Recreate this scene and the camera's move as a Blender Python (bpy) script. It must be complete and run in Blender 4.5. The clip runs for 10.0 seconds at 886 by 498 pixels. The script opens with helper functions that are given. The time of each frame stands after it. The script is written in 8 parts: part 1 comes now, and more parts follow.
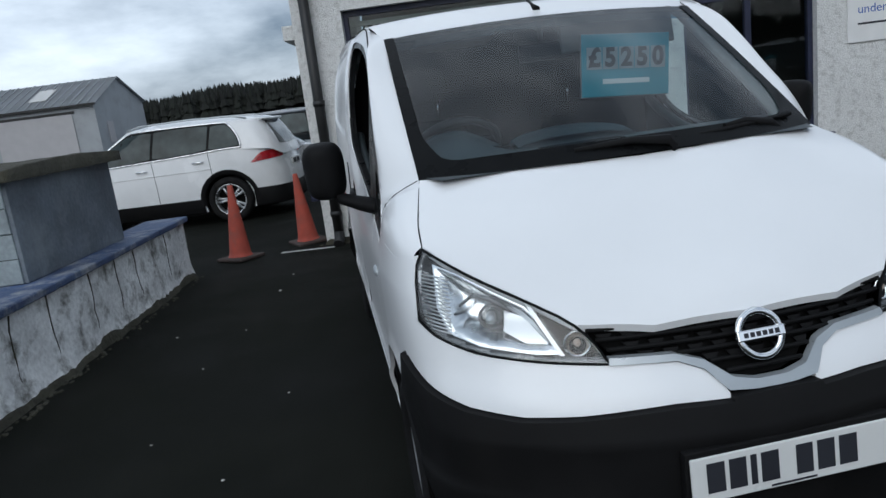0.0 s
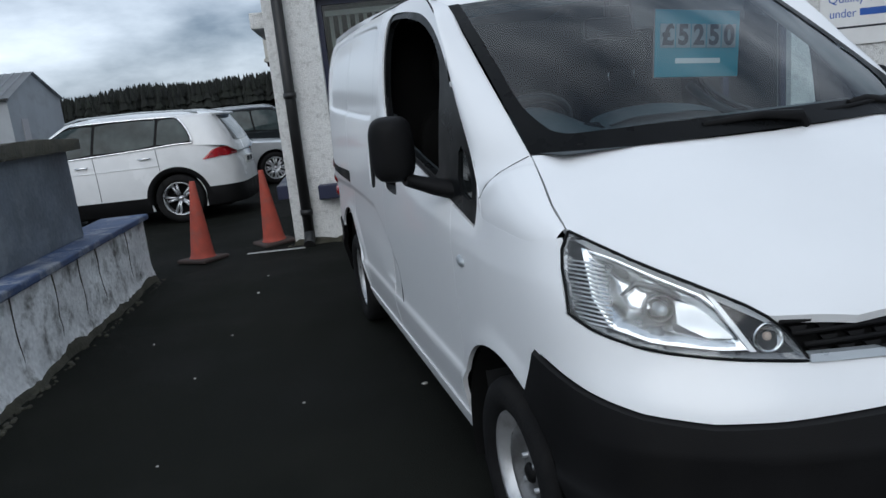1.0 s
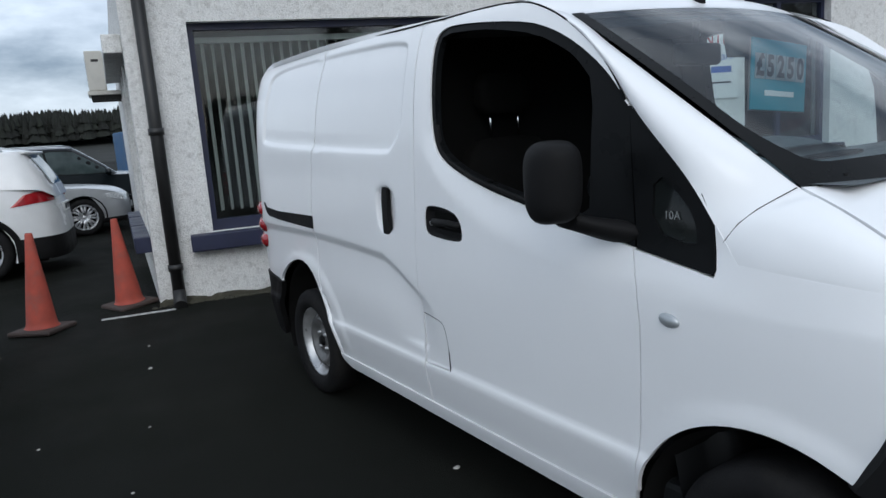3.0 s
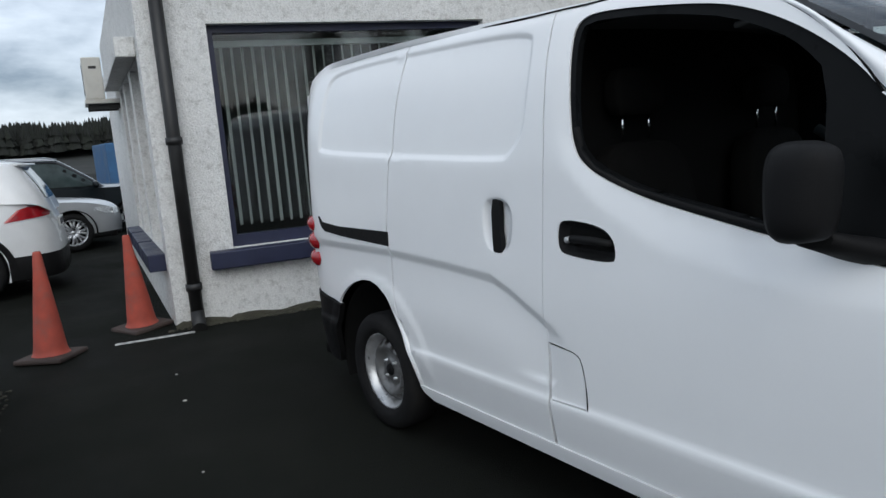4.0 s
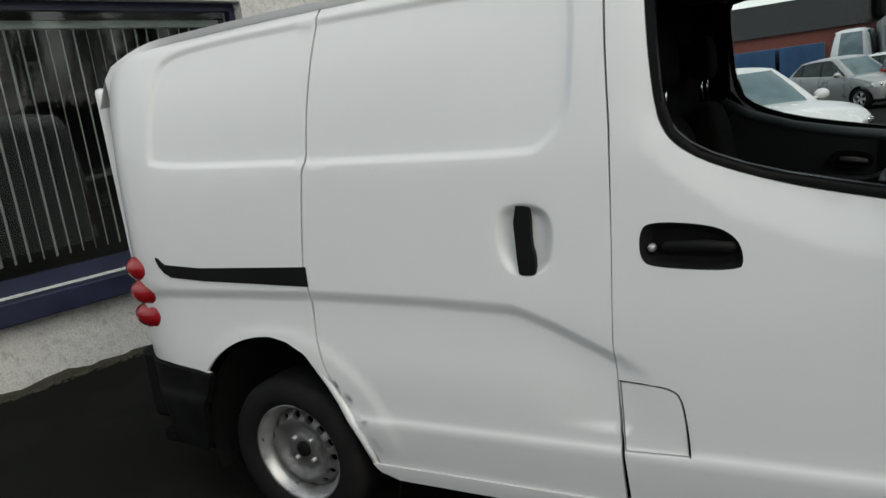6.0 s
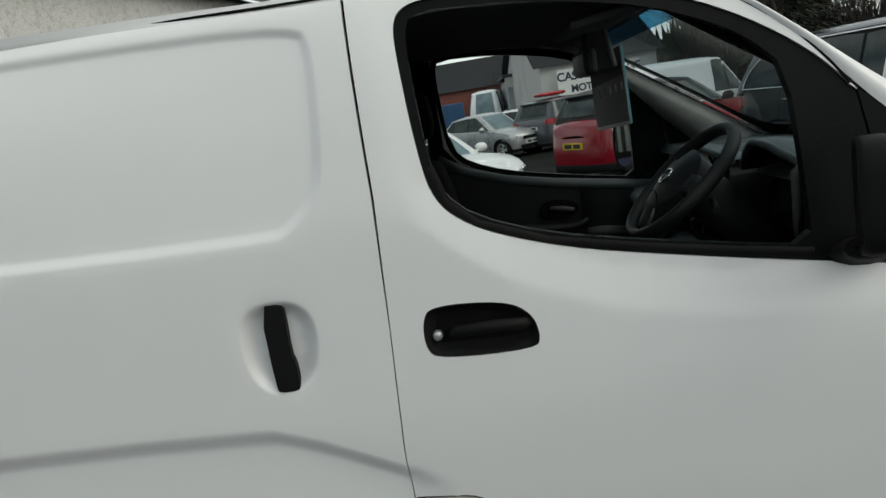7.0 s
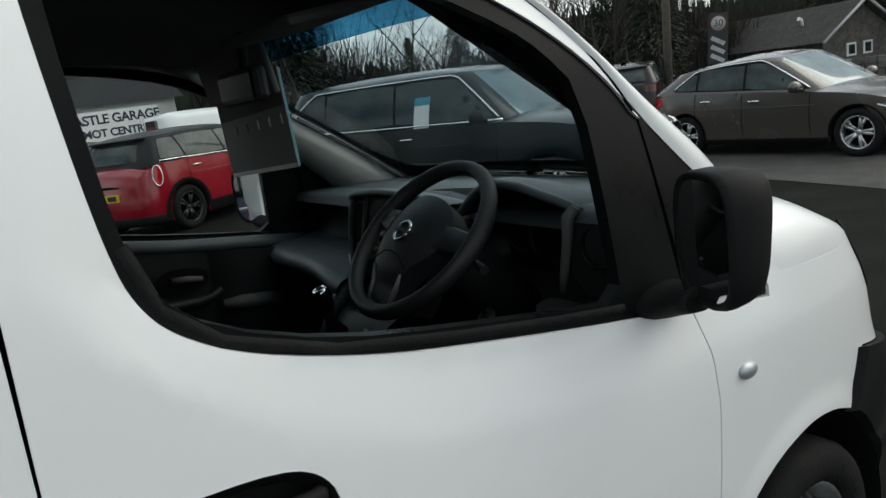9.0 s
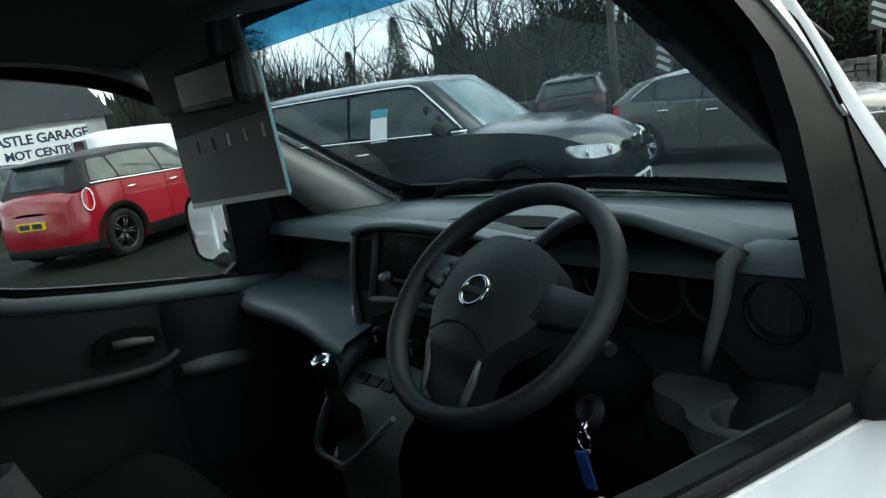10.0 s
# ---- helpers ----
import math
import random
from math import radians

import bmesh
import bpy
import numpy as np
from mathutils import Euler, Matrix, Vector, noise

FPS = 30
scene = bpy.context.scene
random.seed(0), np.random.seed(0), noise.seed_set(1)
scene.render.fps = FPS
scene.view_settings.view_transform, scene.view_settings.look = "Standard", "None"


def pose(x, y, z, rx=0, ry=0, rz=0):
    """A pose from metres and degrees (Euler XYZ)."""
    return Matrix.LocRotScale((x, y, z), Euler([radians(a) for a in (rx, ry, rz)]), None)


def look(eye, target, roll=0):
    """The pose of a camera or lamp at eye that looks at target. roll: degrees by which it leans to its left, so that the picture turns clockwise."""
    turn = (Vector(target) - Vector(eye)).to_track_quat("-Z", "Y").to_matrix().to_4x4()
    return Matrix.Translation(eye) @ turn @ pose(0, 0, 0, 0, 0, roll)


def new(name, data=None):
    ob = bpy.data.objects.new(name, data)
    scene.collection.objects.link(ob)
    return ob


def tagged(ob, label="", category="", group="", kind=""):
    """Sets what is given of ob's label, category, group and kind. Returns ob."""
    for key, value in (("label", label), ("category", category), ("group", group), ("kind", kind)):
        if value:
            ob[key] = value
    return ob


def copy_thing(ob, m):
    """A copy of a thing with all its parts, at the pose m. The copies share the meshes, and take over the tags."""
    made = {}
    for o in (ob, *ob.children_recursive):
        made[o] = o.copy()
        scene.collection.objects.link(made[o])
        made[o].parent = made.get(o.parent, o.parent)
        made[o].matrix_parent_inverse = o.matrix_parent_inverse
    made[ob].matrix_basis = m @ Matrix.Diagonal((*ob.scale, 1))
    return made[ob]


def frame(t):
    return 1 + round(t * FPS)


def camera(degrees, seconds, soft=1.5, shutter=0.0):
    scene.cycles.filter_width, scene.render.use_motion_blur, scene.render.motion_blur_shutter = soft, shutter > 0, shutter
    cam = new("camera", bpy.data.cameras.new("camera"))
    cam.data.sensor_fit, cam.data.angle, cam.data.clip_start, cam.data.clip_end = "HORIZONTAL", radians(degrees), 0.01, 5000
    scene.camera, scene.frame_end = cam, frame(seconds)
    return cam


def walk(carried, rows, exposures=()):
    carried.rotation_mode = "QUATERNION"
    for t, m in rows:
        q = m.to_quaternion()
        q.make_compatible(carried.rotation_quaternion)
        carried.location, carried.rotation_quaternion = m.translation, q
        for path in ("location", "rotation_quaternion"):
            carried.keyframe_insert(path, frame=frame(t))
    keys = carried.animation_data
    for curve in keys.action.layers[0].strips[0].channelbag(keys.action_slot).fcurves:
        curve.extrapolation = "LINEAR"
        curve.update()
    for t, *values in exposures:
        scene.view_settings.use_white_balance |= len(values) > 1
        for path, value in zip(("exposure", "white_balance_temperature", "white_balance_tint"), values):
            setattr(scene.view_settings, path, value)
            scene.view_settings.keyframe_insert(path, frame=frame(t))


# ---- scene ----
cam = camera(64.2, 10.0)
PATH = [
    (0, (-0.984, -2.179, 1.474), (-0.684, -0.247, 1.052), -7.2),
    (0.5, (-1.236, -2.031, 1.446), (-0.865, -0.109, 1.037), -6.4),
    (1, (-1.451, -1.792, 1.413), (-0.95, 0.097, 0.986), -5.9),
    (1.2, (-1.566, -1.724, 1.403), (-0.975, 0.15, 1.031), -5.3),
    (1.5, (-1.713, -1.607, 1.413), (-0.956, 0.203, 1.022), -7.0),
    (2, (-1.885, -1.4, 1.406), (-1.033, 0.374, 1.049), -5.0),
    (2.2, (-1.952, -1.283, 1.399), (-1.073, 0.479, 1.045), -5.1),
    (3.3, (-2.323, -0.714, 1.424), (-1.221, 0.922, 1.092), -3.7),
    (3.5, (-2.387, -0.605, 1.411), (-1.281, 1.032, 1.096), -3.3),
    (4, (-2.457, -0.261, 1.429), (-1.337, 1.365, 1.112), -4.5),
    (4.5, (-2.581, 0.069, 1.434), (-1.323, 1.599, 1.152), -3.3),
    (5, (-2.663, 0.338, 1.433), (-1.32, 1.782, 1.102), -3.8),
    (5.2, (-2.676, 0.457, 1.424), (-1.309, 1.882, 1.108), -3.8),
    (6.3, (-2.537, 1.099, 1.509), (-0.711, 1.793, 1.08), -7.9),
    (6.5, (-2.475, 1.138, 1.514), (-0.588, 1.653, 1.099), -7.8),
    (7, (-2.29, 1.25, 1.522), (-0.328, 1.374, 1.153), -9.6),
    (7.5, (-2.205, 1.403, 1.534), (-0.309, 0.867, 1.191), -8.2),
    (7.8, (-2.116, 1.506, 1.55), (-0.367, 0.641, 1.113), -8.8),
    (8, (-2.073, 1.54, 1.547), (-0.383, 0.573, 1.091), -8.4),
    (8.5, (-1.901, 1.55, 1.54), (-0.26, 0.487, 1.119), -8.3),
    (8.7, (-1.795, 1.531, 1.538), (-0.12, 0.525, 1.123), -8.35),
    (9, (-1.617, 1.481, 1.537), (-0.003, 0.386, 1.095), -8.4),
    (9.2, (-1.501, 1.470, 1.539), (0.085, 0.320, 1.136), -7.6),
    (9.5, (-1.34, 1.459, 1.543), (0.189, 0.235, 1.139), -8.5),
    (10, (-1.109, 1.358, 1.534), (0.41, 0.129, 1.105), -9.2),
]
walk(cam, [(t, look(eye, target, roll)) for t, eye, target, roll in PATH], exposures=[(0.0, 0.15, 5900, 7), (1.5, 0.27, 5950, 8), (3.5, 0.5, 6000, 8), (5.0, 0.45, 6650, 8), (6.5, 0.3, 7000, 4), (8.0, 0.27, 6950, 3), (9.0, 0.6, 6750, 4), (9.5, 0.87, 6700, 4), (10.0, 1.55, 6500, -1)])

# ---- light ----
world = bpy.data.worlds.new("sky")
scene.world = world
world.use_nodes = True
wn, wl = world.node_tree.nodes, world.node_tree.links
wn.clear()
w_out = wn.new("ShaderNodeOutputWorld")
w_bg = wn.new("ShaderNodeBackground")
w_sky = wn.new("ShaderNodeTexSky")
w_sky.sky_type = 'NISHITA'
w_sky.sun_disc = False
w_sky.sun_elevation = radians(32)
w_sky.sun_rotation = radians(200)
w_sky.dust_density = 2.0
w_co = wn.new("ShaderNodeTexCoord")
w_map = wn.new("ShaderNodeMapping")
w_map.inputs["Scale"].default_value = (1.6, 1.6, 4.2)
w_n1 = wn.new("ShaderNodeTexNoise")
w_n1.inputs["Scale"].default_value = 1.5
w_n1.inputs["Detail"].default_value = 7.0
w_n1.inputs["Roughness"].default_value = 0.55
w_ramp = wn.new("ShaderNodeValToRGB")
w_ramp.color_ramp.elements[0].position, w_ramp.color_ramp.elements[0].color = 0.36, (1.9, 2.25, 2.8, 1)
w_ramp.color_ramp.elements[1].position, w_ramp.color_ramp.elements[1].color = 0.64, (10.2, 10.6, 11.1, 1)
w_mix = wn.new("ShaderNodeMix")
w_mix.data_type = 'RGBA'
w_mix.inputs["Factor"].default_value = 0.82
wl.new(w_co.outputs["Generated"], w_map.inputs["Vector"])
wl.new(w_map.outputs["Vector"], w_n1.inputs["Vector"])
wl.new(w_n1.outputs["Fac"], w_ramp.inputs["Fac"])
wl.new(w_sky.outputs["Color"], w_mix.inputs["A"])
wl.new(w_ramp.outputs["Color"], w_mix.inputs["B"])
wl.new(w_mix.outputs["Result"], w_bg.inputs["Color"])
w_bg.inputs["Strength"].default_value = 0.1
wl.new(w_bg.outputs["Background"], w_out.inputs["Surface"])

sun_data = bpy.data.lights.new("sun", 'SUN')
sun_data.energy = 0.8
sun_data.angle = radians(50)
sun_data.color = (1.0, 0.96, 0.9)
sun = new("sun", sun_data)
sun.matrix_world = look((-6, -14, 12), (0, 0, 0))

# ---- materials ----
def mat(name, color, rough=0.5, metal=0.0, vary=0.12, scale=6.0, bump=0.0, bscale=60.0, fine=0.0, coat=0.0, dirt=None, dscale=1.5, damount=0.5, spec=0.5, rvary=0.1, isle=0.0):
    """Principled paint or stone with variation at two scales, optional patches of dirt or painted shade, and relief."""
    m = bpy.data.materials.new(name)
    m.use_nodes = True
    n, l = m.node_tree.nodes, m.node_tree.links
    p = n["Principled BSDF"]
    p.inputs["Metallic"].default_value = metal
    p.inputs["Coat Weight"].default_value = coat
    p.inputs["Coat Roughness"].default_value = 0.06
    p.inputs["Specular IOR Level"].default_value = spec
    co = n.new("ShaderNodeTexCoord")
    n1 = n.new("ShaderNodeTexNoise")
    n1.inputs["Scale"].default_value = scale
    n1.inputs["Detail"].default_value = 6.0
    l.new(co.outputs["Object"], n1.inputs["Vector"])
    hsv = n.new("ShaderNodeHueSaturation")
    hsv.inputs["Color"].default_value = (*color, 1)
    mr = n.new("ShaderNodeMapRange")
    mr.inputs["From Min"].default_value, mr.inputs["From Max"].default_value = 0.3, 0.7
    mr.inputs["To Min"].default_value, mr.inputs["To Max"].default_value = 1 - vary, 1 + vary
    l.new(n1.outputs["Fac"], mr.inputs["Value"])
    value = mr.outputs["Result"]
    if fine:
        n2 = n.new("ShaderNodeTexNoise")
        n2.inputs["Scale"].default_value = bscale
        n2.inputs["Detail"].default_value = 3.0
        l.new(co.outputs["Object"], n2.inputs["Vector"])
        m2 = n.new("ShaderNodeMapRange")
        m2.inputs["From Min"].default_value, m2.inputs["From Max"].default_value = 0.3, 0.7
        m2.inputs["To Min"].default_value, m2.inputs["To Max"].default_value = 1 - fine, 1 + fine
        l.new(n2.outputs["Fac"], m2.inputs["Value"])
        mu = n.new("ShaderNodeMath")
        mu.operation = 'MULTIPLY'
        l.new(value, mu.inputs[0])
        l.new(m2.outputs["Result"], mu.inputs[1])
        value = mu.outputs["Value"]
    if isle:
        ge = n.new("ShaderNodeNewGeometry")
        m3 = n.new("ShaderNodeMapRange")
        m3.inputs["To Min"].default_value, m3.inputs["To Max"].default_value = 1 - isle, 1 + isle
        l.new(ge.outputs["Random Per Island"], m3.inputs["Value"])
        mu2 = n.new("ShaderNodeMath")
        mu2.operation = 'MULTIPLY'
        l.new(value, mu2.inputs[0])
        l.new(m3.outputs["Result"], mu2.inputs[1])
        value = mu2.outputs["Value"]
    l.new(value, hsv.inputs["Value"])
    color_out = hsv.outputs["Color"]
    if dirt:
        nd = n.new("ShaderNodeTexNoise")
        nd.inputs["Scale"].default_value = dscale
        nd.inputs["Detail"].default_value = 9.0
        nd.inputs["Roughness"].default_value = 0.65
        l.new(co.outputs["Object"], nd.inputs["Vector"])
        rd = n.new("ShaderNodeMapRange")
        rd.inputs["From Min"].default_value, rd.inputs["From Max"].default_value = 0.5, 0.68
        rd.inputs["To Max"].default_value = damount
        l.new(nd.outputs["Fac"], rd.inputs["Value"])
        mx = n.new("ShaderNodeMix")
        mx.data_type = 'RGBA'
        mx.inputs["B"].default_value = (*dirt, 1)
        l.new(rd.outputs["Result"], mx.inputs["Factor"])
        l.new(color_out, mx.inputs["A"])
        color_out = mx.outputs["Result"]
    l.new(color_out, p.inputs["Base Color"])
    rr = n.new("ShaderNodeMapRange")
    rr.inputs["From Min"].default_value, rr.inputs["From Max"].default_value = 0.3, 0.7
    rr.inputs["To Min"].default_value, rr.inputs["To Max"].default_value = max(0.02, rough - rvary), min(1.0, rough + rvary)
    l.new(n1.outputs["Fac"], rr.inputs["Value"])
    l.new(rr.outputs["Result"], p.inputs["Roughness"])
    if bump:
        nb = n.new("ShaderNodeTexNoise")
        nb.inputs["Scale"].default_value = bscale
        nb.inputs["Detail"].default_value = 4.0
        l.new(co.outputs["Object"], nb.inputs["Vector"])
        bp = n.new("ShaderNodeBump")
        bp.inputs["Strength"].default_value = bump
        bp.inputs["Distance"].default_value = 0.02
        l.new(nb.outputs["Fac"], bp.inputs["Height"])
        l.new(bp.outputs["Normal"], p.inputs["Normal"])
    return m

def thin_glass(name, tint, ior=1.45, rough=0.0, gain=1.0):
    """A pane: tinted see-through with a Fresnel gloss."""
    m = bpy.data.materials.new(name)
    m.use_nodes = True
    n, l = m.node_tree.nodes, m.node_tree.links
    n.clear()
    out = n.new("ShaderNodeOutputMaterial")
    tr = n.new("ShaderNodeBsdfTransparent")
    tr.inputs["Color"].default_value = (*tint, 1)
    gl = n.new("ShaderNodeBsdfGlossy")
    gl.inputs["Roughness"].default_value = rough
    fr = n.new("ShaderNodeLayerWeight")
    fr.inputs["Blend"].default_value = 0.5
    po = n.new("ShaderNodeMath")
    po.operation = 'POWER'
    po.inputs[1].default_value = 4.0
    l.new(fr.outputs["Facing"], po.inputs[0])
    mu = n.new("ShaderNodeMath")
    mu.operation = 'MULTIPLY_ADD'
    mu.use_clamp = True
    mu.inputs[1].default_value = 0.85 * min(1.0, gain)
    mu.inputs[2].default_value = ((ior - 1) / (ior + 1)) ** 2 * 1.8 * gain
    mx = n.new("ShaderNodeMixShader")
    l.new(po.outputs["Value"], mu.inputs[0])
    l.new(mu.outputs["Value"], mx.inputs["Fac"])
    l.new(tr.outputs["BSDF"], mx.inputs[1])
    l.new(gl.outputs["BSDF"], mx.inputs[2])
    l.new(mx.outputs["Shader"], out.inputs["Surface"])
    return m

M_white = mat("van_paint", (0.81, 0.82, 0.83), 0.30, vary=0.008, scale=1.2, coat=0.5, fine=0.006, bscale=7.0, rvary=0.015)
M_black = mat("black_plastic", (0.009, 0.009, 0.0095), 0.58, vary=0.2, scale=5.0, bump=0.12, bscale=420.0, dirt=(0.014, 0.0135, 0.0125), dscale=3.0, damount=0.3, spec=0.1)
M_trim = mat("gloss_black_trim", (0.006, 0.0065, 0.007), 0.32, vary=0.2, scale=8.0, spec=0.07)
M_rubber = mat("tyre_rubber", (0.011, 0.011, 0.0115), 0.8, vary=0.25, scale=9.0, bump=0.2, bscale=150.0, dirt=(0.030, 0.028, 0.025), dscale=4.0, damount=0.4, spec=0.12)
M_discsteel = mat("grimy_steel_disc", (0.20, 0.20, 0.20), 0.45, metal=0.5, vary=0.25, scale=10.0, dirt=(0.05, 0.045, 0.04), dscale=12.0, damount=0.6)
M_steel = mat("painted_steel_wheel", (0.50, 0.51, 0.52), 0.36, metal=0.6, vary=0.15, scale=12.0, dirt=(0.12, 0.10, 0.085), dscale=9.0, damount=0.45)
M_alloy = mat("alloy_wheel", (0.55, 0.56, 0.58), 0.3, metal=0.8, vary=0.1, scale=12.0)
M_chrome = mat("chrome", (0.78, 0.79, 0.80), 0.08, metal=1.0, vary=0.03, scale=8.0, rvary=0.03)
M_silver = mat("silver_trim", (0.42, 0.45, 0.47), 0.35, metal=0.5, vary=0.05, scale=8.0)
# liner black; also stands in for shade in wheels and about the dash
M_well = mat("liner_and_shade_black", (0.006, 0.006, 0.006), 0.9, vary=0.2, spec=0.08)
M_screen = thin_glass("windscreen_glass", (0.62, 0.73, 0.76), ior=1.5, gain=0.9)
M_cabglass = thin_glass("side_glass", (0.9, 0.95, 0.94), gain=0.6)
M_lens = thin_glass("lamp_lens", (0.93, 0.95, 0.96), ior=1.45)
M_carglass = mat("dark_car_glass", (0.030, 0.042, 0.042), 0.06, vary=0.5, scale=3.0, rvary=0.03, spec=0.28)
M_red = mat("red_lamp", (0.34, 0.007, 0.013), 0.14, vary=0.2, scale=14.0, coat=0.3)
M_smokered = mat("smoked_red_lamp", (0.055, 0.006, 0.008), 0.14, vary=0.2, scale=14.0)
# number plate in a toned-down grey
M_dimplate = mat("dull_grey_plate", (0.16, 0.16, 0.14), 0.5, vary=0.3, scale=12.0)
M_amber = mat("amber_bulb", (0.50, 0.40, 0.33), 0.25)
M_lamphouse = mat("lamp_chamber", (0.16, 0.165, 0.17), 0.28, metal=0.6, vary=0.2, scale=18.0)
M_lampwhite = mat("satin_reflector", (0.78, 0.79, 0.80), 0.38, metal=0.7, vary=0.05, scale=20.0)
M_lampchrome = mat("lamp_reflector", (0.78, 0.80, 0.81), 0.20, metal=1.0, vary=0.15, scale=30.0, rvary=0.08)
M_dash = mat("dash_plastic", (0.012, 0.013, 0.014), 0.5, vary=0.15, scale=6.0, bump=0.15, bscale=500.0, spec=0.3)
# grey plastic raised and blued: sky light on upper faces put into colour
M_dashtop = mat("daylit_dash_plastic", (0.050, 0.062, 0.067), 0.44, vary=0.1, scale=6.0, bump=0.15, bscale=500.0)
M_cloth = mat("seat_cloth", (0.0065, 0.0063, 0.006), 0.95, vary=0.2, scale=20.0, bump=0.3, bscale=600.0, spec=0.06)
M_mirror = mat("mirror", (0.9, 0.9, 0.9), 0.02, metal=1.0, vary=0.0, rvary=0.0)
M_teal = mat("teal_card", (0.03, 0.28, 0.36), 0.4, vary=0.05)
M_cardback = mat("grey_board", (0.17, 0.175, 0.18), 0.7, vary=0.08)
M_paper = mat("white_card", (0.75, 0.75, 0.74), 0.6, vary=0.04)
M_ink = mat("dark_ink", (0.02, 0.022, 0.03), 0.6)
M_plate = mat("plate_white", (0.72, 0.73, 0.72), 0.35, vary=0.03)
M_yellow = mat("plate_yellow", (0.75, 0.52, 0.03), 0.35, vary=0.05)

# ---- mesh helpers ----
from mathutils import geometry as mgeo

def part(name, bm, material, parent, label="", smooth=False):
    me = bpy.data.meshes.new(name)
    if smooth:
        for f in bm.faces:
            f.smooth = True
    lay = bm.verts.layers.float_vector.get("nrm")
    if lay:
        bm.verts.ensure_lookup_table()
        nrm = [v[lay].copy() for v in bm.verts]
    bm.to_mesh(me)
    bm.free()
    if lay:
        out = []
        for pl in me.polygons:
            fn = pl.normal.copy()
            for vi in pl.vertices:
                out.append(nrm[vi] if pl.use_smooth and nrm[vi].length > 0.5 else fn)
        me.normals_split_custom_set([tuple(v) for v in out])
    me.materials.append(material)
    ob = new(name, me)
    ob.parent = parent
    if label:
        tagged(ob, label)
    return ob

def thing(name, label, category, at=None, group="", kind=""):
    ob = new(name)
    ob.empty_display_size = 0.1
    if at is not None:
        ob.matrix_world = at
    return tagged(ob, label, category, group, kind)

def solo(name, bm, material, label, category, group="", kind="", smooth=False):
    ob = part(name, bm, material, None, label, smooth)
    return tagged(ob, label, category, group, kind)

def quad(bm, a, b, c, d):
    vs = [bm.verts.new(p) for p in (a, b, c, d)]
    return bm.faces.new(vs)

def box(bm, x0, x1, y0, y1, z0, z1, bev=0.0, m=None):
    r = bmesh.ops.create_cube(bm, size=1.0, matrix=Matrix.Translation(((x0 + x1) / 2, (y0 + y1) / 2, (z0 + z1) / 2)) @ Matrix.Diagonal((abs(x1 - x0), abs(y1 - y0), abs(z1 - z0), 1)))
    vs = r["verts"]
    if bev:
        es = {e for v in vs for e in v.link_edges}
        r = bmesh.ops.bevel(bm, geom=list(es), offset=bev, segments=2, profile=0.5, affect='EDGES')
        vs = list({v for f in r["faces"] for v in f.verts} | {v for v in vs if v.is_valid})
    if m is not None:
        bmesh.ops.transform(bm, matrix=m, verts=[v for v in vs if v.is_valid])
    return bm

def new_box(x0, x1, y0, y1, z0, z1, bev=0.0, m=None):
    return box(bmesh.new(), x0, x1, y0, y1, z0, z1, bev, m)

def rings(bm, loops, closed=True, caps=True):
    """Skins a list of equally long loops of points."""
    vs = [[bm.verts.new(p) for p in lp] for lp in loops]
    k = len(loops[0])
    for a, b in zip(vs, vs[1:]):
        for i in range(k if closed else k - 1):
            j = (i + 1) % k
            try:
                f = bm.faces.new((a[i], a[j], b[j], b[i]))
                f.smooth = True
            except ValueError:
                pass
    if caps and closed:
        bm.faces.new(vs[0][::-1])
        bm.faces.new(vs[-1])
    return bm

def lathe(bm, profile, m=None, n=24, caps=False):
    """Turns (radius, height) pairs round z."""
    loops = []
    for r, h in profile:
        lp = [Vector((r * math.cos(2 * math.pi * i / n), r * math.sin(2 * math.pi * i / n), h)) for i in range(n)]
        loops.append([m @ p for p in lp] if m is not None else lp)
    return rings(bm, loops, True, caps)

def tube(bm, pts, r, n=8, caps=True):
    """A round bar along points; r may be a number or one per point."""
    pts = [Vector(p) for p in pts]
    rs = r if isinstance(r, (list, tuple)) else [r] * len(pts)
    loops, up = [], None
    for i, p in enumerate(pts):
        d = (pts[min(i + 1, len(pts) - 1)] - pts[max(i - 1, 0)]).normalized()
        if up is None:
            up = d.orthogonal().normalized()
        side = d.cross(up)
        if side.length < 1e-6:
            side = d.orthogonal()
        side.normalize()
        up = side.cross(d).normalized()
        loops.append([p + rs[i] * (math.cos(2 * math.pi * k / n) * up + math.sin(2 * math.pi * k / n) * side) for k in range(n)])
    return rings(bm, loops, True, caps)

def tab(table, v):
    if v <= table[0][0]:
        return table[0][1]
    for (a, p), (b, q) in zip(table, table[1:]):
        if v <= b:
            k = (v - a) / (b - a)
            return p + (q - p) * k
    return table[-1][1]

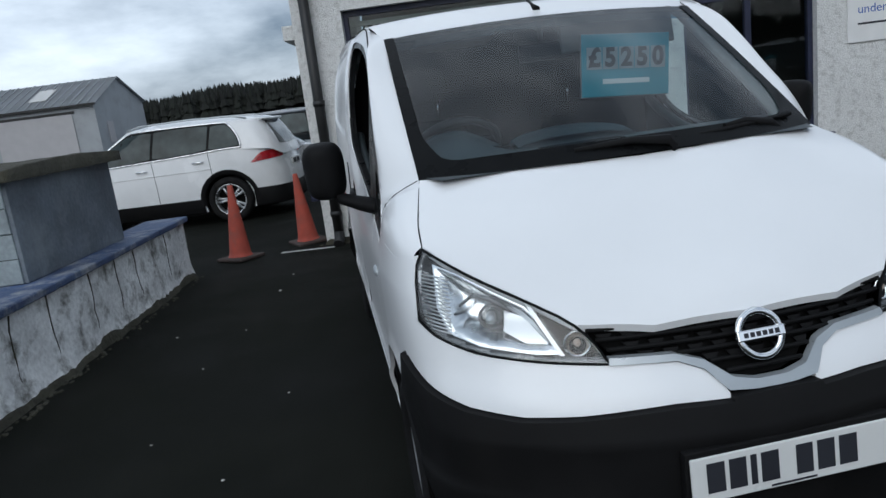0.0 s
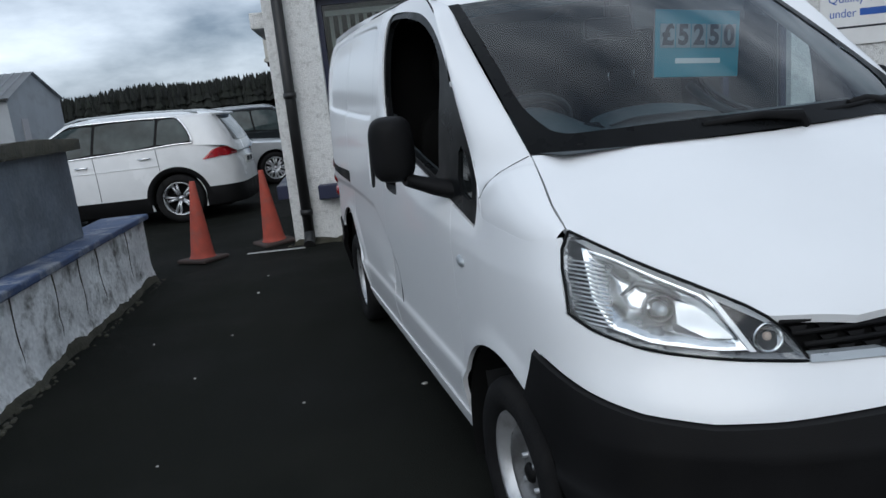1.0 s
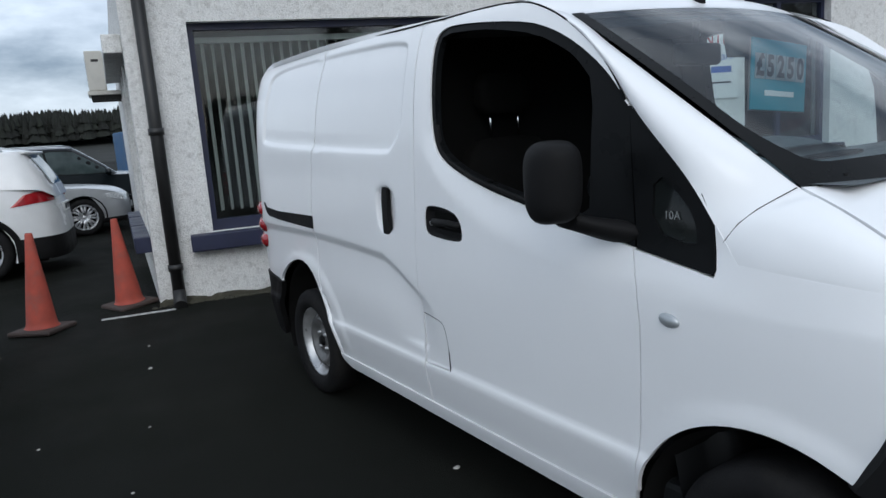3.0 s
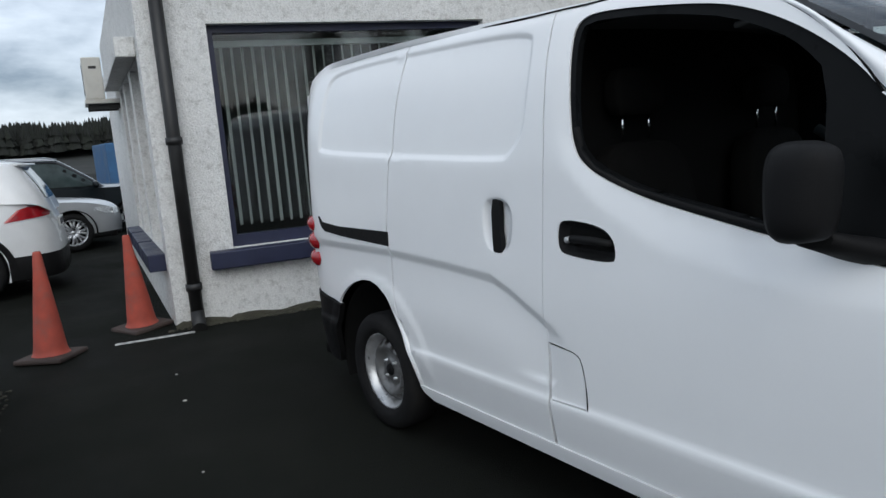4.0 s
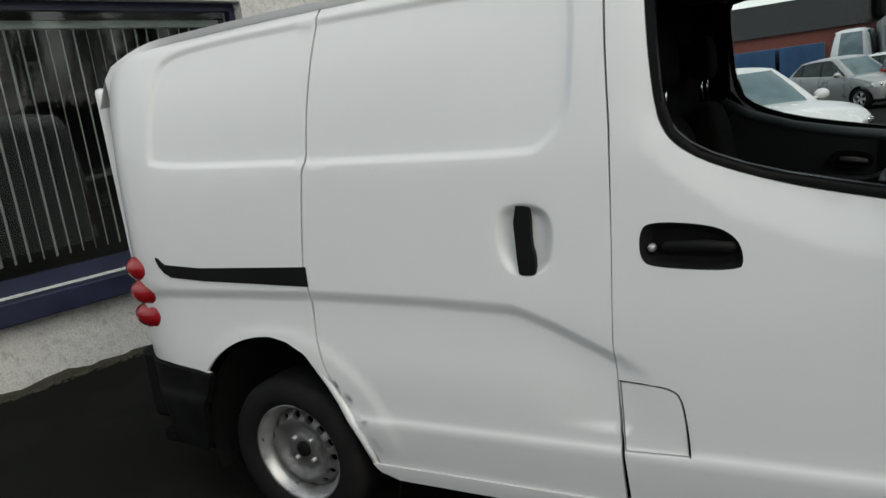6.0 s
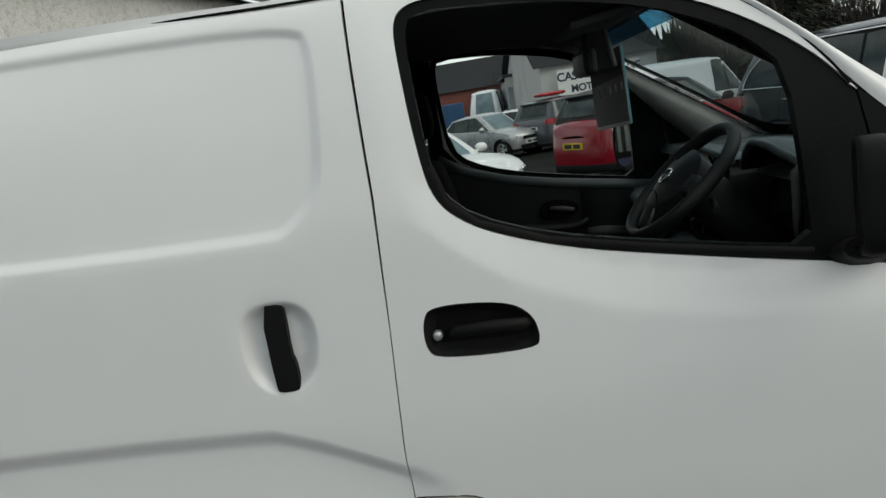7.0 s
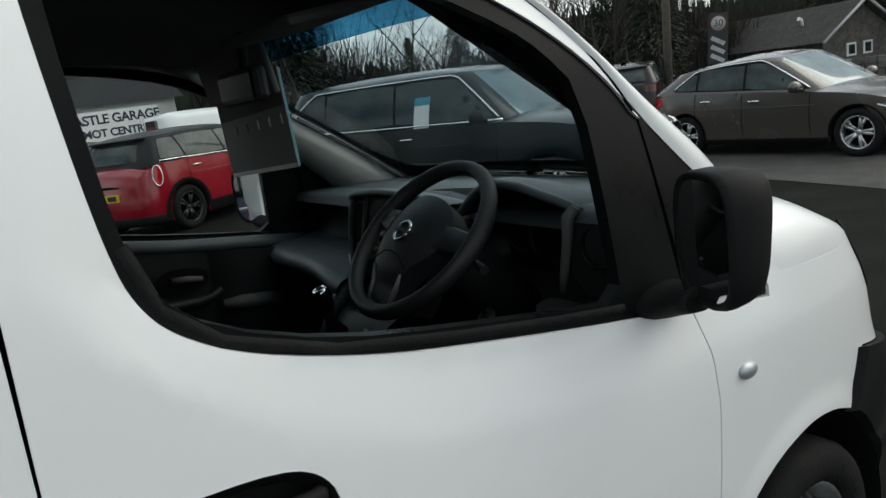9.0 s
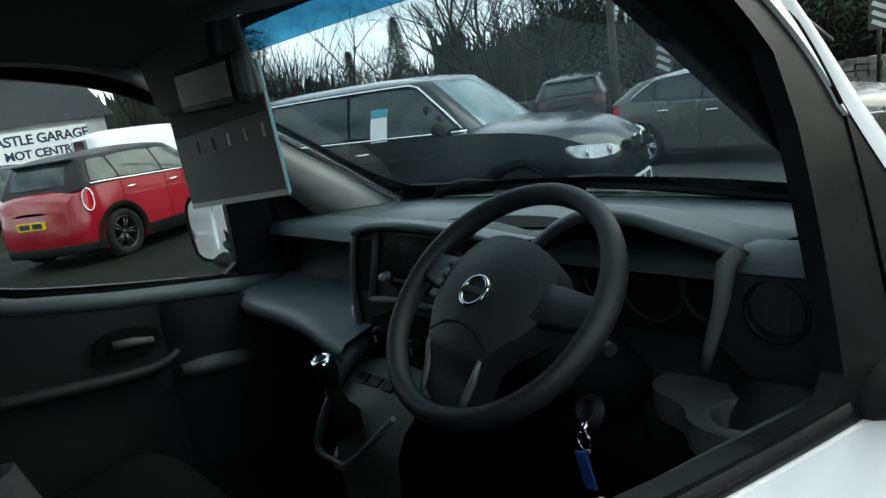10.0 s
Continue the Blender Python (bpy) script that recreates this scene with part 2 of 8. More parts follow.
def curve(table, v):
    """As tab(), but smooth from knot to knot."""
    m = len(table)
    if v <= table[0][0]:
        return table[0][1]
    if v >= table[-1][0]:
        return table[-1][1]
    i = 0
    while v > table[i + 1][0]:
        i += 1
    def slope(j):
        if j == 0 or j == m - 1:
            a, b = (0, 1) if j == 0 else (m - 2, m - 1)
            return (table[b][1] - table[a][1]) / (table[b][0] - table[a][0])
        s1 = (table[j][1] - table[j - 1][1]) / (table[j][0] - table[j - 1][0])
        s2 = (table[j + 1][1] - table[j][1]) / (table[j + 1][0] - table[j][0])
        return 0.0 if s1 * s2 <= 0 else 2 * s1 * s2 / (s1 + s2)
    x0, y0 = table[i]
    x1, y1 = table[i + 1]
    d = x1 - x0
    t = (v - x0) / d
    return (2 * t ** 3 - 3 * t ** 2 + 1) * y0 + (t ** 3 - 2 * t ** 2 + t) * d * slope(i) + (-2 * t ** 3 + 3 * t ** 2) * y1 + (t ** 3 - t ** 2) * d * slope(i + 1)

def smooth01(v):
    v = max(0.0, min(1.0, v))
    return v * v * (3 - 2 * v)

def inside(poly, px, py):
    """Which of the points lie in the polygon (arrays)."""
    px, py = np.asarray(px, float), np.asarray(py, float)
    hit = np.zeros(px.shape, bool)
    j = len(poly) - 1
    for i in range(len(poly)):
        xi, yi = poly[i]
        xj, yj = poly[j]
        if yi != yj:
            c = ((yi > py) != (yj > py)) & (px < (xj - xi) * (py - yi) / (yj - yi) + xi)
            hit ^= c
        j = i
    return hit

def line_dist(poly, px, py, closed=True):
    px, py = np.asarray(px, float), np.asarray(py, float)
    best = np.full(px.shape, 1e9)
    m = len(poly)
    for i in range(m if closed else m - 1):
        (x1, y1), (x2, y2) = poly[i], poly[(i + 1) % m]
        dx, dy = x2 - x1, y2 - y1
        ll = dx * dx + dy * dy
        if ll < 1e-14:
            continue
        t = np.clip(((px - x1) * dx + (py - y1) * dy) / ll, 0, 1)
        best = np.minimum(best, np.hypot(px - x1 - t * dx, py - y1 - t * dy))
    return best

def resample(poly, step, closed=True):
    out = []
    m = len(poly)
    for i in range(m if closed else m - 1):
        (x1, y1), (x2, y2) = poly[i], poly[(i + 1) % m]
        k = max(1, int(math.ceil(math.hypot(x2 - x1, y2 - y1) / step)))
        out += [(x1 + (x2 - x1) * j / k, y1 + (y2 - y1) * j / k) for j in range(k)]
    if not closed:
        out.append(tuple(poly[-1]))
    return out

def rounded(poly, times=2, keep=()):
    """Cuts the polygon's corners (Chaikin), but for the kept ones."""
    pts = [(p[0], p[1], i in keep) for i, p in enumerate(poly)]
    for _ in range(times):
        out = []
        m = len(pts)
        for i in range(m):
            p, a, b = pts[i], pts[i - 1], pts[(i + 1) % m]
            if p[2]:
                out.append(p)
            else:
                out.append((p[0] * 0.75 + a[0] * 0.25, p[1] * 0.75 + a[1] * 0.25, False))
                out.append((p[0] * 0.75 + b[0] * 0.25, p[1] * 0.75 + b[1] * 0.25, False))
        pts = out
    return [(p[0], p[1]) for p in pts]

def area2(poly):
    return sum(poly[i - 1][0] * poly[i][1] - poly[i][0] * poly[i - 1][1] for i in range(len(poly)))

def shrink(poly, d):
    """Moves the outline inwards by d."""
    s = 1 if area2(poly) > 0 else -1
    out = []
    m = len(poly)
    for i in range(m):
        a, p, b = Vector(poly[i - 1]), Vector(poly[i]), Vector(poly[(i + 1) % m])
        u, v = (p - a), (b - p)
        if u.length < 1e-9 or v.length < 1e-9:
            out.append(tuple(p))
            continue
        u.normalize()
        v.normalize()
        n = Vector((-u.y - v.y, u.x + v.x)) * s
        if n.length < 1e-6:
            out.append(tuple(p))
            continue
        n.normalize()
        c = max(0.4, n.dot(Vector((-u.y, u.x)) * s))
        out.append(tuple(p + n * d / c))
    return out

def fill2d(outer, holes=(), step=0.03, loops=()):
    """Triangles over a flat outline with holes and extra creases."""
    pts, edges = [], []
    def add(poly, closed=True):
        rs = resample(poly, step, closed)
        o = len(pts)
        pts.extend(rs)
        m = len(rs)
        edges.extend((o + i, o + (i + 1) % m) for i in range(m if closed else m - 1))
        return rs
    rs = add(outer)
    lines = [rs]
    for h in holes:
        lines.append(add(h))
    for lp in loops:
        lines.append(add(lp, False))
    xs, ys = [p[0] for p in outer], [p[1] for p in outer]
    gx, gy = np.meshgrid(np.arange(min(xs) + step / 2, max(xs), step), np.arange(min(ys) + step / 2, max(ys), step))
    gx = gx + (np.arange(gx.shape[0])[:, None] % 2) * step * 0.5
    gx, gy = gx.ravel(), gy.ravel()
    ok = inside(outer, gx, gy)
    for h in holes:
        ok &= ~inside(h, gx, gy)
    gx, gy = gx[ok], gy[ok]
    if len(gx):
        allp = np.array([p for ln in lines for p in ln])
        near = np.full(gx.shape, 1e9)
        for k in range(0, len(allp), 64):
            d = np.hypot(gx[:, None] - allp[None, k:k + 64, 0], gy[:, None] - allp[None, k:k + 64, 1]).min(1)
            near = np.minimum(near, d)
        ok = near > step * 0.45
        pts += list(zip(gx[ok].tolist(), gy[ok].tolist()))
    r = mgeo.delaunay_2d_cdt([Vector(p) for p in pts], edges, [], 0, 1e-6)
    v = [(p.x, p.y) for p in r[0]]
    cx = np.array([sum(v[i][0] for i in f) / 3 for f in r[2]])
    cy = np.array([sum(v[i][1] for i in f) / 3 for f in r[2]])
    ok = inside(outer, cx, cy)
    for h in holes:
        ok &= ~inside(h, cx, cy)
    return v, [f for f, k in zip(r[2], ok) if k]

def panel(outer, fmap, holes=(), step=0.03, rim=0.0, inward=None, loops=(), flip=False):
    """A sheet over an outline, bent by fmap(u, v), with its edge turned inwards."""
    v, fs = fill2d(outer, holes, step, loops)
    bm = bmesh.new()
    lay = bm.verts.layers.float_vector.new("nrm")
    vs = []
    h = 0.004
    for p in v:
        b = bm.verts.new(fmap(*p))
        du = fmap(p[0] + h, p[1]) - fmap(p[0] - h, p[1])
        dv = fmap(p[0], p[1] + h) - fmap(p[0], p[1] - h)
        nn = du.cross(dv)
        if nn.length > 1e-12:
            b[lay] = nn.normalized() * (-1 if flip else 1)
        vs.append(b)
    for f in fs:
        try:
            fc = bm.faces.new([vs[i] for i in (f[::-1] if flip else f)])
            fc.smooth = True
        except ValueError:
            pass
    for x in [x for x in bm.verts if not x.link_faces]:
        bm.verts.remove(x)
    if rim:
        es = [e for e in bm.edges if len(e.link_faces) == 1]
        r = bmesh.ops.extrude_edge_only(bm, edges=es)
        nv = [g for g in r["geom"] if isinstance(g, bmesh.types.BMVert)]
        for x in nv:
            d = inward(x.co) if callable(inward) else Vector(inward)
            x.co = x.co + d * rim
        for g in r["geom"]:
            if isinstance(g, bmesh.types.BMFace):
                g.smooth = False
    return bm

def circle2(cx, cy, r, n=24, a0=0.0, a1=360.0):
    k = n if a1 - a0 >= 359.9 else n + 1
    return [(cx + r * math.cos(radians(a0 + (a1 - a0) * i / n)), cy + r * math.sin(radians(a0 + (a1 - a0) * i / n))) for i in range(k)]

def grid_surface(bm, fn, nu, nv):
    vs = [[bm.verts.new(fn(i / nu, j / nv)) for j in range(nv + 1)] for i in range(nu + 1)]
    for i in range(nu):
        for j in range(nv):
            f = bm.faces.new((vs[i][j], vs[i + 1][j], vs[i + 1][j + 1], vs[i][j + 1]))
            f.smooth = True
    return bm

def letters(name, text, size, m, material, parent, depth=0.004, spacing=1.0, bold=0.0):
    """Words in the built-in font, as a mesh in the local x-y plane of m."""
    cu = bpy.data.curves.new(name, 'FONT')
    cu.body, cu.size, cu.extrude = text, size, depth
    cu.offset = bold
    cu.align_x, cu.align_y = 'CENTER', 'CENTER'
    cu.space_character = spacing
    tmp = bpy.data.objects.new(name, cu)
    scene.collection.objects.link(tmp)
    me = bpy.data.meshes.new_from_object(tmp.evaluated_get(bpy.context.evaluated_depsgraph_get()))
    bpy.data.objects.remove(tmp)
    bpy.data.curves.remove(cu)
    me.transform(m)
    me.materials.clear()
    me.materials.append(material)
    ob = new(name, me)
    ob.parent = parent
    return ob

# ---- the van: shape of its skin ----
SIDE_TAB = [(0.15, 0.79), (0.25, 0.808), (0.30, 0.82), (0.33, 0.824), (0.44, 0.842), (0.475, 0.846), (0.505, 0.837), (0.7, 0.846), (0.88, 0.850), (1.0, 0.847), (1.15, 0.842), (1.33, 0.834), (1.5, 0.819), (1.62, 0.80), (1.72, 0.773), (1.79, 0.744), (1.85, 0.69)]
FRONT_TAB = [(0.2, 0.77), (0.28, 0.83), (0.45, 0.862), (0.58, 0.867), (0.615, 0.872), (0.66, 0.857), (0.706, 0.838), (0.789, 0.782), (0.893, 0.733), (0.95, 0.69), (1.05, 0.61), (1.2, 0.47)]
Y0 = 0.10
NOSE = [(0, 1.0), (0.2, 0.992), (0.436, 0.950), (0.6, 0.898), (0.75, 0.825), (0.87, 0.733), (0.935, 0.640), (0.972, 0.50), (0.99, 0.30), (1.0, 0.0)]
def chaikin(pts, times):
    for _ in range(times):
        out = [pts[0]]
        for a, b in zip(pts, pts[1:]):
            out += [(a[0] * 0.75 + b[0] * 0.25, a[1] * 0.75 + b[1] * 0.25), (a[0] * 0.25 + b[0] * 0.75, a[1] * 0.25 + b[1] * 0.75)]
        pts = out + [pts[-1]]
    return np.array(pts)
NOSE_C = chaikin(NOSE, 4)
NOSE_A = np.concatenate([[0.0], np.cumsum(np.hypot(*np.diff(NOSE_C, axis=0).T))])
NOSE_A *= 90.0 / NOSE_A[-1]
def nose_r(q):
    return float(np.interp(1 - q, 1 - NOSE_C[:, 1], NOSE_C[:, 0]))
def nose_q(r):
    return float(np.interp(r, NOSE_C[:, 0], NOSE_C[:, 1]))
FRONT_ARCH, REAR_ARCH = (0.02, 0.29, 0.392), (2.73, 0.30, 0.458)
SLIDE_PANEL = rounded([(1.54, 1.705), (1.57, 1.765), (2.0, 1.786), (2.45, 1.796), (2.9, 1.797), (3.10, 1.775), (3.14, 1.69), (3.20, 1.42), (3.18, 1.375), (2.46, 1.341), (1.70, 1.312), (1.65, 1.327), (1.57, 1.40), (1.55, 1.53)], 2)
def cut_loop(poly, y0, y1):
    """The stretches of a closed line that lie between two y."""
    out, run = [], []
    for p in poly + poly[:1]:
        if y0 < p[0] < y1:
            run.append(p)
        else:
            if len(run) > 1:
                out.append(run)
            run = []
    if len(run) > 1:
        out.append(run)
    return out
CREASE = [(3.3, 0.935), (2.5, 0.94), (2.08, 0.928), (1.78, 0.912), (1.67, 0.87), (1.49, 0.78), (1.40, 0.74)]
SHOULDER = [(1.40, 1.33), (1.34, 1.26), (1.2, 1.15), (1.0, 1.06), (0.75, 1.005), (0.4, 0.985), (0.1, 0.98)]
SLIDE_CUP = rounded([(1.815, 1.15), (1.775, 1.195), (1.69, 1.197), (1.64, 1.163), (1.633, 1.09), (1.66, 0.993), (1.76, 0.978), (1.81, 1.03)], 2)

def base_w(y, z):
    w = curve(SIDE_TAB, z)
    k = min(1.0, max(0.0, (1.3 - y) / 1.2))
    return w - 0.075 * k * min(1.0, max(0.0, z - 0.95) / 0.7)

def relief(y, z):
    """Pressed shapes of the side: recessed panels, creases, arch lips."""
    d = 0.0
    if 1.45 < y < 3.35 and 1.25 < z < 1.85:
        if inside(SLIDE_PANEL, [y], [z])[0]:
            d -= 0.013 * smooth01(line_dist(SLIDE_PANEL, [y], [z])[0] / 0.030)
    if 1.38 < y < 3.35 and 0.55 < z < 0.96:
        cz = tab([(a, b) for a, b in reversed(CREASE)], y)
        q = cz - z
        if q > 0:
            fade = smooth01((y - 1.38) / 0.15)
            d -= 0.016 * smooth01(q / 0.05) * (1 - smooth01((q - 0.05) / 0.30)) * fade
    if 0.0 < y < 1.45 and z > 0.9:
        cz = tab([(a, b) for a, b in reversed(SHOULDER)], y)
        q = z - cz
        if q > 0:
            d -= 0.13 * min(q, 0.10) * smooth01((1.45 - y) / 0.12) * smooth01(y / 0.2)
    for (cy, cz, r), wide in ((FRONT_ARCH, 0.07), (REAR_ARCH, 0.06)):
        q = math.hypot(y - cy, z - cz) - r
        if -0.06 <= q < wide and z > 0.3:
            d += 0.008 * (1 - smooth01(max(0.0, q) / wide)) * smooth01((z - 0.3) / 0.15)
    if 1.6 < y < 1.85 and 0.95 < z < 1.22 and inside(SLIDE_CUP, [y], [z])[0]:
        d -= 0.024 * smooth01(line_dist(SLIDE_CUP, [y], [z])[0] / 0.035)
    return d

def side(s, off=0.0, plain=False):
    """Maps (y, z) to the van's flank on the side s (-1 driver's, 1 passenger's)."""
    def f(y, z):
        w = base_w(y, z) + (0 if plain else relief(y, z)) + off
        if y < Y0:
            w *= nose_r(min(1.0, (Y0 - y) / curve(FRONT_TAB, z)))
        if y > 3.1:
            w *= max(0.0, 1 - min(1.0, (y - 3.1) / 0.55) ** 3.2) ** (1 / 3.2)
        return Vector((s * w, y, z))
    return f

def nose(off=0.0, drop=None):
    """Maps (x, z) to the rounded front."""
    def f(x, z):
        w = base_w(-0.3, z)
        y = Y0 - curve(FRONT_TAB, z) * nose_q(min(1.0, abs(x) / w))
        n = Vector((x * 0.8, -0.75, 0.12)).normalized()
        return Vector((x, y, z)) + n * off
    return f

def nose_turn(off=0.0):
    """Maps (angle 0..90 from the middle, z) to the front, round the corner; the sign gives the side."""
    def f(a, z):
        s = -1 if a < 0 else 1
        p = min(90.0, abs(a))
        w = base_w(-0.3, z)
        x = s * w * float(np.interp(p, NOSE_A, NOSE_C[:, 0]))
        y = Y0 - curve(FRONT_TAB, z) * float(np.interp(p, NOSE_A, NOSE_C[:, 1]))
        n = Vector((x, (y - 0.35) * 0.9, 0)).normalized()
        return Vector((x, y, z)) + n * off
    return f

def turn_x(x, z):
    return float(np.interp(abs(x) / base_w(-0.3, z), NOSE_C[:, 0], NOSE_A))

def turn_y(y, z):
    return float(np.interp(1 - (Y0 - y) / curve(FRONT_TAB, z), 1 - NOSE_C[:, 1], NOSE_A))

def mirrored(poly):
    return [(-x, z) for x, z in poly]

van = thing("van", "white panel van with black plastic bumpers, parked on the dark tarmac", "van")
INX = {-1: Vector((1, 0, 0)), 1: Vector((-1, 0, 0))}

SEAM_F = [(0.403, 1.064), (0.378, 0.97), (0.366, 0.864), (0.371, 0.711), (0.393, 0.473), (0.41, 0.37), (0.425, 0.315)]
WIN_OUT = [(0.450, 1.435), (0.531, 1.528), (0.652, 1.617), (0.776, 1.680), (0.90, 1.719), (1.135, 1.752), (1.28, 1.764), (1.345, 1.757), (1.374, 1.725), (1.373, 1.635), (1.366, 1.5), (1.357, 1.41), (1.345, 1.36), (1.315, 1.315), (1.234, 1.262), (1.07, 1.204), (0.915, 1.168), (0.67, 1.116), (0.403, 1.067)]
WIN_IN = rounded([(1.335, 1.742), (1.352, 1.70), (1.352, 1.6), (1.343, 1.43), (1.325, 1.362), (1.265, 1.303), (1.12, 1.243), (0.92, 1.196), (0.72, 1.156), (0.575, 1.130), (0.575, 1.25), (0.583, 1.503), (0.65, 1.572), (0.709, 1.612), (0.843, 1.673), (1.0, 1.708), (1.14, 1.73)], 1)
WIN_OUT = [tuple(p) for p in chaikin(WIN_OUT, 2)]
GUTTER = [(1.469, 1.792), (1.2, 1.798), (1.02, 1.792), (0.90, 1.777), (0.78, 1.730), (0.66, 1.658), (0.56, 1.575), (0.50, 1.505), (0.462, 1.447)]
B_UP = [(1.492, 0.315), (1.498, 0.71), (1.499, 0.806), (1.482, 1.1), (1.469, 1.376)]
QUART = [(0.395, 1.066), (0.158, 1.024), (0.152, 1.04), (0.172, 1.153), (0.207, 1.212), (0.416, 1.415), (0.450, 1.437)]
QGLASS = rounded([(0.355, 1.27), (0.352, 1.115), (0.215, 1.082), (0.215, 1.13), (0.25, 1.19)], 1)
HANDLE = rounded([(1.412, 1.10), (1.388, 1.133), (1.233, 1.12), (1.178, 1.085), (1.165, 1.031), (1.18, 1.003), (1.386, 1.012), (1.413, 1.036)], 2)
FLAP = rounded([(1.494, 0.692), (1.36, 0.69), (1.325, 0.655), (1.318, 0.49), (1.492, 0.485)], 2, (0, 3, 4))

SLIDE_SEAM = [(2.40, 0.463), (2.451, 0.555), (2.494, 0.662), (2.517, 0.764), (2.514, 0.861), (2.510, 0.945), (2.517, 1.012), (2.496, 1.16), (2.468, 1.32), (2.452, 1.36), (2.430, 1.52), (2.402, 1.68), (2.378, 1.822)]

M_mark = mat("etched_mark", (0.20, 0.21, 0.21), 0.6)
M_qglass = mat("dark_corner_glass", (0.010, 0.012, 0.012), 0.08, vary=0.2, scale=5.0, rvary=0.03, spec=0.35)
def van_side(s):
    f, fi = side(s), INX[s]
    flip = s < 0
    tag = "front_door"
    door_poly = SEAM_F + [(1.49, 0.312)] + B_UP[1:] + GUTTER + WIN_OUT
    door = part("front_door", panel(shrink(door_poly, 0.0013), f, [HANDLE, FLAP] if s < 0 else [HANDLE], 0.024, 0.016, fi, [SHOULDER[1:6], [(a, b + 0.05) for a, b in SHOULDER[2:5]]] + [[(0.44, z), (1.46, z)] for z in (0.455, 0.475)] , flip), M_white, van, "white front door")
    if s < 0:
        part("fuel_flap", panel(shrink(FLAP, 0.0045), side(s, -0.001), (), 0.03, 0.014, fi, (), flip), M_white, door)
        fg = bmesh.new()
        tube(fg, [side(s, -0.0015)(y, z) for y, z in FLAP[:-1]], 0.0022, 5)
        part("flap_joint", fg, M_well, door)
    part("handle_cup", panel(HANDLE, lambda y, z: side(s, -0.004 - 0.03 * smooth01(line_dist(HANDLE, [y], [z])[0] / 0.03))(y, z), (), 0.014, 0.0, None, (), flip), M_black, door, "black plastic handle recess")
    hb = bmesh.new()
    tube(hb, [side(s, o)(y, z) for y, z, o in ((1.355, 1.055, -0.03), (1.34, 1.07, 0.006), (1.25, 1.072, 0.012), (1.2, 1.066, 0.006), (1.185, 1.06, -0.025))], 0.014, 8)
    part("handle", hb, M_black, door)
    if s < 0:
        lk = bmesh.new()
        lathe(lk, [(0.0, 0.006), (0.008, 0.006), (0.011, 0.002), (0.011, -0.01)], Matrix.Translation(side(s, -0.014)(1.384, 1.061)) @ pose(0, 0, 0, 0, -90, 0), 14)
        part("lock", lk, M_steel, door)
    fr = panel(WIN_OUT, side(s, -0.006), [WIN_IN], 0.03, 0.025, fi, (), flip)
    part("window_frame", fr, M_trim, door, "black window surround")
    gp = bmesh.new()
    tube(gp, [side(s, -0.001)(y, z + 0.002) for y, z in [(float(a), float(b)) for a, b in chaikin([(2.36, 1.824), (2.0, 1.816), (1.47, 1.797)] + GUTTER[1:], 3)]], 0.0032, 6)
    part("roof_joint", gp, M_well, van, "dark joint under the roof edge")
    sl = bmesh.new()
    tube(sl, [side(s, -0.012)(y, z) for y, z in resample([(0.575, 1.118), (0.72, 1.143), (0.92, 1.183), (1.12, 1.23), (1.262, 1.288), (1.322, 1.343), (1.345, 1.42)], 0.04, False)], 0.010, 8)
    part("window_seal", sl, M_rubber, door, "black rubber window seal")
    if s > 0:
        g = part("window", panel(shrink(WIN_IN, -0.01), side(s, -0.022), (), 0.08, 0.0, None, (), flip), M_cabglass, door)
        g.visible_shadow = False
    q = part("quarter_panel", panel(shrink(QUART, 0.002), side(s, -0.003), [QGLASS], 0.03, 0.02, fi, (), flip), M_trim, van, "black triangular corner panel")
    if s < 0:
        letters("window_mark", "10A", 0.030, Matrix.Translation(side(s, -0.0085)(0.295, 1.155)) @ Matrix(((0, 0, -1, 0), (-1, 0, 0, 0), (0, 1, 0, 0), (0, 0, 0, 1))), M_mark, q, 0.0005)
    part("quarter_window", panel(QGLASS, side(s, -0.012), (), 0.05, 0.0, None, (), flip), M_qglass, q)
    arch = [(FRONT_ARCH[0] + FRONT_ARCH[2] * math.cos(radians(a)), FRONT_ARCH[1] + FRONT_ARCH[2] * math.sin(radians(a))) for a in range(12, 118, 6)]
    wing_poly = [(0.155, 1.022), (0.403, 1.064)] + SEAM_F[1:5] + [(0.408, 0.40)] + arch + [(-0.178, 0.632), (-0.272, 0.776), (-0.362, 0.897), (-0.332, 0.97), (-0.311, 1.03), (-0.288, 1.056), (-0.195, 1.040), (-0.07, 1.048), (0.095, 1.061), (0.168, 1.150), (0.150, 1.04)]
    part("front_wing", panel(shrink(wing_poly, 0.002), f, (), 0.022, 0.016, fi, (), flip), M_white, van)
    rp = bmesh.new()
    bmesh.ops.create_uvsphere(rp, u_segments=14, v_segments=8, radius=1.0, matrix=Matrix.Translation(side(s, 0.001)(0.271, 0.90)) @ pose(0, 0, 0, 8, 0, 0) @ Matrix.Diagonal((0.012, 0.032, 0.018, 1)))
    part("side_repeater", rp, M_silver, van, "small clear indicator lamp", True)
    slide_poly = [(1.503, 0.312), (2.345, 0.312), (2.360, 0.36), (2.378, 0.41), *SLIDE_SEAM, (2.0, 1.812), (1.473, 1.793)] + B_UP[::-1][:-1]
    slide_poly = [(max(y, 1.472), z) if z > 1.3 else (max(y, 1.47), z) for y, z in slide_poly]
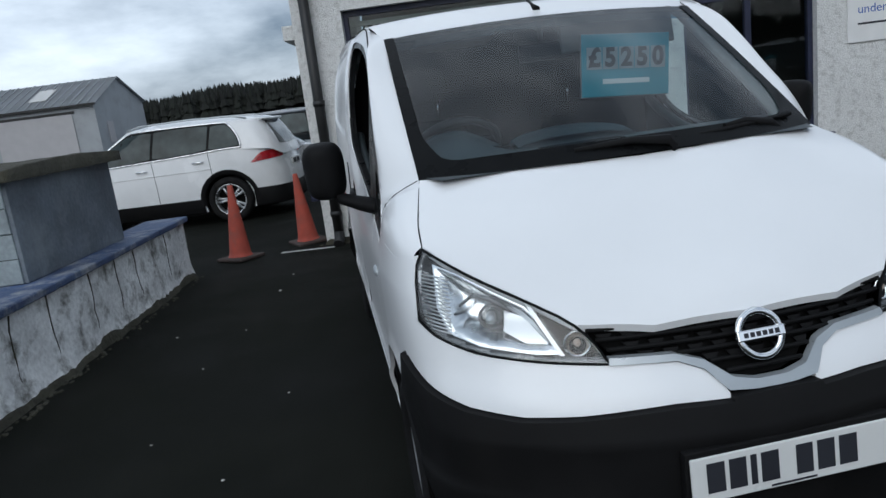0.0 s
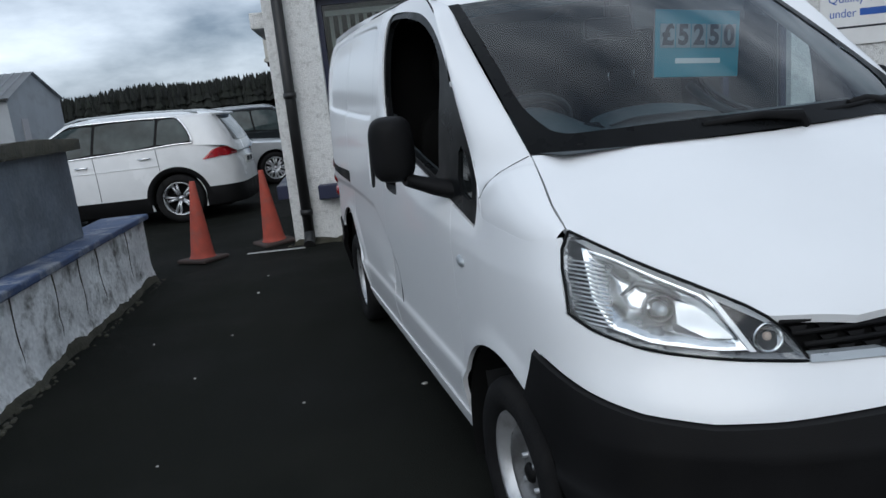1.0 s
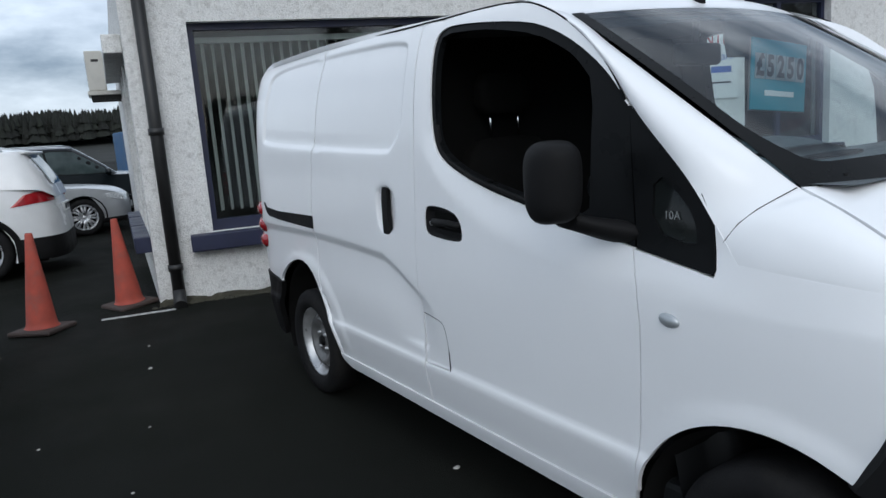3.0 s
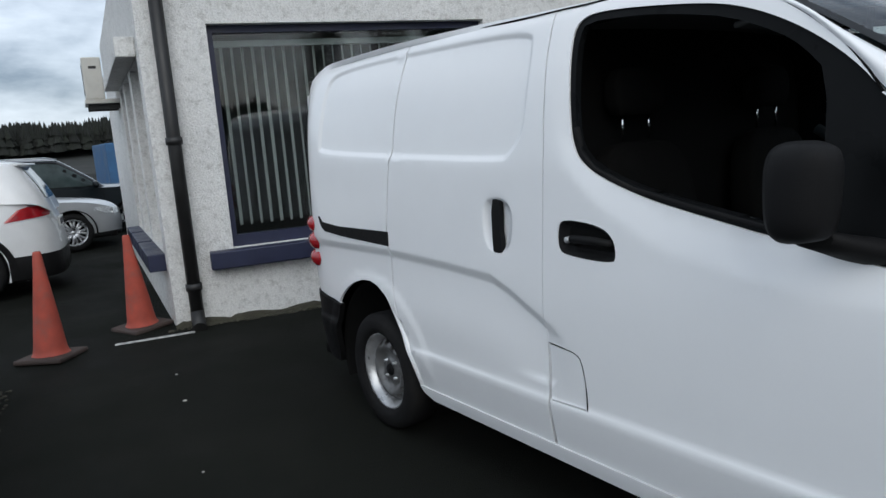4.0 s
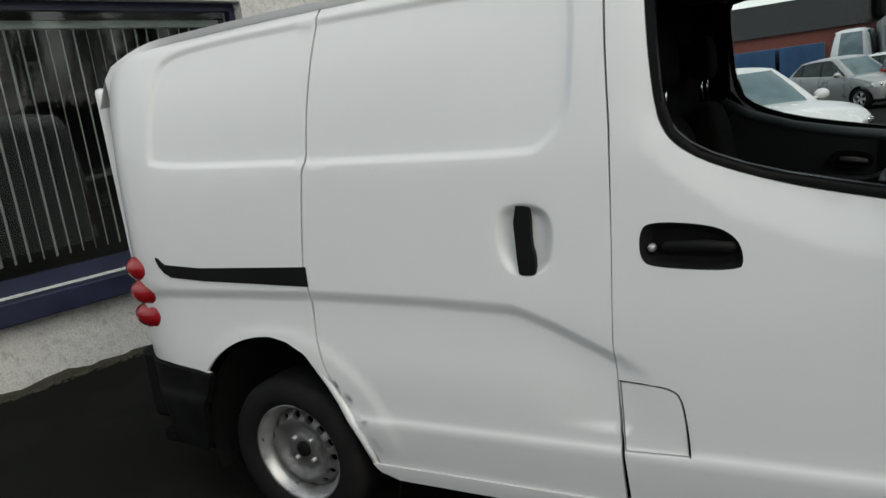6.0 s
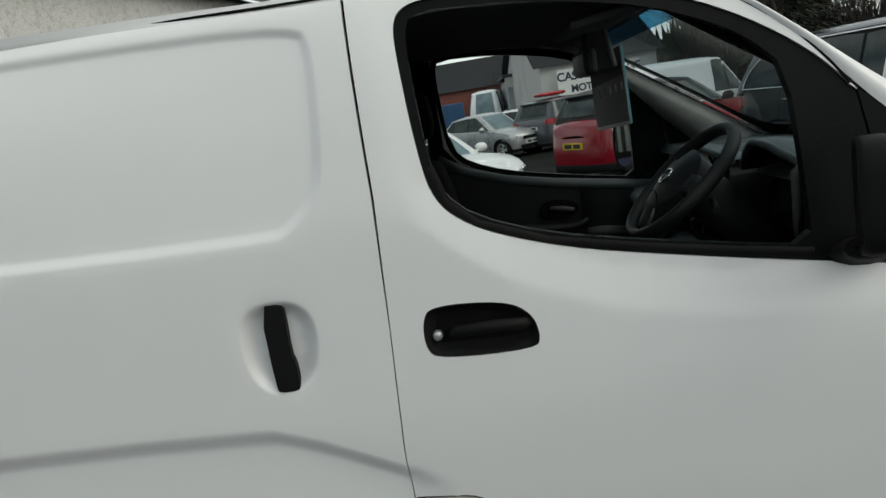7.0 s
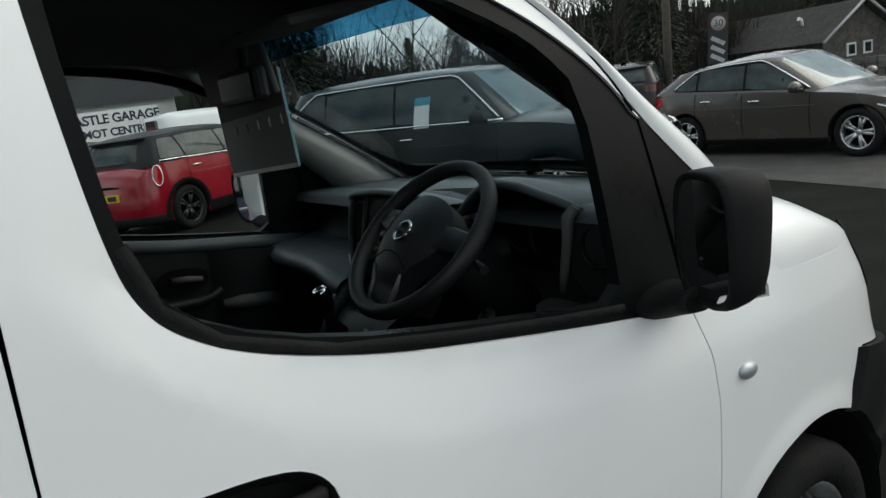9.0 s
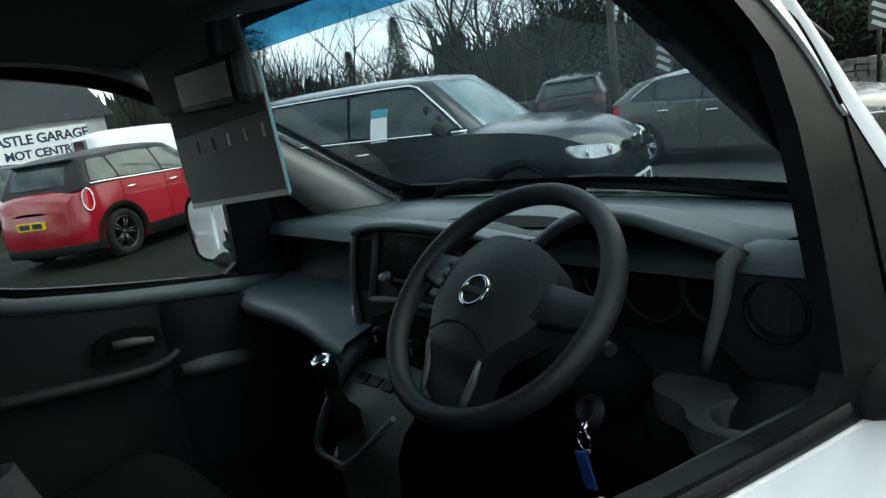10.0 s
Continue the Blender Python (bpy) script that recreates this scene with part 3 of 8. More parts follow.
    door2 = part("sliding_door" if s < 0 else "side_panel", panel(shrink(slide_poly, 0.0013), f, (), 0.025, 0.016, fi, [lp for d in (0.0, 0.009, 0.015, 0.021, 0.030) for lp in cut_loop(resample(shrink(SLIDE_PANEL, d), 0.025), 1.50, 2.375)] + [[(a, b - d) for a, b in CREASE[1:6]] for d in (0.0, 0.012, 0.025, 0.037, 0.052)] + [shrink(SLIDE_CUP, d) + shrink(SLIDE_CUP, d)[:1] for d in (0.0, 0.009, 0.018, 0.027)] + [[(1.53, z), (2.37, z)] for z in (0.455, 0.475, 0.49, 0.505)], flip), M_white, van, "white sliding side door" if s < 0 else "")
    if s < 0:
        hd = bmesh.new()
        bar = rounded([(1.752, 1.186), (1.708, 1.184), (1.701, 1.17), (1.704, 1.07), (1.697, 1.055), (1.697, 1.0), (1.703, 0.990), (1.742, 0.990), (1.750, 1.0)], 1)
        hd = panel(bar, side(s, 0.002, True), (), 0.03, 0.018, fi, (), flip)
        part("slide_handle", hd, M_black, door2, "upright black pull handle")
    rarch = [(REAR_ARCH[0] + REAR_ARCH[2] * math.cos(radians(a)), REAR_ARCH[1] + REAR_ARCH[2] * math.sin(radians(a))) for a in range(41, 96, 5)] + [(2.655, 0.743), (2.585, 0.706), (2.525, 0.645), (2.474, 0.557), (2.428, 0.478)]
    rear_poly = [(3.30, 0.62), (3.055, 0.598)] + rarch + [*[(a + 0.005, b) for a, b in SLIDE_SEAM], (2.8, 1.826), (3.1, 1.822), (3.3, 1.791), (3.45, 1.722), (3.54, 1.6), (3.60, 1.2), (3.61, 0.62)]
    rq = part("rear_quarter", panel(shrink(rear_poly, 0.002), f, (), 0.03, 0.014, fi, [lp for d in (0.0, 0.009, 0.015, 0.021, 0.030) for lp in cut_loop(resample(shrink(SLIDE_PANEL, d), 0.025), 2.48, 3.4)] + [[(a, b - d) for a, b in ((3.22, 0.9355), (2.54, 0.94))] for d in (0.0, 0.012, 0.025, 0.037, 0.052)], flip), M_white, van)
    lip = bmesh.new()
    tube(lip, [side(s, -0.009, True)(y, z) for y, z in ((2.570, 0.690), (2.528, 0.640), (2.497, 0.597), (2.463, 0.535), (2.426, 0.473), (2.400, 0.415), (2.380, 0.355), (2.366, 0.300))], [0.008, 0.014, 0.016, 0.017, 0.017, 0.017, 0.016, 0.012], 10)
    part("arch_lip", lip, M_white, rq)
    if s < 0:
        rl = rounded([(2.508, 1.015), (3.17, 1.010), (3.245, 1.066), (3.21, 0.998), (3.14, 0.968), (2.508, 0.949)], 1, (0, 5))
        part("sliding_rail", panel(rl, side(s, 0.004), (), 0.03, 0.012, fi, (), flip), M_black, rq, "black rail of the sliding door")
    for z0, z1 in ((0.755, 0.855), (0.855, 0.95), (0.95, 1.045)):
        lp = bmesh.new()
        bmesh.ops.create_uvsphere(lp, u_segments=16, v_segments=10, radius=1.0, matrix=Matrix.Translation(side(s, -0.035)(3.37, (z0 + z1) / 2)) @ Matrix.Diagonal((0.052, 0.11, 0.056, 1)))
        part("tail_lamp", lp, M_red, van, "red tail lamp", True)
    sill = rounded([(0.40, 0.312), (2.375, 0.312), (2.35, 0.280), (2.28, 0.255), (0.45, 0.245), (0.40, 0.262)], 0)
    part("sill", panel(sill, side(s, 0.006), (), 0.04, 0.06, fi, (), flip), M_white, van)
    # dark liner behind the gaps, and wheel housings
    ln = [(0.42, 0.27), (2.36, 0.27), (2.36, 0.33), (2.44, 0.6), (2.6, 0.76), (2.86, 0.76), (3.0, 0.68), (3.3, 0.65), (3.3, 1.74), (1.395, 1.77), (1.385, 1.4), (1.30, 1.28), (1.07, 1.18), (0.7, 1.10), (0.42, 1.05), (0.2, 1.0), (-0.15, 1.02), (-0.2, 0.75), (0.05, 0.72), (0.3, 0.62), (0.39, 0.45)]
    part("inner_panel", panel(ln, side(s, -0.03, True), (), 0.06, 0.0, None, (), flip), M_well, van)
    for (cy, cz, r), nm in ((FRONT_ARCH, "arch_liner"), (REAR_ARCH, "arch_liner")):
        wb = bmesh.new()
        prof = [(r - 0.012, 0.0 if cy < 1 else 0.032), (r - 0.03, 0.045), (r - 0.03, 0.30), (0.02, 0.31)]
        loops = []
        for rr, h in prof:
            loops.append([(s * (0.828 - h), cy + rr * math.cos(radians(a)), cz + rr * math.sin(radians(a))) for a in range(-18, 199, 8)])
        rings(wb, loops, False, False)
        part(nm, wb, M_well, van)

for s in (-1, 1):
    van_side(s)

# roof, pillars and screen
def screen_pt(u, v):
    s = u * 2 - 1
    b = Vector((0.690 * s, 0.035 - 0.13 * (1 - s * s), 1.222 + 0.004 * (1 - s * s)))
    t = Vector((0.660 * s, 0.77 - 0.07 * (1 - s * s), 1.718 + 0.022 * (1 - s * s)))
    p = b.lerp(t, v)
    return p + Vector((0, -0.56, 0.83)) * (0.022 * 4 * v * (1 - v) * (1 - s * s * 0.6))

def roof_z(x, y):
    zg = curve([(0.7, 1.742), (0.95, 1.79), (1.4, 1.806), (2.0, 1.830), (2.6, 1.843), (3.1, 1.838), (3.45, 1.775), (3.6, 1.6)], y)
    crown = tab([(0.68, 0.02), (0.9, 0.036), (1.4, 0.055), (3.0, 0.06), (3.6, 0.05)], y)
    return zg + crown * (1 - (abs(x) / 0.735) ** 2.4)

def roof_pt(u, v):
    k = v ** 1.4
    x = (u * 2 - 1)
    y_front = 0.77 - 0.07 * (1 - x * x)
    y = y_front + (3.58 - y_front) * k
    xg = tab([(0.7, 0.668), (0.95, 0.70), (1.3, 0.722), (3.1, 0.735), (3.6, 0.68)], y)
    xx = x * xg
    t = screen_pt(u, 1.0)
    g = smooth01((y - y_front) / 0.20) ** 0.7
    return Vector((t.x + (xx - t.x) * g, y, t.z + (roof_z(xx, y) - t.z) * g))

roof = part("roof", grid_surface(bmesh.new(), roof_pt, 28, 60), M_white, van)
for s in (-1, 1):
    gt = bmesh.new()
    def gut(u, v, s=s):
        y = 0.93 + (3.5 - 0.93) * v
        a = roof_pt(0.0 if s < 0 else 1.0, ((y - 0.77) / (3.58 - 0.77)) ** (1 / 1.4))
        zt = tab([(0.9, 1.772), (1.02, 1.790), (1.2, 1.796), (1.47, 1.791), (2.0, 1.812), (2.45, 1.823), (2.8, 1.825), (3.1, 1.820), (3.3, 1.789), (3.45, 1.719), (3.54, 1.6)], y)
        b = side(s)(y, zt)
        p = a.lerp(b, u)
        p.z -= 0.012 * math.sin(math.pi * u)
        return p
    grid_surface(gt, gut, 4, 40)
    part("roof_gutter", gt, M_white, van)

EDGE = [(-0.750, -0.286, 1.074), (-0.742, -0.20, 1.116), (-0.720, -0.10, 1.166), (-0.703, -0.025, 1.198), (-0.690, 0.035, 1.222), (-0.684, 0.20, 1.334), (-0.677, 0.40, 1.469), (-0.668, 0.60, 1.604), (-0.660, 0.77, 1.718), (-0.69, 0.93, 1.772)]
OUTER = [(-0.288, 1.052), (-0.195, 1.036), (-0.07, 1.044), (0.095, 1.058), (0.172, 1.155), (0.26, 1.262), (0.414, 1.413), (0.548, 1.562), (0.70, 1.685), (0.93, 1.783)]
def along(pts, t):
    k = t * (len(pts) - 1)
    i = min(int(k), len(pts) - 2)
    a, b = Vector(pts[i]), Vector(pts[i + 1])
    ta = (b - Vector(pts[i - 1])) / 2 if i > 0 else b - a
    tb = (Vector(pts[i + 2]) - a) / 2 if i < len(pts) - 2 else b - a
    f = k - i
    return a * (2 * f ** 3 - 3 * f * f + 1) + ta * (f ** 3 - 2 * f * f + f) + b * (3 * f * f - 2 * f ** 3) + tb * (f ** 3 - f * f)
for s in (-1, 1):
    pb = bmesh.new()
    def pil(u, v, s=s):
        e = along(EDGE, v)
        e = Vector((e.x * -s, e.y, e.z))
        o = along(OUTER, v)
        o = side(s, -0.0012)(o.x, o.y - 0.006)
        c = (e + o) / 2 + Vector((s * 0.86, -0.5, 0.12)).normalized() * (0.010 + 0.075 * smooth01((v - 0.41) / 0.22)) * smooth01(v / 0.15 + 0.2) * (1 - smooth01((v - 0.82) / 0.18))
        # low down the wing rolls over into the bonnet
        roll = 1 - smooth01((v - 0.36) / 0.14)
        c = c.lerp(Vector((o.x * 0.992, (e.y + o.y) / 2, e.z - 0.010)), roll)
        return e * (1 - u) ** 2 + c * 2 * u * (1 - u) + o * u * u
    grid_surface(pb, pil, 14, 60)
    part("windscreen_pillar", pb, M_white, van)
    sb = bmesh.new()
    tube(sb, [pil(u, 0.445 - 0.05 * u) + Vector((s * 0.001, -0.001, 0.001)) for u in (0.02, 0.25, 0.5, 0.75, 0.98)], 0.0011, 6)
    part("panel_joint", sb, M_well, van)

ws = part("windscreen", grid_surface(bmesh.new(), screen_pt, 24, 16), M_screen, van, "curved windscreen")
ws.visible_shadow = False
fb = bmesh.new()
grid_surface(fb, lambda u, v: screen_pt(u, v * (0.085 + 0.17 * max(0.0, abs(2 * u - 1) * 5 - 4) ** 2) - 0.01) + Vector((0, -0.0025, 0.004)), 60, 3)
part("screen_band", fb, M_trim, van)
for u0, u1 in ((0.0, 0.03), (0.97, 1.0)):
    fb = bmesh.new()
    def side_print(u, v, a=u0, b=u1):
        wide = 1 + 2.4 * max(0.0, 1 - v / 0.30) ** 2
        w = (b - a) * wide
        return screen_pt(a + w * u if a < 0.5 else b - w * (1 - u), v) + Vector((0, -0.002, 0.003))
    grid_surface(fb, side_print, 4, 24)
    part("screen_band", fb, M_trim, van)
fb = bmesh.new()
grid_surface(fb, lambda u, v: screen_pt(u, 0.965 + 0.035 * v) + Vector((0, 0.003, -0.004)), 24, 2)
part("screen_band", fb, M_trim, van)
M_tintband = thin_glass("blue_tint_band", (0.07, 0.28, 0.45), gain=0.3)
fb = bmesh.new()
grid_surface(fb, lambda u, v: screen_pt(u, 0.89 + 0.08 * v) + Vector((0, 0.005, -0.007)), 24, 2)
tb = part("tint_band", fb, M_tintband, ws, "blue shade band along the glass top")
tb.visible_shadow = False

# bonnet
def bonnet_z(x, y):
    zc = curve([(-0.66, 0.862), (-0.62, 0.902), (-0.57, 0.943), (-0.5, 0.990), (-0.4, 1.052), (-0.3, 1.112), (-0.2, 1.166), (-0.1, 1.216), (0.06, 1.280)], y)
    k = curve([(-0.6, 0.26), (-0.5, 0.16), (-0.41, 0.108), (-0.28, 0.082), (0.05, 0.095)], y)
    return zc - k * x * x
BON_SIDE = [(-0.430, -0.588), (-0.53, -0.502), (-0.638, -0.413), (-0.705, -0.345), (-0.746, -0.286), (-0.738, -0.20), (-0.716, -0.10), (-0.688, 0.030)]
BON = BON_SIDE + [(-0.45, -0.03), (-0.2, -0.085), (0, -0.098), (0.2, -0.085), (0.45, -0.03)] + [(-x, y) for x, y in reversed(BON_SIDE)] + [(0.25, -0.640), (0, -0.654), (-0.25, -0.640)]
part("bonnet", panel(BON, lambda x, y: Vector((x, y, bonnet_z(x, y))), (), 0.035, 0.02, (0, 0.25, -0.97), (), True if area2(BON) < 0 else False), M_white, van, "white bonnet")

# wipers and cowl
cw = bmesh.new()
grid_surface(cw, lambda u, v: Vector(((u * 2 - 1) * 0.70, 0.035 - 0.13 * (1 - (u * 2 - 1) ** 2) - 0.02 + 0.10 * v, 1.205 - 0.05 * v)), 16, 2)
part("scuttle", cw, M_black, van)
for pts in ([(-0.56, 0.006, 1.232), (-0.2, -0.045, 1.244), (0.05, -0.068, 1.250)], [(0.04, -0.066, 1.240), (0.33, -0.035, 1.254), (0.62, 0.045, 1.268)]):
    wb = bmesh.new()
    tube(wb, [Vector(p) for p in pts], 0.009, 6)
    part("wiper", wb, M_black, van, "black windscreen wiper")
ab = bmesh.new()
tube(ab, [(0.12, -0.090, 1.220), (0.10, -0.088, 1.252), (-0.02, -0.076, 1.264), (-0.2, -0.052, 1.254)], [0.016, 0.018, 0.012, 0.008], 8)
part("wiper_arm", ab, M_black, van)
ab = bmesh.new()
tube(ab, [(0.55, 0.005, 1.220), (0.52, 0.012, 1.250), (0.42, -0.002, 1.270), (0.33, -0.028, 1.264)], [0.016, 0.018, 0.012, 0.008], 8)
part("wiper_arm", ab, M_black, van)
ae = bmesh.new()
tube(ae, [(0.0, 0.80, 1.775), (0.0, 0.86, 1.80), (0.0, 0.93, 1.835)], [0.016, 0.010, 0.005], 8)
part("aerial", ae, M_black, van)

# lamps, bumper, grille
LAMP = rounded([(-0.751, 1.072), (-0.778, 1.02), (-0.791, 0.895), (-0.757, 0.860), (-0.673, 0.826), (-0.535, 0.804), (-0.372, 0.788), (-0.400, 0.845), (-0.446, 0.893), (-0.53, 0.941), (-0.638, 0.998), (-0.707, 1.042)], 1, (0, 2, 6))
for s in (-1, 1):
    lamp_poly = LAMP if s < 0 else mirrored(LAMP)
    def deep(x, z, poly=lamp_poly):
        return nose(-0.075 * smooth01(line_dist(poly, [x], [z])[0] / 0.025))(x, z)
    head = part("headlight", panel(lamp_poly, deep, (), 0.016, 0.0, None, (), s > 0), M_lamphouse, van, "clear-lensed headlight with chrome reflector")
    # wide bright bowl, a shrouded bulb in it, and a dark bay with the round indicator
    bowl_poly = [(s * x, z) for x, z in ((0.742, 1.035), (0.690, 1.012), (0.615, 0.968), (0.545, 0.930), (0.520, 0.900), (0.480, 0.815), (0.540, 0.818), (0.665, 0.838), (0.735, 0.868), (0.752, 0.930))]
    bc_ = (s * 0.640, 0.905)
    def bowl(x, z):
        d = line_dist(bowl_poly, [x], [z])[0]
        r = math.hypot((x - bc_[0]) * 0.75, z - bc_[1])
        return nose(-0.016 - 0.050 * smooth01(d / 0.055) - 0.012 * math.exp(-(r / 0.03) ** 2))(x, z)
    bw = panel(bowl_poly, bowl, (), 0.010, 0.0, None, (), area2(bowl_poly) < 0)
    reflector = part("reflector", bw, M_lampchrome, head, "wide bright reflector bowl")
    c = nose(-0.050)(*bc_)
    ax = Matrix.Translation(c) @ Vector((s * 0.30, -0.94, 0.05)).to_track_quat('Z', 'Y').to_matrix().to_4x4()
    sh_ = bmesh.new()
    lathe(sh_, [(0.030, -0.014), (0.034, 0.004), (0.031, 0.012), (0.027, 0.004), (0.024, -0.012)], ax, 28)
    part("bulb_ring", sh_, M_lamphouse, reflector)
    bl = bmesh.new()
    lathe(bl, [(0.0, 0.040), (0.010, 0.038), (0.013, 0.026), (0.012, -0.012)], ax, 14)
    part("bulb", bl, M_silver, reflector)
    hood_ = bmesh.new()
    tube(hood_, [nose(-0.022)(s * 0.700, 0.935), nose(-0.026)(s * 0.665, 0.958), nose(-0.026)(s * 0.625, 0.948), nose(-0.024)(s * 0.590, 0.925)], [0.004, 0.007, 0.007, 0.004], 8)
    part("bulb_shield", hood_, M_lamphouse, reflector)
    sweep = [(s * x, z) for x, z in ((0.605, 0.918), (0.560, 0.902), (0.505, 0.838), (0.560, 0.842), (0.612, 0.872))]
    part("lower_sweep", panel(sweep, lambda x, z: nose(-0.026 - 0.022 * smooth01((z - 0.84) / 0.07))(x, z), (), 0.012, 0.004, (0, 1, 0), (), area2(sweep) < 0), M_lampwhite, reflector)
    div = [(s * x, z) for x, z in ((0.540, 0.936), (0.528, 0.930), (0.505, 0.880), (0.472, 0.812), (0.484, 0.812), (0.516, 0.878))]
    part("divider", panel(div, nose(-0.012), (), 0.02, 0.03, (0, 1, 0), (), area2(div) < 0), M_lampwhite, head)
    bay = [(s * x, z) for x, z in ((0.524, 0.925), (0.470, 0.896), (0.420, 0.850), (0.388, 0.798), (0.462, 0.806), (0.500, 0.876))]
    part("indicator_bay", panel(bay, nose(-0.030), (), 0.02, 0.0, None, (), area2(bay) < 0), M_trim, head, "dark bay")
    ind = bmesh.new()
    c = nose(-0.026)(s * 0.440, 0.838)
    ax = Matrix.Translation(c) @ Vector((s * 0.2, -0.95, 0.05)).to_track_quat('Z', 'Y').to_matrix().to_4x4()
    lathe(ind, [(0.006, -0.010), (0.020, -0.006), (0.030, 0.006), (0.033, 0.014), (0.035, 0.008)], ax, 22)
    ring_ = part("indicator_reflector", ind, M_lampchrome, head, "round indicator reflector")
    am = bmesh.new()
    bmesh.ops.create_uvsphere(am, u_segments=10, v_segments=8, radius=0.010, matrix=Matrix.Translation(c))
    part("indicator_bulb", am, M_amber, ring_, "amber bulb", True)
    for i in range(15):
        z = 0.880 + 0.0092 * i
        rb = bmesh.new()
        tube(rb, [nose(-0.012)(s * (0.784 - 0.0007 * i), z), nose(-0.012)(s * (0.755 - 0.0018 * i), z - 0.006), nose(-0.014)(s * (0.728 - 0.0012 * i), z - 0.012)], 0.0022, 5)
        part("rib", rb, M_lampwhite, head)
    lens = part("lens", panel(shrink(lamp_poly, 0.002), nose(0.004), (), 0.03, 0.0, None, (), s > 0), M_lens, head)
    lens.visible_shadow = False
    eb = bmesh.new()
    tube(eb, [nose(0.001)(*p) for p in resample(lamp_poly + lamp_poly[:1], 0.02, False)], 0.004, 5)
    part("lamp_edge", eb, M_trim, head)

BW = [(-0.797, 0.894), (-0.757, 0.856), (-0.673, 0.822), (-0.535, 0.800), (-0.372, 0.784), (-0.213, 0.777), (-0.157, 0.754), (-0.125, 0.722), (-0.113, 0.700), (-0.116, 0.690), (-0.245, 0.694), (-0.347, 0.690), (-0.463, 0.684), (-0.594, 0.683), (-0.71, 0.698), (-0.787, 0.727), (-0.829, 0.774)]
for s in (-1, 1):
    poly = [(turn_x(x, z) * s, z) for x, z in BW]
    sc = 80.0
    flat = [(a / sc, z) for a, z in poly]
    part("upper_bumper", panel(flat, lambda a, z: nose_turn()(a * sc, z), (), 0.018, 0.02, lambda p: Vector((-p.x * 0.7, 0.7, 0)).normalized(), (), s > 0), M_white, van)
arc = [(FRONT_ARCH[0] + FRONT_ARCH[2] * math.cos(radians(a)), FRONT_ARCH[1] + FRONT_ARCH[2] * math.sin(radians(a))) for a in (122, 130, 140, 150, 160, 170, 180)]
half = [(0.0, 0.702), (turn_x(0.113, 0.70), 0.698), (turn_x(0.116, 0.686), 0.688)] + [(turn_x(x, z), z - 0.003) for x, z in BW[10:16]] + [(turn_x(0.829, 0.771), 0.771), (turn_y(-0.172, 0.628), 0.628)] + [(turn_y(y, z), z) for y, z in arc] + [(turn_y(-0.40, 0.22), 0.22), (0.0, 0.20)]
full = [(a / 80.0, z) for a, z in half] + [(-a / 80.0, z) for a, z in reversed(half[1:-1])]
part("lower_bumper", panel(full, lambda a, z: nose_turn(0.022)(a * 80.0, z), (), 0.03, 0.03, lambda p: Vector((-p.x * 0.7, 0.7, 0)).normalized(), [[(-0.95, 0.615), (0.95, 0.615)]], area2(full) < 0), M_black, van, "matt black plastic front bumper")
TRIM = [(-0.370, 0.802), (-0.215, 0.796), (-0.15, 0.775), (-0.095, 0.733), (-0.04, 0.722), (0.04, 0.722), (0.095, 0.733), (0.15, 0.775), (0.215, 0.796), (0.370, 0.802), (0.374, 0.786), (0.213, 0.780), (0.157, 0.757), (0.115, 0.708), (0.05, 0.702), (-0.05, 0.702), (-0.115, 0.708), (-0.157, 0.757), (-0.213, 0.780), (-0.374, 0.786)]
part("grille_trim", panel(TRIM, nose(0.008), (), 0.02, 0.02, (0, 1, 0), (), area2(TRIM) < 0), M_silver, van, "silver V-shaped grille trim")
GR = [(-0.366, 0.803), (-0.215, 0.797), (-0.15, 0.777), (-0.095, 0.735), (-0.04, 0.723), (0.04, 0.723), (0.095, 0.735), (0.15, 0.777), (0.215, 0.797), (0.366, 0.803), (0.40, 0.842), (0.430, 0.872), (0.25, 0.876), (0, 0.878), (-0.25, 0.876), (-0.430, 0.872), (-0.40, 0.842)]
grille = part("grille", panel(GR, nose(-0.03), (), 0.03, 0.0, None, (), area2(GR) < 0), M_well, van, "black mesh grille")
for zr in (0.866, 0.842, 0.818, 0.794, 0.768, 0.744):
    half_w = tab([(0.735, 0.09), (0.78, 0.15), (0.797, 0.22), (0.803, 0.36), (0.85, 0.40), (0.9, 0.44)], zr)
    gb = bmesh.new()
    tube(gb, [nose(-0.008)(x, zr) for x in np.linspace(-half_w, half_w, 17)], 0.006, 6)
    part("grille_bar", gb, M_black, grille)
    if zr > 0.79:
        for i in range(-6, 7):
            x = i * 0.062 + (0.031 if int(zr * 1000) % 60 > 30 else 0)
            if abs(x) < half_w - 0.03:
                mb = panel([(x - 0.02, zr - 0.012), (x + 0.02, zr - 0.012), (x + 0.012, zr - 0.024), (x - 0.012, zr - 0.024)], nose(-0.014), (), 0.03, 0.012, (0, 1, 0))
                part("grille_tooth", mb, M_black, grille)
bd = bmesh.new()
bc = nose(0.016)(0, 0.812)
bm_ax = Matrix.Translation(bc) @ Vector((0, -0.93, 0.36)).to_track_quat('Z', 'Y').to_matrix().to_4x4()
loops = []
for a in range(0, 361, 15):
    ca, sa = math.cos(radians(a)), math.sin(radians(a))
    loops.append([bm_ax @ Vector(((0.056 + 0.010 * math.cos(q)) * ca, (0.056 + 0.010 * math.cos(q)) * sa, 0.007 * math.sin(q))) for q in [k * math.pi / 4 for k in range(8)]])
rings(bd, loops, True, False)
box(bd, -0.064, 0.064, -0.0135, 0.0135, -0.004, 0.010, 0.003, bm_ax)
part("badge", bd, M_chrome, van, "round chrome badge with a bar")
dk = bmesh.new()
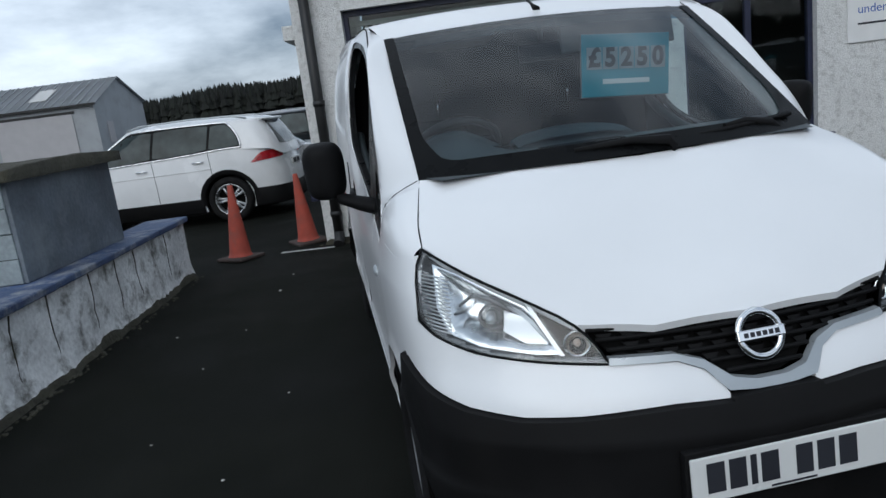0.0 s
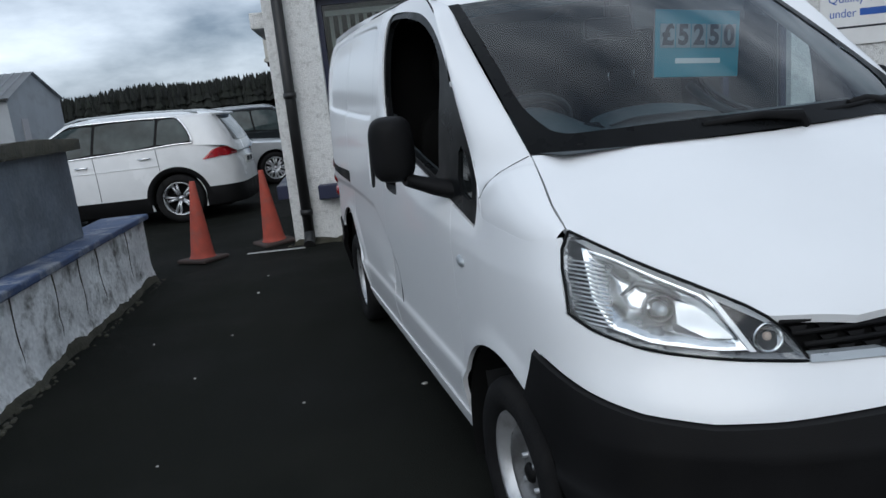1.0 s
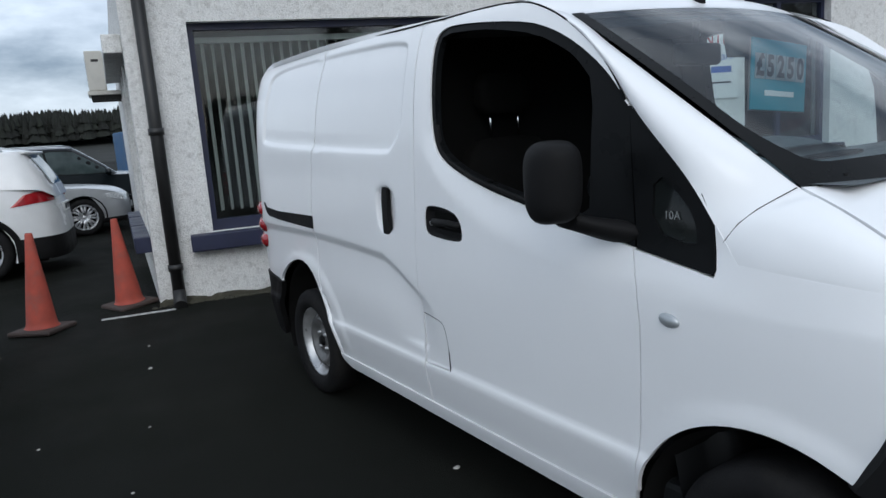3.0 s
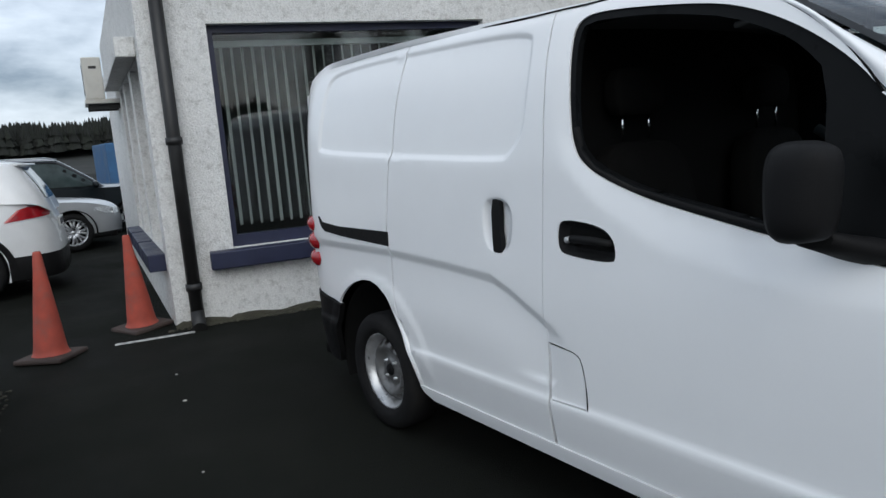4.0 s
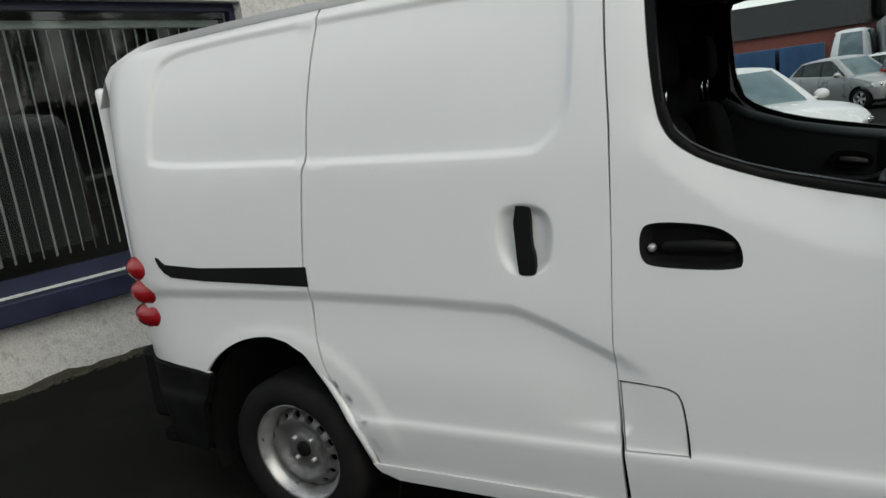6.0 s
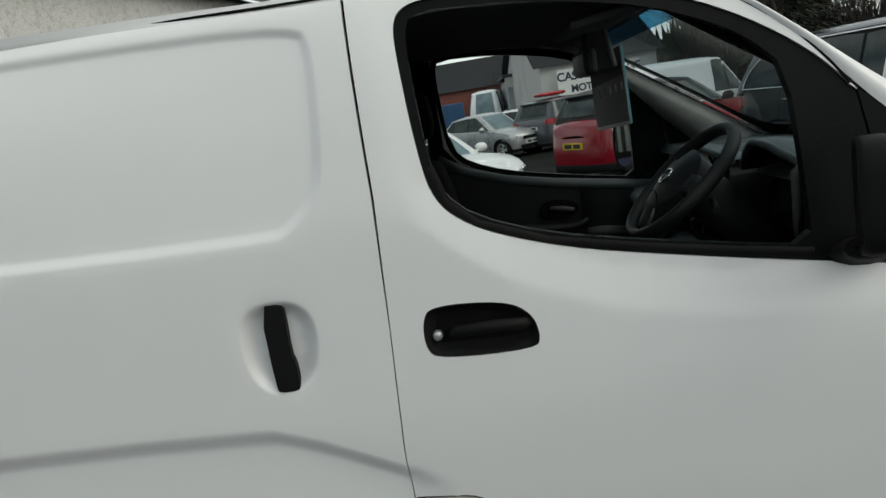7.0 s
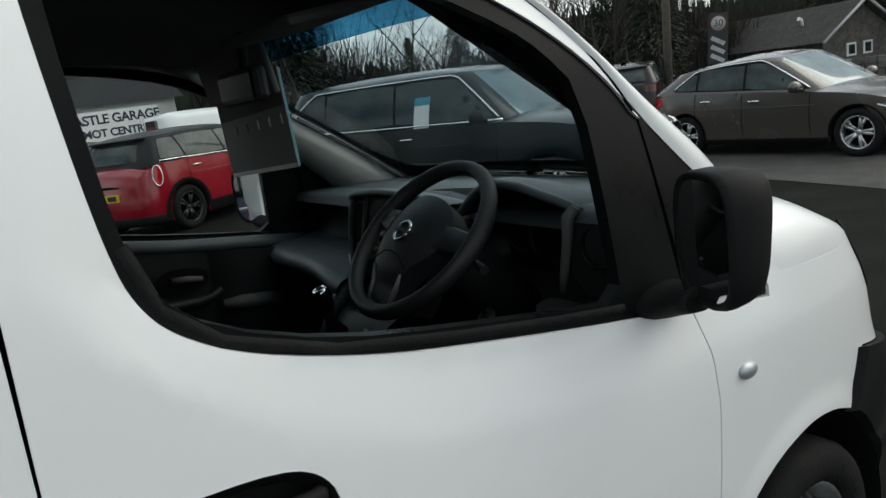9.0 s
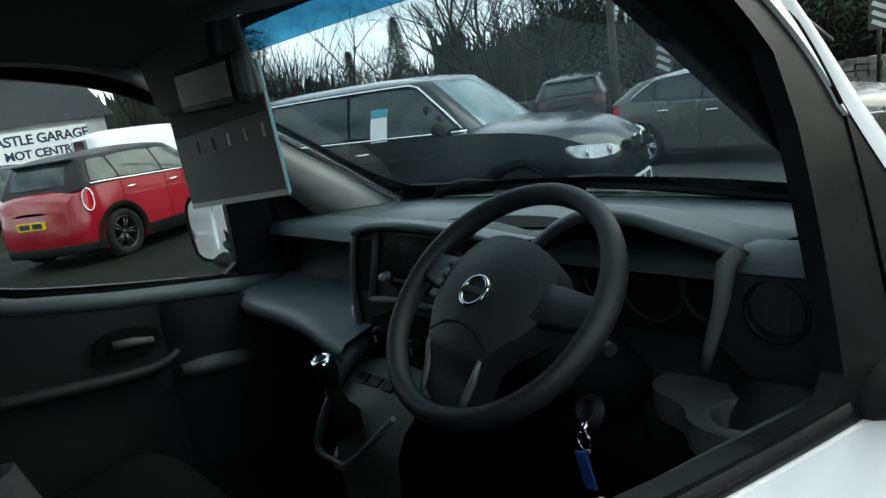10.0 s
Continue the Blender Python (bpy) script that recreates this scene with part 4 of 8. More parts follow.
for i in range(6):
    box(dk, -0.047 + i * 0.0165, -0.036 + i * 0.0165, -0.006, 0.006, 0.009, 0.0112, 0, bm_ax)
part("badge_marks", dk, M_ink, van)
pz = 0.53
pm = Matrix.Translation((0, -0.800, pz)) @ pose(0, 0, 0, 90 - 4, 0, 0)
np_ = part("number_plate", new_box(-0.26, 0.26, -0.0555, 0.0555, -0.004, 0.004, 0.003, pm), M_plate, van, "white front number plate with dark bars")
for x0, w in ((-0.222, 0.046), (-0.165, 0.044), (-0.110, 0.016), (-0.083, 0.046), (0.008, 0.044), (0.064, 0.046), (0.122, 0.048)):
    part("plate_bar", new_box(x0, x0 + w, -0.034, 0.04, 0.0042, 0.0056, 0.0005, pm), M_ink, np_)
pb = bmesh.new()
box(pb, -0.06, 0.06, -0.05, -0.045, 0.0042, 0.005, 0, pm)
part("plate_maker_bar", pb, M_ink, np_)
part("plate_holder", new_box(-0.27, 0.27, -0.770, -0.794, 0.46, 0.60, 0.004), M_black, van)
for s in (-1, 1):
    fl = bmesh.new()
    box(fl, s * 0.60, s * 0.79, 0.405, 0.425, 0.12, 0.44, 0.004)
    part("mud_flap", fl, M_black, van)

# rear bumper, back doors, floor
rb = rounded([(3.05, 0.592), (3.30, 0.615), (3.61, 0.615), (3.61, 0.26), (3.2, 0.24), (3.165, 0.30), (3.12, 0.45)], 0)
for s in (-1, 1):
    part("rear_bumper", panel(rb, side(s, 0.012), (), 0.03, 0.03, INX[s], (), s < 0), M_black, van)
bk = new_box(-0.66, 0.66, 3.60, 3.63, 0.62, 1.72, 0.02)
part("back_door", bk, M_white, van)
part("rear_step", new_box(-0.68, 0.68, 3.56, 3.68, 0.27, 0.60, 0.03), M_black, van)
part("underbody", new_box(-0.74, 0.74, -0.55, 3.55, 0.20, 0.26, 0.01), M_well, van)

# wheels
def van_wheel(cy, s):
    c = Matrix.Translation((s * 0.745, cy, 0.292)) @ pose(0, 0, 0, 0, s * 90, 0)
    ty = bmesh.new()
    lathe(ty, [(0.190, 0.062), (0.200, 0.080), (0.225, 0.092), (0.262, 0.090), (0.285, 0.076), (0.294, 0.058), (0.295, 0.0), (0.294, -0.058), (0.285, -0.076), (0.262, -0.09), (0.2, -0.08), (0.19, -0.06)], c, 40)
    w = part("wheel", ty, M_rubber, van, "black tyre on a silver steel wheel")
    def dish(r):
        return tab([(0.0, 0.028), (0.045, 0.030), (0.06, 0.020), (0.085, 0.018), (0.102, 0.036), (0.118, 0.048), (0.135, 0.044), (0.150, 0.028), (0.160, 0.004)], r)
    holes = [[(0.138 * math.cos(radians(a)) + 0.0125 * math.cos(q) * math.cos(radians(a)) - 0.0165 * math.sin(q) * math.sin(radians(a)), 0.138 * math.sin(radians(a)) + 0.0125 * math.cos(q) * math.sin(radians(a)) + 0.0165 * math.sin(q) * math.cos(radians(a))) for q in [k * math.pi / 5 for k in range(10)]] for a in range(0, 360, 24)]
    dk = panel(circle2(0, 0, 0.160, 48), lambda x, y: c @ Vector((x, y, dish(math.hypot(x, y)))), holes, 0.016, 0.02, c.to_3x3() @ Vector((0, 0, -1)))
    part("rim_disc", dk, M_discsteel, w, "grimy pierced wheel disc")
    rm = bmesh.new()
    lathe(rm, [(0.158, -0.05), (0.160, 0.01), (0.166, 0.035), (0.178, 0.052), (0.184, 0.066), (0.192, 0.070), (0.195, 0.062)], c, 40)
    part("rim", rm, M_steel, w)
    # flat black disc paints the shade seen through the wheel's holes
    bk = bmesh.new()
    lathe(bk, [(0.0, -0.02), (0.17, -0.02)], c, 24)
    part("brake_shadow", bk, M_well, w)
    hb = bmesh.new()
    lathe(hb, [(0.0, 0.044), (0.022, 0.044), (0.030, 0.036), (0.032, 0.02)], c, 20)
    part("hub_cap", hb, M_black, w)
    for k in range(4):
        a = radians(45 + 90 * k)
        nb = bmesh.new()
        lathe(nb, [(0.0, 0.04), (0.008, 0.04), (0.010, 0.015)], c @ Matrix.Translation((0.055 * math.cos(a), 0.055 * math.sin(a), 0)), 8)
        part("wheel_nut", nb, M_steel, w)
for cy in (0.0, 2.725):
    for s in (-1, 1):
        van_wheel(cy, s)

# door mirrors
def door_mirror(s):
    """A tall wedge-shaped housing whose glass is turned in towards the cab, on a flat foot."""
    turn = radians(37 if s > 0 else 22)
    mid, out, back = Vector((0.9655, 0.5575)), Vector((math.cos(turn), math.sin(turn))), Vector((-math.sin(turn), math.cos(turn)))
    def loop(k, depth, kz=None, n=36, lean=0.0):
        lp = []
        for i in range(n):
            a = 2 * math.pi * i / n
            ca, sa = math.cos(a), math.sin(a)
            u = 0.073 * k * (abs(ca) ** 0.62) * (1 if ca > 0 else -1)
            z = 0.107 * (kz or k) * (abs(sa) ** 0.58) * (1 if sa > 0 else -1)
            p = mid + out * (u + lean) - back * (depth + 0.010 * (z / 0.107 if depth > 0.01 else 0))
            lp.append(Vector((s * p.x, p.y, 1.249 + z)))
        return lp
    hb = bmesh.new()
    rings(hb, [loop(0.88, 0.010), loop(0.93, -0.002), loop(1.0, -0.002), loop(1.03, 0.010), loop(1.03, 0.030), loop(0.96, 0.055, 0.99), loop(0.80, 0.078, 0.94), loop(0.56, 0.094, 0.84), loop(0.30, 0.102, 0.62), loop(0.08, 0.105, 0.2)], True, True)
    hs = part("door_mirror", hb, M_black, van, "large black door mirror")
    gl = bmesh.new()
    vs = [gl.verts.new(p) for p in loop(0.90, 0.002)]
    gl.faces.new(vs)
    part("mirror_glass", gl, M_mirror, hs, "mirror glass")
    am = bmesh.new()
    lo = []
    for x, y, z, hy, hz in ((0.795, 0.465, 1.100, 0.085, 0.034), (0.825, 0.472, 1.106, 0.075, 0.032), (0.86, 0.485, 1.116, 0.060, 0.030), (0.90, 0.505, 1.130, 0.052, 0.026), (0.945, 0.530, 1.148, 0.050, 0.024)):
        lo.append([Vector((s * x, y + hy * math.cos(q), z + hz * math.sin(q))) for q in [k * math.pi / 6 for k in range(12)]])
    rings(am, lo, True, True)
    part("mirror_arm", am, M_black, hs)
door_mirror(-1)
door_mirror(1)

# ---- ground ----
def wet_tarmac():
    m = mat("tarmac", (0.0088, 0.0098, 0.0079), 0.8, vary=0.22, scale=0.9, bump=0.55, bscale=190.0, fine=0.35, dirt=(0.019, 0.0196, 0.0165), spec=0.08, dscale=0.8, damount=0.55, rvary=0.16)
    return m
M_tarmac = wet_tarmac()
# the dirt flecks here paint the small shadows of the roughcast lumps
M_rough = mat("roughcast_white", (0.72, 0.72, 0.705), 0.9, vary=0.06, scale=2.2, bump=0.8, bscale=75.0, fine=0.12, dirt=(0.24, 0.23, 0.21), dscale=17.0, damount=0.40)
M_lowwall = mat("flaking_white_render", (0.80, 0.81, 0.81), 0.9, vary=0.14, scale=4.0, bump=0.7, bscale=30.0, fine=0.14, dirt=(0.10, 0.095, 0.08), dscale=5.5, damount=0.9)
M_blue = mat("navy_paint", (0.012, 0.016, 0.045), 0.5, vary=0.2, scale=6.0, bump=0.1, bscale=60.0)
M_cop = mat("worn_blue_coping", (0.055, 0.085, 0.17), 0.7, vary=0.25, scale=4.0, bump=0.3, bscale=60.0, dirt=(0.36, 0.37, 0.37), dscale=4.5, damount=0.75)
M_pipe = mat("black_downpipe", (0.012, 0.012, 0.012), 0.5, vary=0.3, scale=8.0)
M_pane = thin_glass("shop_glass", (0.80, 0.84, 0.84), gain=0.7)
M_blind = mat("vertical_blind", (0.62, 0.62, 0.58), 0.8, vary=0.08, scale=8.0)
# low base colour paints the unlit look of the room behind the panes
M_room = mat("room_dimmed_in_colour", (0.05, 0.048, 0.045), 0.9, vary=0.3, scale=1.5)
M_cone = mat("faded_cone", (0.36, 0.062, 0.038), 0.7, vary=0.2, scale=9.0, dirt=(0.22, 0.085, 0.065), dscale=7.0, damount=0.7)
M_conebase = mat("cone_base", (0.05, 0.035, 0.03), 0.8, vary=0.2)
M_tank = mat("grey_boards", (0.29, 0.335, 0.355), 0.75, vary=0.3, scale=3.0, bump=0.25, bscale=40.0, fine=0.12, dirt=(0.15, 0.165, 0.17), dscale=4.0, damount=0.6)
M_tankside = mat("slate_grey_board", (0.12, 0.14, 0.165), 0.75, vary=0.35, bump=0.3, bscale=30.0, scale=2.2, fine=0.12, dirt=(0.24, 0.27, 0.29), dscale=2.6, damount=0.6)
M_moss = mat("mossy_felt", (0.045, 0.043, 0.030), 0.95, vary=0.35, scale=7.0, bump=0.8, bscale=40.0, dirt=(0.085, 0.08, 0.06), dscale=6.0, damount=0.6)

def ground_z(x, y):
    return -0.01 * min(30.0, max(0.0, x - 10)) - 0.03 * min(20.0, max(0.0, -15 - y))

gb = bmesh.new()
xs = [-400, -200, -100, -60, -40, -25] + list(np.arange(-16, 24, 1.0)) + [25, 32, 40, 60, 100, 200, 400]
ys = [-400, -200, -100, -60, -40] + list(np.arange(-24, 30, 1.5)) + [34, 44, 60, 100, 200, 400]
gv = [[gb.verts.new((x, y, ground_z(x, y))) for y in ys] for x in xs]
for i in range(len(xs) - 1):
    for j in range(len(ys) - 1):
        gb.faces.new((gv[i][j], gv[i + 1][j], gv[i + 1][j + 1], gv[i][j + 1])).smooth = True
ground = solo("ground", gb, M_tarmac, "dark worn tarmac forecourt with pale specks", "ground", kind="structure")

# ---- the shop building ----
BLD = Matrix.Translation((-1.12, 5.80, 0)) @ pose(0, 0, 0, 0, 0, -13.5)
WSM = Matrix.Translation((-1.052, 5.787, 0)) @ pose(0, 0, 0, 0, 0, -8.3)
def wall_sheet(x0, x1, z0, z1, holes, y_at=0.0, thick=0.28, along='x'):
    """A wall with openings through it; local to the building."""
    outer = [(x0, z0), (x1, z0), (x1, z1), (x0, z1)]
    if along == 'x':
        f = lambda u, v: BLD @ Vector((u, y_at, v))
        inn = BLD.to_3x3() @ Vector((0, 1, 0))
    else:
        f = lambda u, v: WSM @ Vector((y_at, u, v))
        inn = WSM.to_3x3() @ Vector((1, 0, 0))
    return panel(outer, f, holes, 0.5, thick, inn, (), along == 'y')
def rect(x0, x1, z0, z1):
    return [(x0, z0), (x1, z0), (x1, z1), (x0, z1)]
W1, W2, W3 = (0.60, 3.08, 0.62, 2.47), (4.12, 5.45, 0.62, 2.55), (6.65, 7.95, 0.85, 2.60)
wall_south = solo("wall_1", wall_sheet(0.07, 12.0, -0.1, 3.3, [rect(*W1), rect(*W2), rect(*W3)]), M_rough, "white roughcast wall, dirty along its foot", "wall", kind="structure")
side_wins = [(0.30, 1.25), (1.50, 2.35), (2.60, 3.2)]
wall_west = solo("wall_2", wall_sheet(0.003, 7.0, -0.1, 3.3, [rect(a, b, 0.62, 2.25) for a, b in side_wins], 0.0, 0.28, 'y'), M_rough, "white roughcast side wall with tall windows", "wall", kind="structure")
wall_back = solo("wall_3", new_box(0, 12, 6.9, 7.0, -0.1, 3.3, 0, BLD), M_rough, "white roughcast back wall", "wall", kind="structure")
wall_east = solo("wall_4", new_box(11.9, 12.0, 0.3, 6.9, -0.1, 3.3, 0, BLD), M_rough, "white roughcast end wall", "wall", kind="structure")
M_slate = mat("dark_slate", (0.045, 0.047, 0.052), 0.7, vary=0.2, scale=3.0, bump=0.4, bscale=14.0, fine=0.2)
rf = bmesh.new()
a = [BLD @ Vector(p) for p in ((-0.25, -0.25, 3.28), (12.2, -0.25, 3.28), (12.2, 3.5, 4.9), (-0.25, 3.5, 4.9), (12.2, 7.25, 3.28), (-0.25, 7.25, 3.28))]
quad(rf, a[0], a[1], a[2], a[3])
quad(rf, a[3], a[2], a[4], a[5])
bmesh.ops.solidify(rf, geom=rf.faces[:], thickness=0.12)
solo("roof_1", rf, M_slate, "dark slate pitched roof", "roof", kind="structure")
for gx in (0.0, 11.9):
    gb = bmesh.new()
    vs = [gb.verts.new(BLD @ Vector(p)) for p in ((gx, 0, 3.25), (gx, 7, 3.25), (gx, 3.5, 4.8))]
    gb.faces.new(vs)
    r = bmesh.ops.extrude_face_region(gb, geom=gb.faces[:])
    bmesh.ops.translate(gb, verts=[v for v in r["geom"] if isinstance(v, bmesh.types.BMVert)], vec=BLD.to_3x3() @ Vector((0.1, 0, 0)))
    solo("gable_1", gb, M_rough, "white rendered gable", "wall", kind="structure")
# floor, ceiling and inner wall share the dark colour that stands for dimness
solo("floor_1", new_box(0.28, 11.9, 0.28, 6.9, 0.0, 0.05, 0, BLD), M_room, "showroom floor, coloured dark as if unlit", "floor", kind="structure")
solo("ceiling_1", new_box(0.28, 11.9, 0.28, 6.9, 2.9, 3.0, 0, BLD), M_room, "showroom ceiling, coloured dark as if unlit", "ceiling", kind="structure")
solo("wall_5", new_box(0.30, 11.9, 3.4, 3.5, 0.05, 2.9, 0, BLD), M_room, "inner wall of the showroom, coloured dark as if unlit", "wall", kind="structure")

def shop_window(name, x0, x1, z0, z1, mullions, transom=None, blinds=False, label="navy-framed shop window"):
    w = thing(name, label, "window", BLD, kind="structure")
    fr = bmesh.new()
    for b in ((x0, x0 + 0.05, z0, z1), (x1 - 0.05, x1, z0, z1), (x0 + 0.05, x1 - 0.05, z1 - 0.06, z1), (x0 + 0.05, x1 - 0.05, z0, z0 + 0.10)):
        box(fr, b[0], b[1], 0.10, 0.17, b[2], b[3])
    part("window_frame", fr, M_blue, w, "navy painted frame")
    for mx in mullions:
        part("mullion", new_box(mx - 0.03, mx + 0.03, 0.10, 0.17, z0 + 0.1, z1 - 0.06), M_blue, w)
    if transom:
        part("transom", new_box(x0 + 0.05, x1 - 0.05, 0.105, 0.165, transom - 0.03, transom + 0.03), M_blue, w)
    part("sill", new_box(x0 - 0.2, x1 + 0.12, -0.13, 0.10, z0 - 0.15, z0 - 0.002, 0.01), M_blue, w, "thick navy sill")
    xs = [x0 + 0.05] + list(mullions) + [x1 - 0.05]
    for p, q in zip(xs, xs[1:]):
        g = part("pane", new_box(p, q, 0.130, 0.136, z0 + 0.1, z1 - 0.06), M_pane, w)
        g.visible_shadow = False
    if blinds:
        n = int((x1 - x0 - 0.1) / 0.089)
        slat = None
        for i in range(n):
            xx = x0 + 0.12 + i * 0.089
            bm2 = new_box(-0.037, 0.037, -0.0012, 0.0012, z0 + 0.16, z1 - 0.15) if slat is None else None
            if slat is None:
                slat = part("blind_slat", bm2, M_blind, w, "pale vertical blind slat")
                slat.location, slat.rotation_euler = (xx, 0.30, 0), (0, 0, radians(64))
            else:
                o = new("blind_slat", slat.data)
                o.parent = w
                o.location, o.rotation_euler = (xx, 0.30, 0), (0, 0, radians(64 + random.uniform(-7, 7)))
        part("blind_rail", new_box(x0 + 0.06, x1 - 0.06, 0.27, 0.33, z1 - 0.15, z1 - 0.10), M_blind, w)
    return w
shop_window("window_1", *W1, [], None, True, "navy-framed shop window with pale vertical blinds")
shop_window("window_2", *W2, [4.80], 2.1, False, "tall navy-framed shop window, dark inside")
shop_window("window_3", *W3, [7.25], 2.15, False, "navy-framed shop window, dark inside")
for i, (a0, b0) in enumerate(side_wins):
    w = thing("window_%d" % (4 + i), "tall side window with a navy sill", "window", WSM, kind="structure")
    part("window_frame", new_box(0.12, 0.17, a0, a0 + 0.05, 0.62, 2.25), M_blue, w)
    part("window_frame", new_box(0.12, 0.17, b0 - 0.05, b0, 0.62, 2.25), M_blue, w)
    part("window_frame", new_box(0.12, 0.17, a0 + 0.05, b0 - 0.05, 2.18, 2.25), M_blue, w)
    part("sill", new_box(-0.14, 0.12, a0 - 0.08, b0 + 0.08, 0.47, 0.618, 0.01), M_blue, w, "navy sill")
    g = part("pane", new_box(0.14, 0.146, a0 + 0.05, b0 - 0.05, 0.62, 2.18), M_pane, w)
    g.visible_shadow = False
solo("canopy", new_box(-0.16, -0.001, 0.25, 3.4, 2.26, 2.42, 0.01, WSM), M_rough, "white concrete ledge over the side windows", "ledge", kind="structure")
dp = thing("downpipe", "black downpipe fixed to the white wall", "drainpipe", BLD, kind="structure")
pb = bmesh.new()
tube(pb, [(0.24, -0.075, 0.10), (0.24, -0.075, 3.2)], 0.055, 12)
part("pipe", pb, M_pipe, dp)
pb = bmesh.new()
tube(pb, [(0.24, -0.075, 0.14), (0.24, -0.10, 0.06), (0.24, -0.20, 0.02)], 0.058, 12)
part("shoe", pb, M_pipe, dp)
for z in (0.35, 1.55, 2.75):
    pb = bmesh.new()
    lathe(pb, [(0.055, z - 0.03), (0.066, z - 0.03), (0.066, z + 0.03), (0.055, z + 0.03)], Matrix.Translation((0.24, -0.075, 0)), 12)
    part("collar", pb, M_pipe, dp)
# notice
nt = thing("notice_board", "white WANTED notice with red and blue words, fixed to the wall", "sign", BLD)
part("board", new_box(5.74, 6.54, -0.02, -0.001, 1.48, 2.42, 0.004), M_paper, nt)
M_redink = mat("red_ink", (0.45, 0.03, 0.035), 0.6)
M_blueink = mat("blue_ink", (0.03, 0.10, 0.38), 0.6)
face = lambda x, z: Matrix.Translation((x, -0.021, z)) @ pose(0, 0, 0, 90, 0, 0)
letters("words", "WANTED", 0.19, face(6.14, 2.14), M_redink, nt, 0.001)
letters("words", "Quality cars", 0.13, face(6.14, 1.95), M_blueink, nt, 0.001)
letters("words", "under", 0.12, face(5.98, 1.80), M_blueink, nt, 0.001)
part("word_bar", new_box(6.16, 6.44, -0.022, -0.020, 1.77, 1.84), M_blueink, nt)
part("word_bar", new_box(5.84, 6.44, -0.022, -0.020, 1.65, 1.67), M_ink, nt)
# air conditioner on its bracket
ac = thing("air_conditioner", "cream outdoor air-conditioning box on a wall bracket", "air conditioner", WSM @ Matrix.Translation((-0.26, 3.75, 2.42)) @ Matrix.Diagonal((0.62, 0.75, 0.80, 1)))
M_cream = mat("cream_metal", (0.55, 0.54, 0.5), 0.5, vary=0.08, scale=5.0, dirt=(0.35, 0.32, 0.27), dscale=5.0, damount=0.4)
part("casing", new_box(-0.17, 0.17, -0.42, 0.42, -0.30, 0.32, 0.02), M_cream, ac)
part("grille", new_box(-0.176, -0.168, -0.25, 0.25, -0.22, 0.25, 0.003), M_pipe, ac)
part("vent", new_box(-0.06, 0.08, -0.4235, -0.419, 0.15, 0.19), M_pipe, ac)
part("shelf", new_box(-0.2, 0.42, -0.45, 0.45, -0.36, -0.302), M_cream, ac)
part("bracket", new_box(-0.15, 0.42, -0.3, -0.26, -0.44, -0.36), M_pipe, ac)
part("bracket", new_box(-0.15, 0.42, 0.26, 0.3, -0.44, -0.36), M_pipe, ac)

# ---- low wall and the boarded box on it ----
LW = Matrix.Translation((-2.42, 5.12, 0)) @ pose(0, 0, 0, 0, 0, -8.7)
lw = thing("low_wall", "low white flaking wall with a worn blue coping", "wall", kind="structure")
lb = bmesh.new()
def lw_pt(u, v):
    y = -9.0 * u
    w = noise.noise(Vector((y * 1.3, v * 1.1, 0))) * 0.022 + noise.noise(Vector((y * 7, v * 5, 3))) * 0.007
    foot = 0.05 * max(0, 1 - v * 4) * (0.6 + noise.noise(Vector((y * 4, 0, 7))))
    return LW @ Vector((0.0 + w + foot, y, v * 0.56))
grid_surface(lb, lw_pt, 220, 14)
part("face", lb, M_lowwall, lw, "flaking white render, stained below", True)
lb = bmesh.new()
grid_surface(lb, lambda u, v: LW @ Vector((-0.32 * u, noise.noise(Vector((u * 3, v * 4, 5))) * 0.015, v * 0.56)), 10, 14)
part("end_face", lb, M_lowwall, lw, "", True)
part("core", new_box(-0.32, -0.03, -9.0, -0.03, 0.0, 0.56, 0, LW), M_lowwall, lw)
y = 0.05
while y > -9.0:
    ln = random.uniform(0.75, 0.95)
    part("coping_stone", new_box(-0.38, 0.045, y - ln, y - 0.006, 0.562 + random.uniform(0, 0.006), 0.618, 0.012, LW), M_cop, lw)
    y -= ln
def lw_off(y, z):
    v = z / 0.56
    return noise.noise(Vector((y * 1.3, v * 1.1, 0))) * 0.022 + noise.noise(Vector((y * 7, v * 5, 3))) * 0.007
for ly in (-0.55, -1.25, -1.62, -2.05, -2.62, -3.05, -3.45, -4.1, -4.6):
    st = bmesh.new()
    pts = [LW @ Vector((lw_off(ly, 0.55 - 0.09 * k) - 0.002, ly + 0.03 * noise.noise(Vector((ly * 5, k * 0.9, 0))), 0.55 - 0.09 * k)) for k in range(6)]
    tube(st, pts, [0.009, 0.008, 0.007, 0.006, 0.005, 0.003], 6)
    part("rust_streak", st, M_moss, lw, "dark stain running down")
TK = LW @ Matrix.Translation((-0.16, -0.98, 0.62))
tk = thing("boarded_box", "grey boarded box with a mossy lid on the low wall", "storage box", TK)
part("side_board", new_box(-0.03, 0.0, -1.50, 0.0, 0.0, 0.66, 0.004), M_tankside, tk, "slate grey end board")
for i in range(4):
    part("plank", new_box(-2.0, -0.03, -1.515 + 0.006 * (i % 2), -1.49, 0.165 * i + 0.002, 0.165 * i + 0.162, 0.005), M_tank, tk)
part("slot", new_box(-1.0, -0.62, -1.52, -1.507, 0.22, 0.24), M_pipe, tk, "narrow dark slot")
part("back_board", new_box(-2.0, -0.03, -0.03, 0.0, 0.0, 0.66, 0.004), M_tank, tk)
part("end_board", new_box(-2.0, -1.97, -1.49, -0.03, 0.0, 0.66, 0.004), M_tank, tk)
lid = bmesh.new()
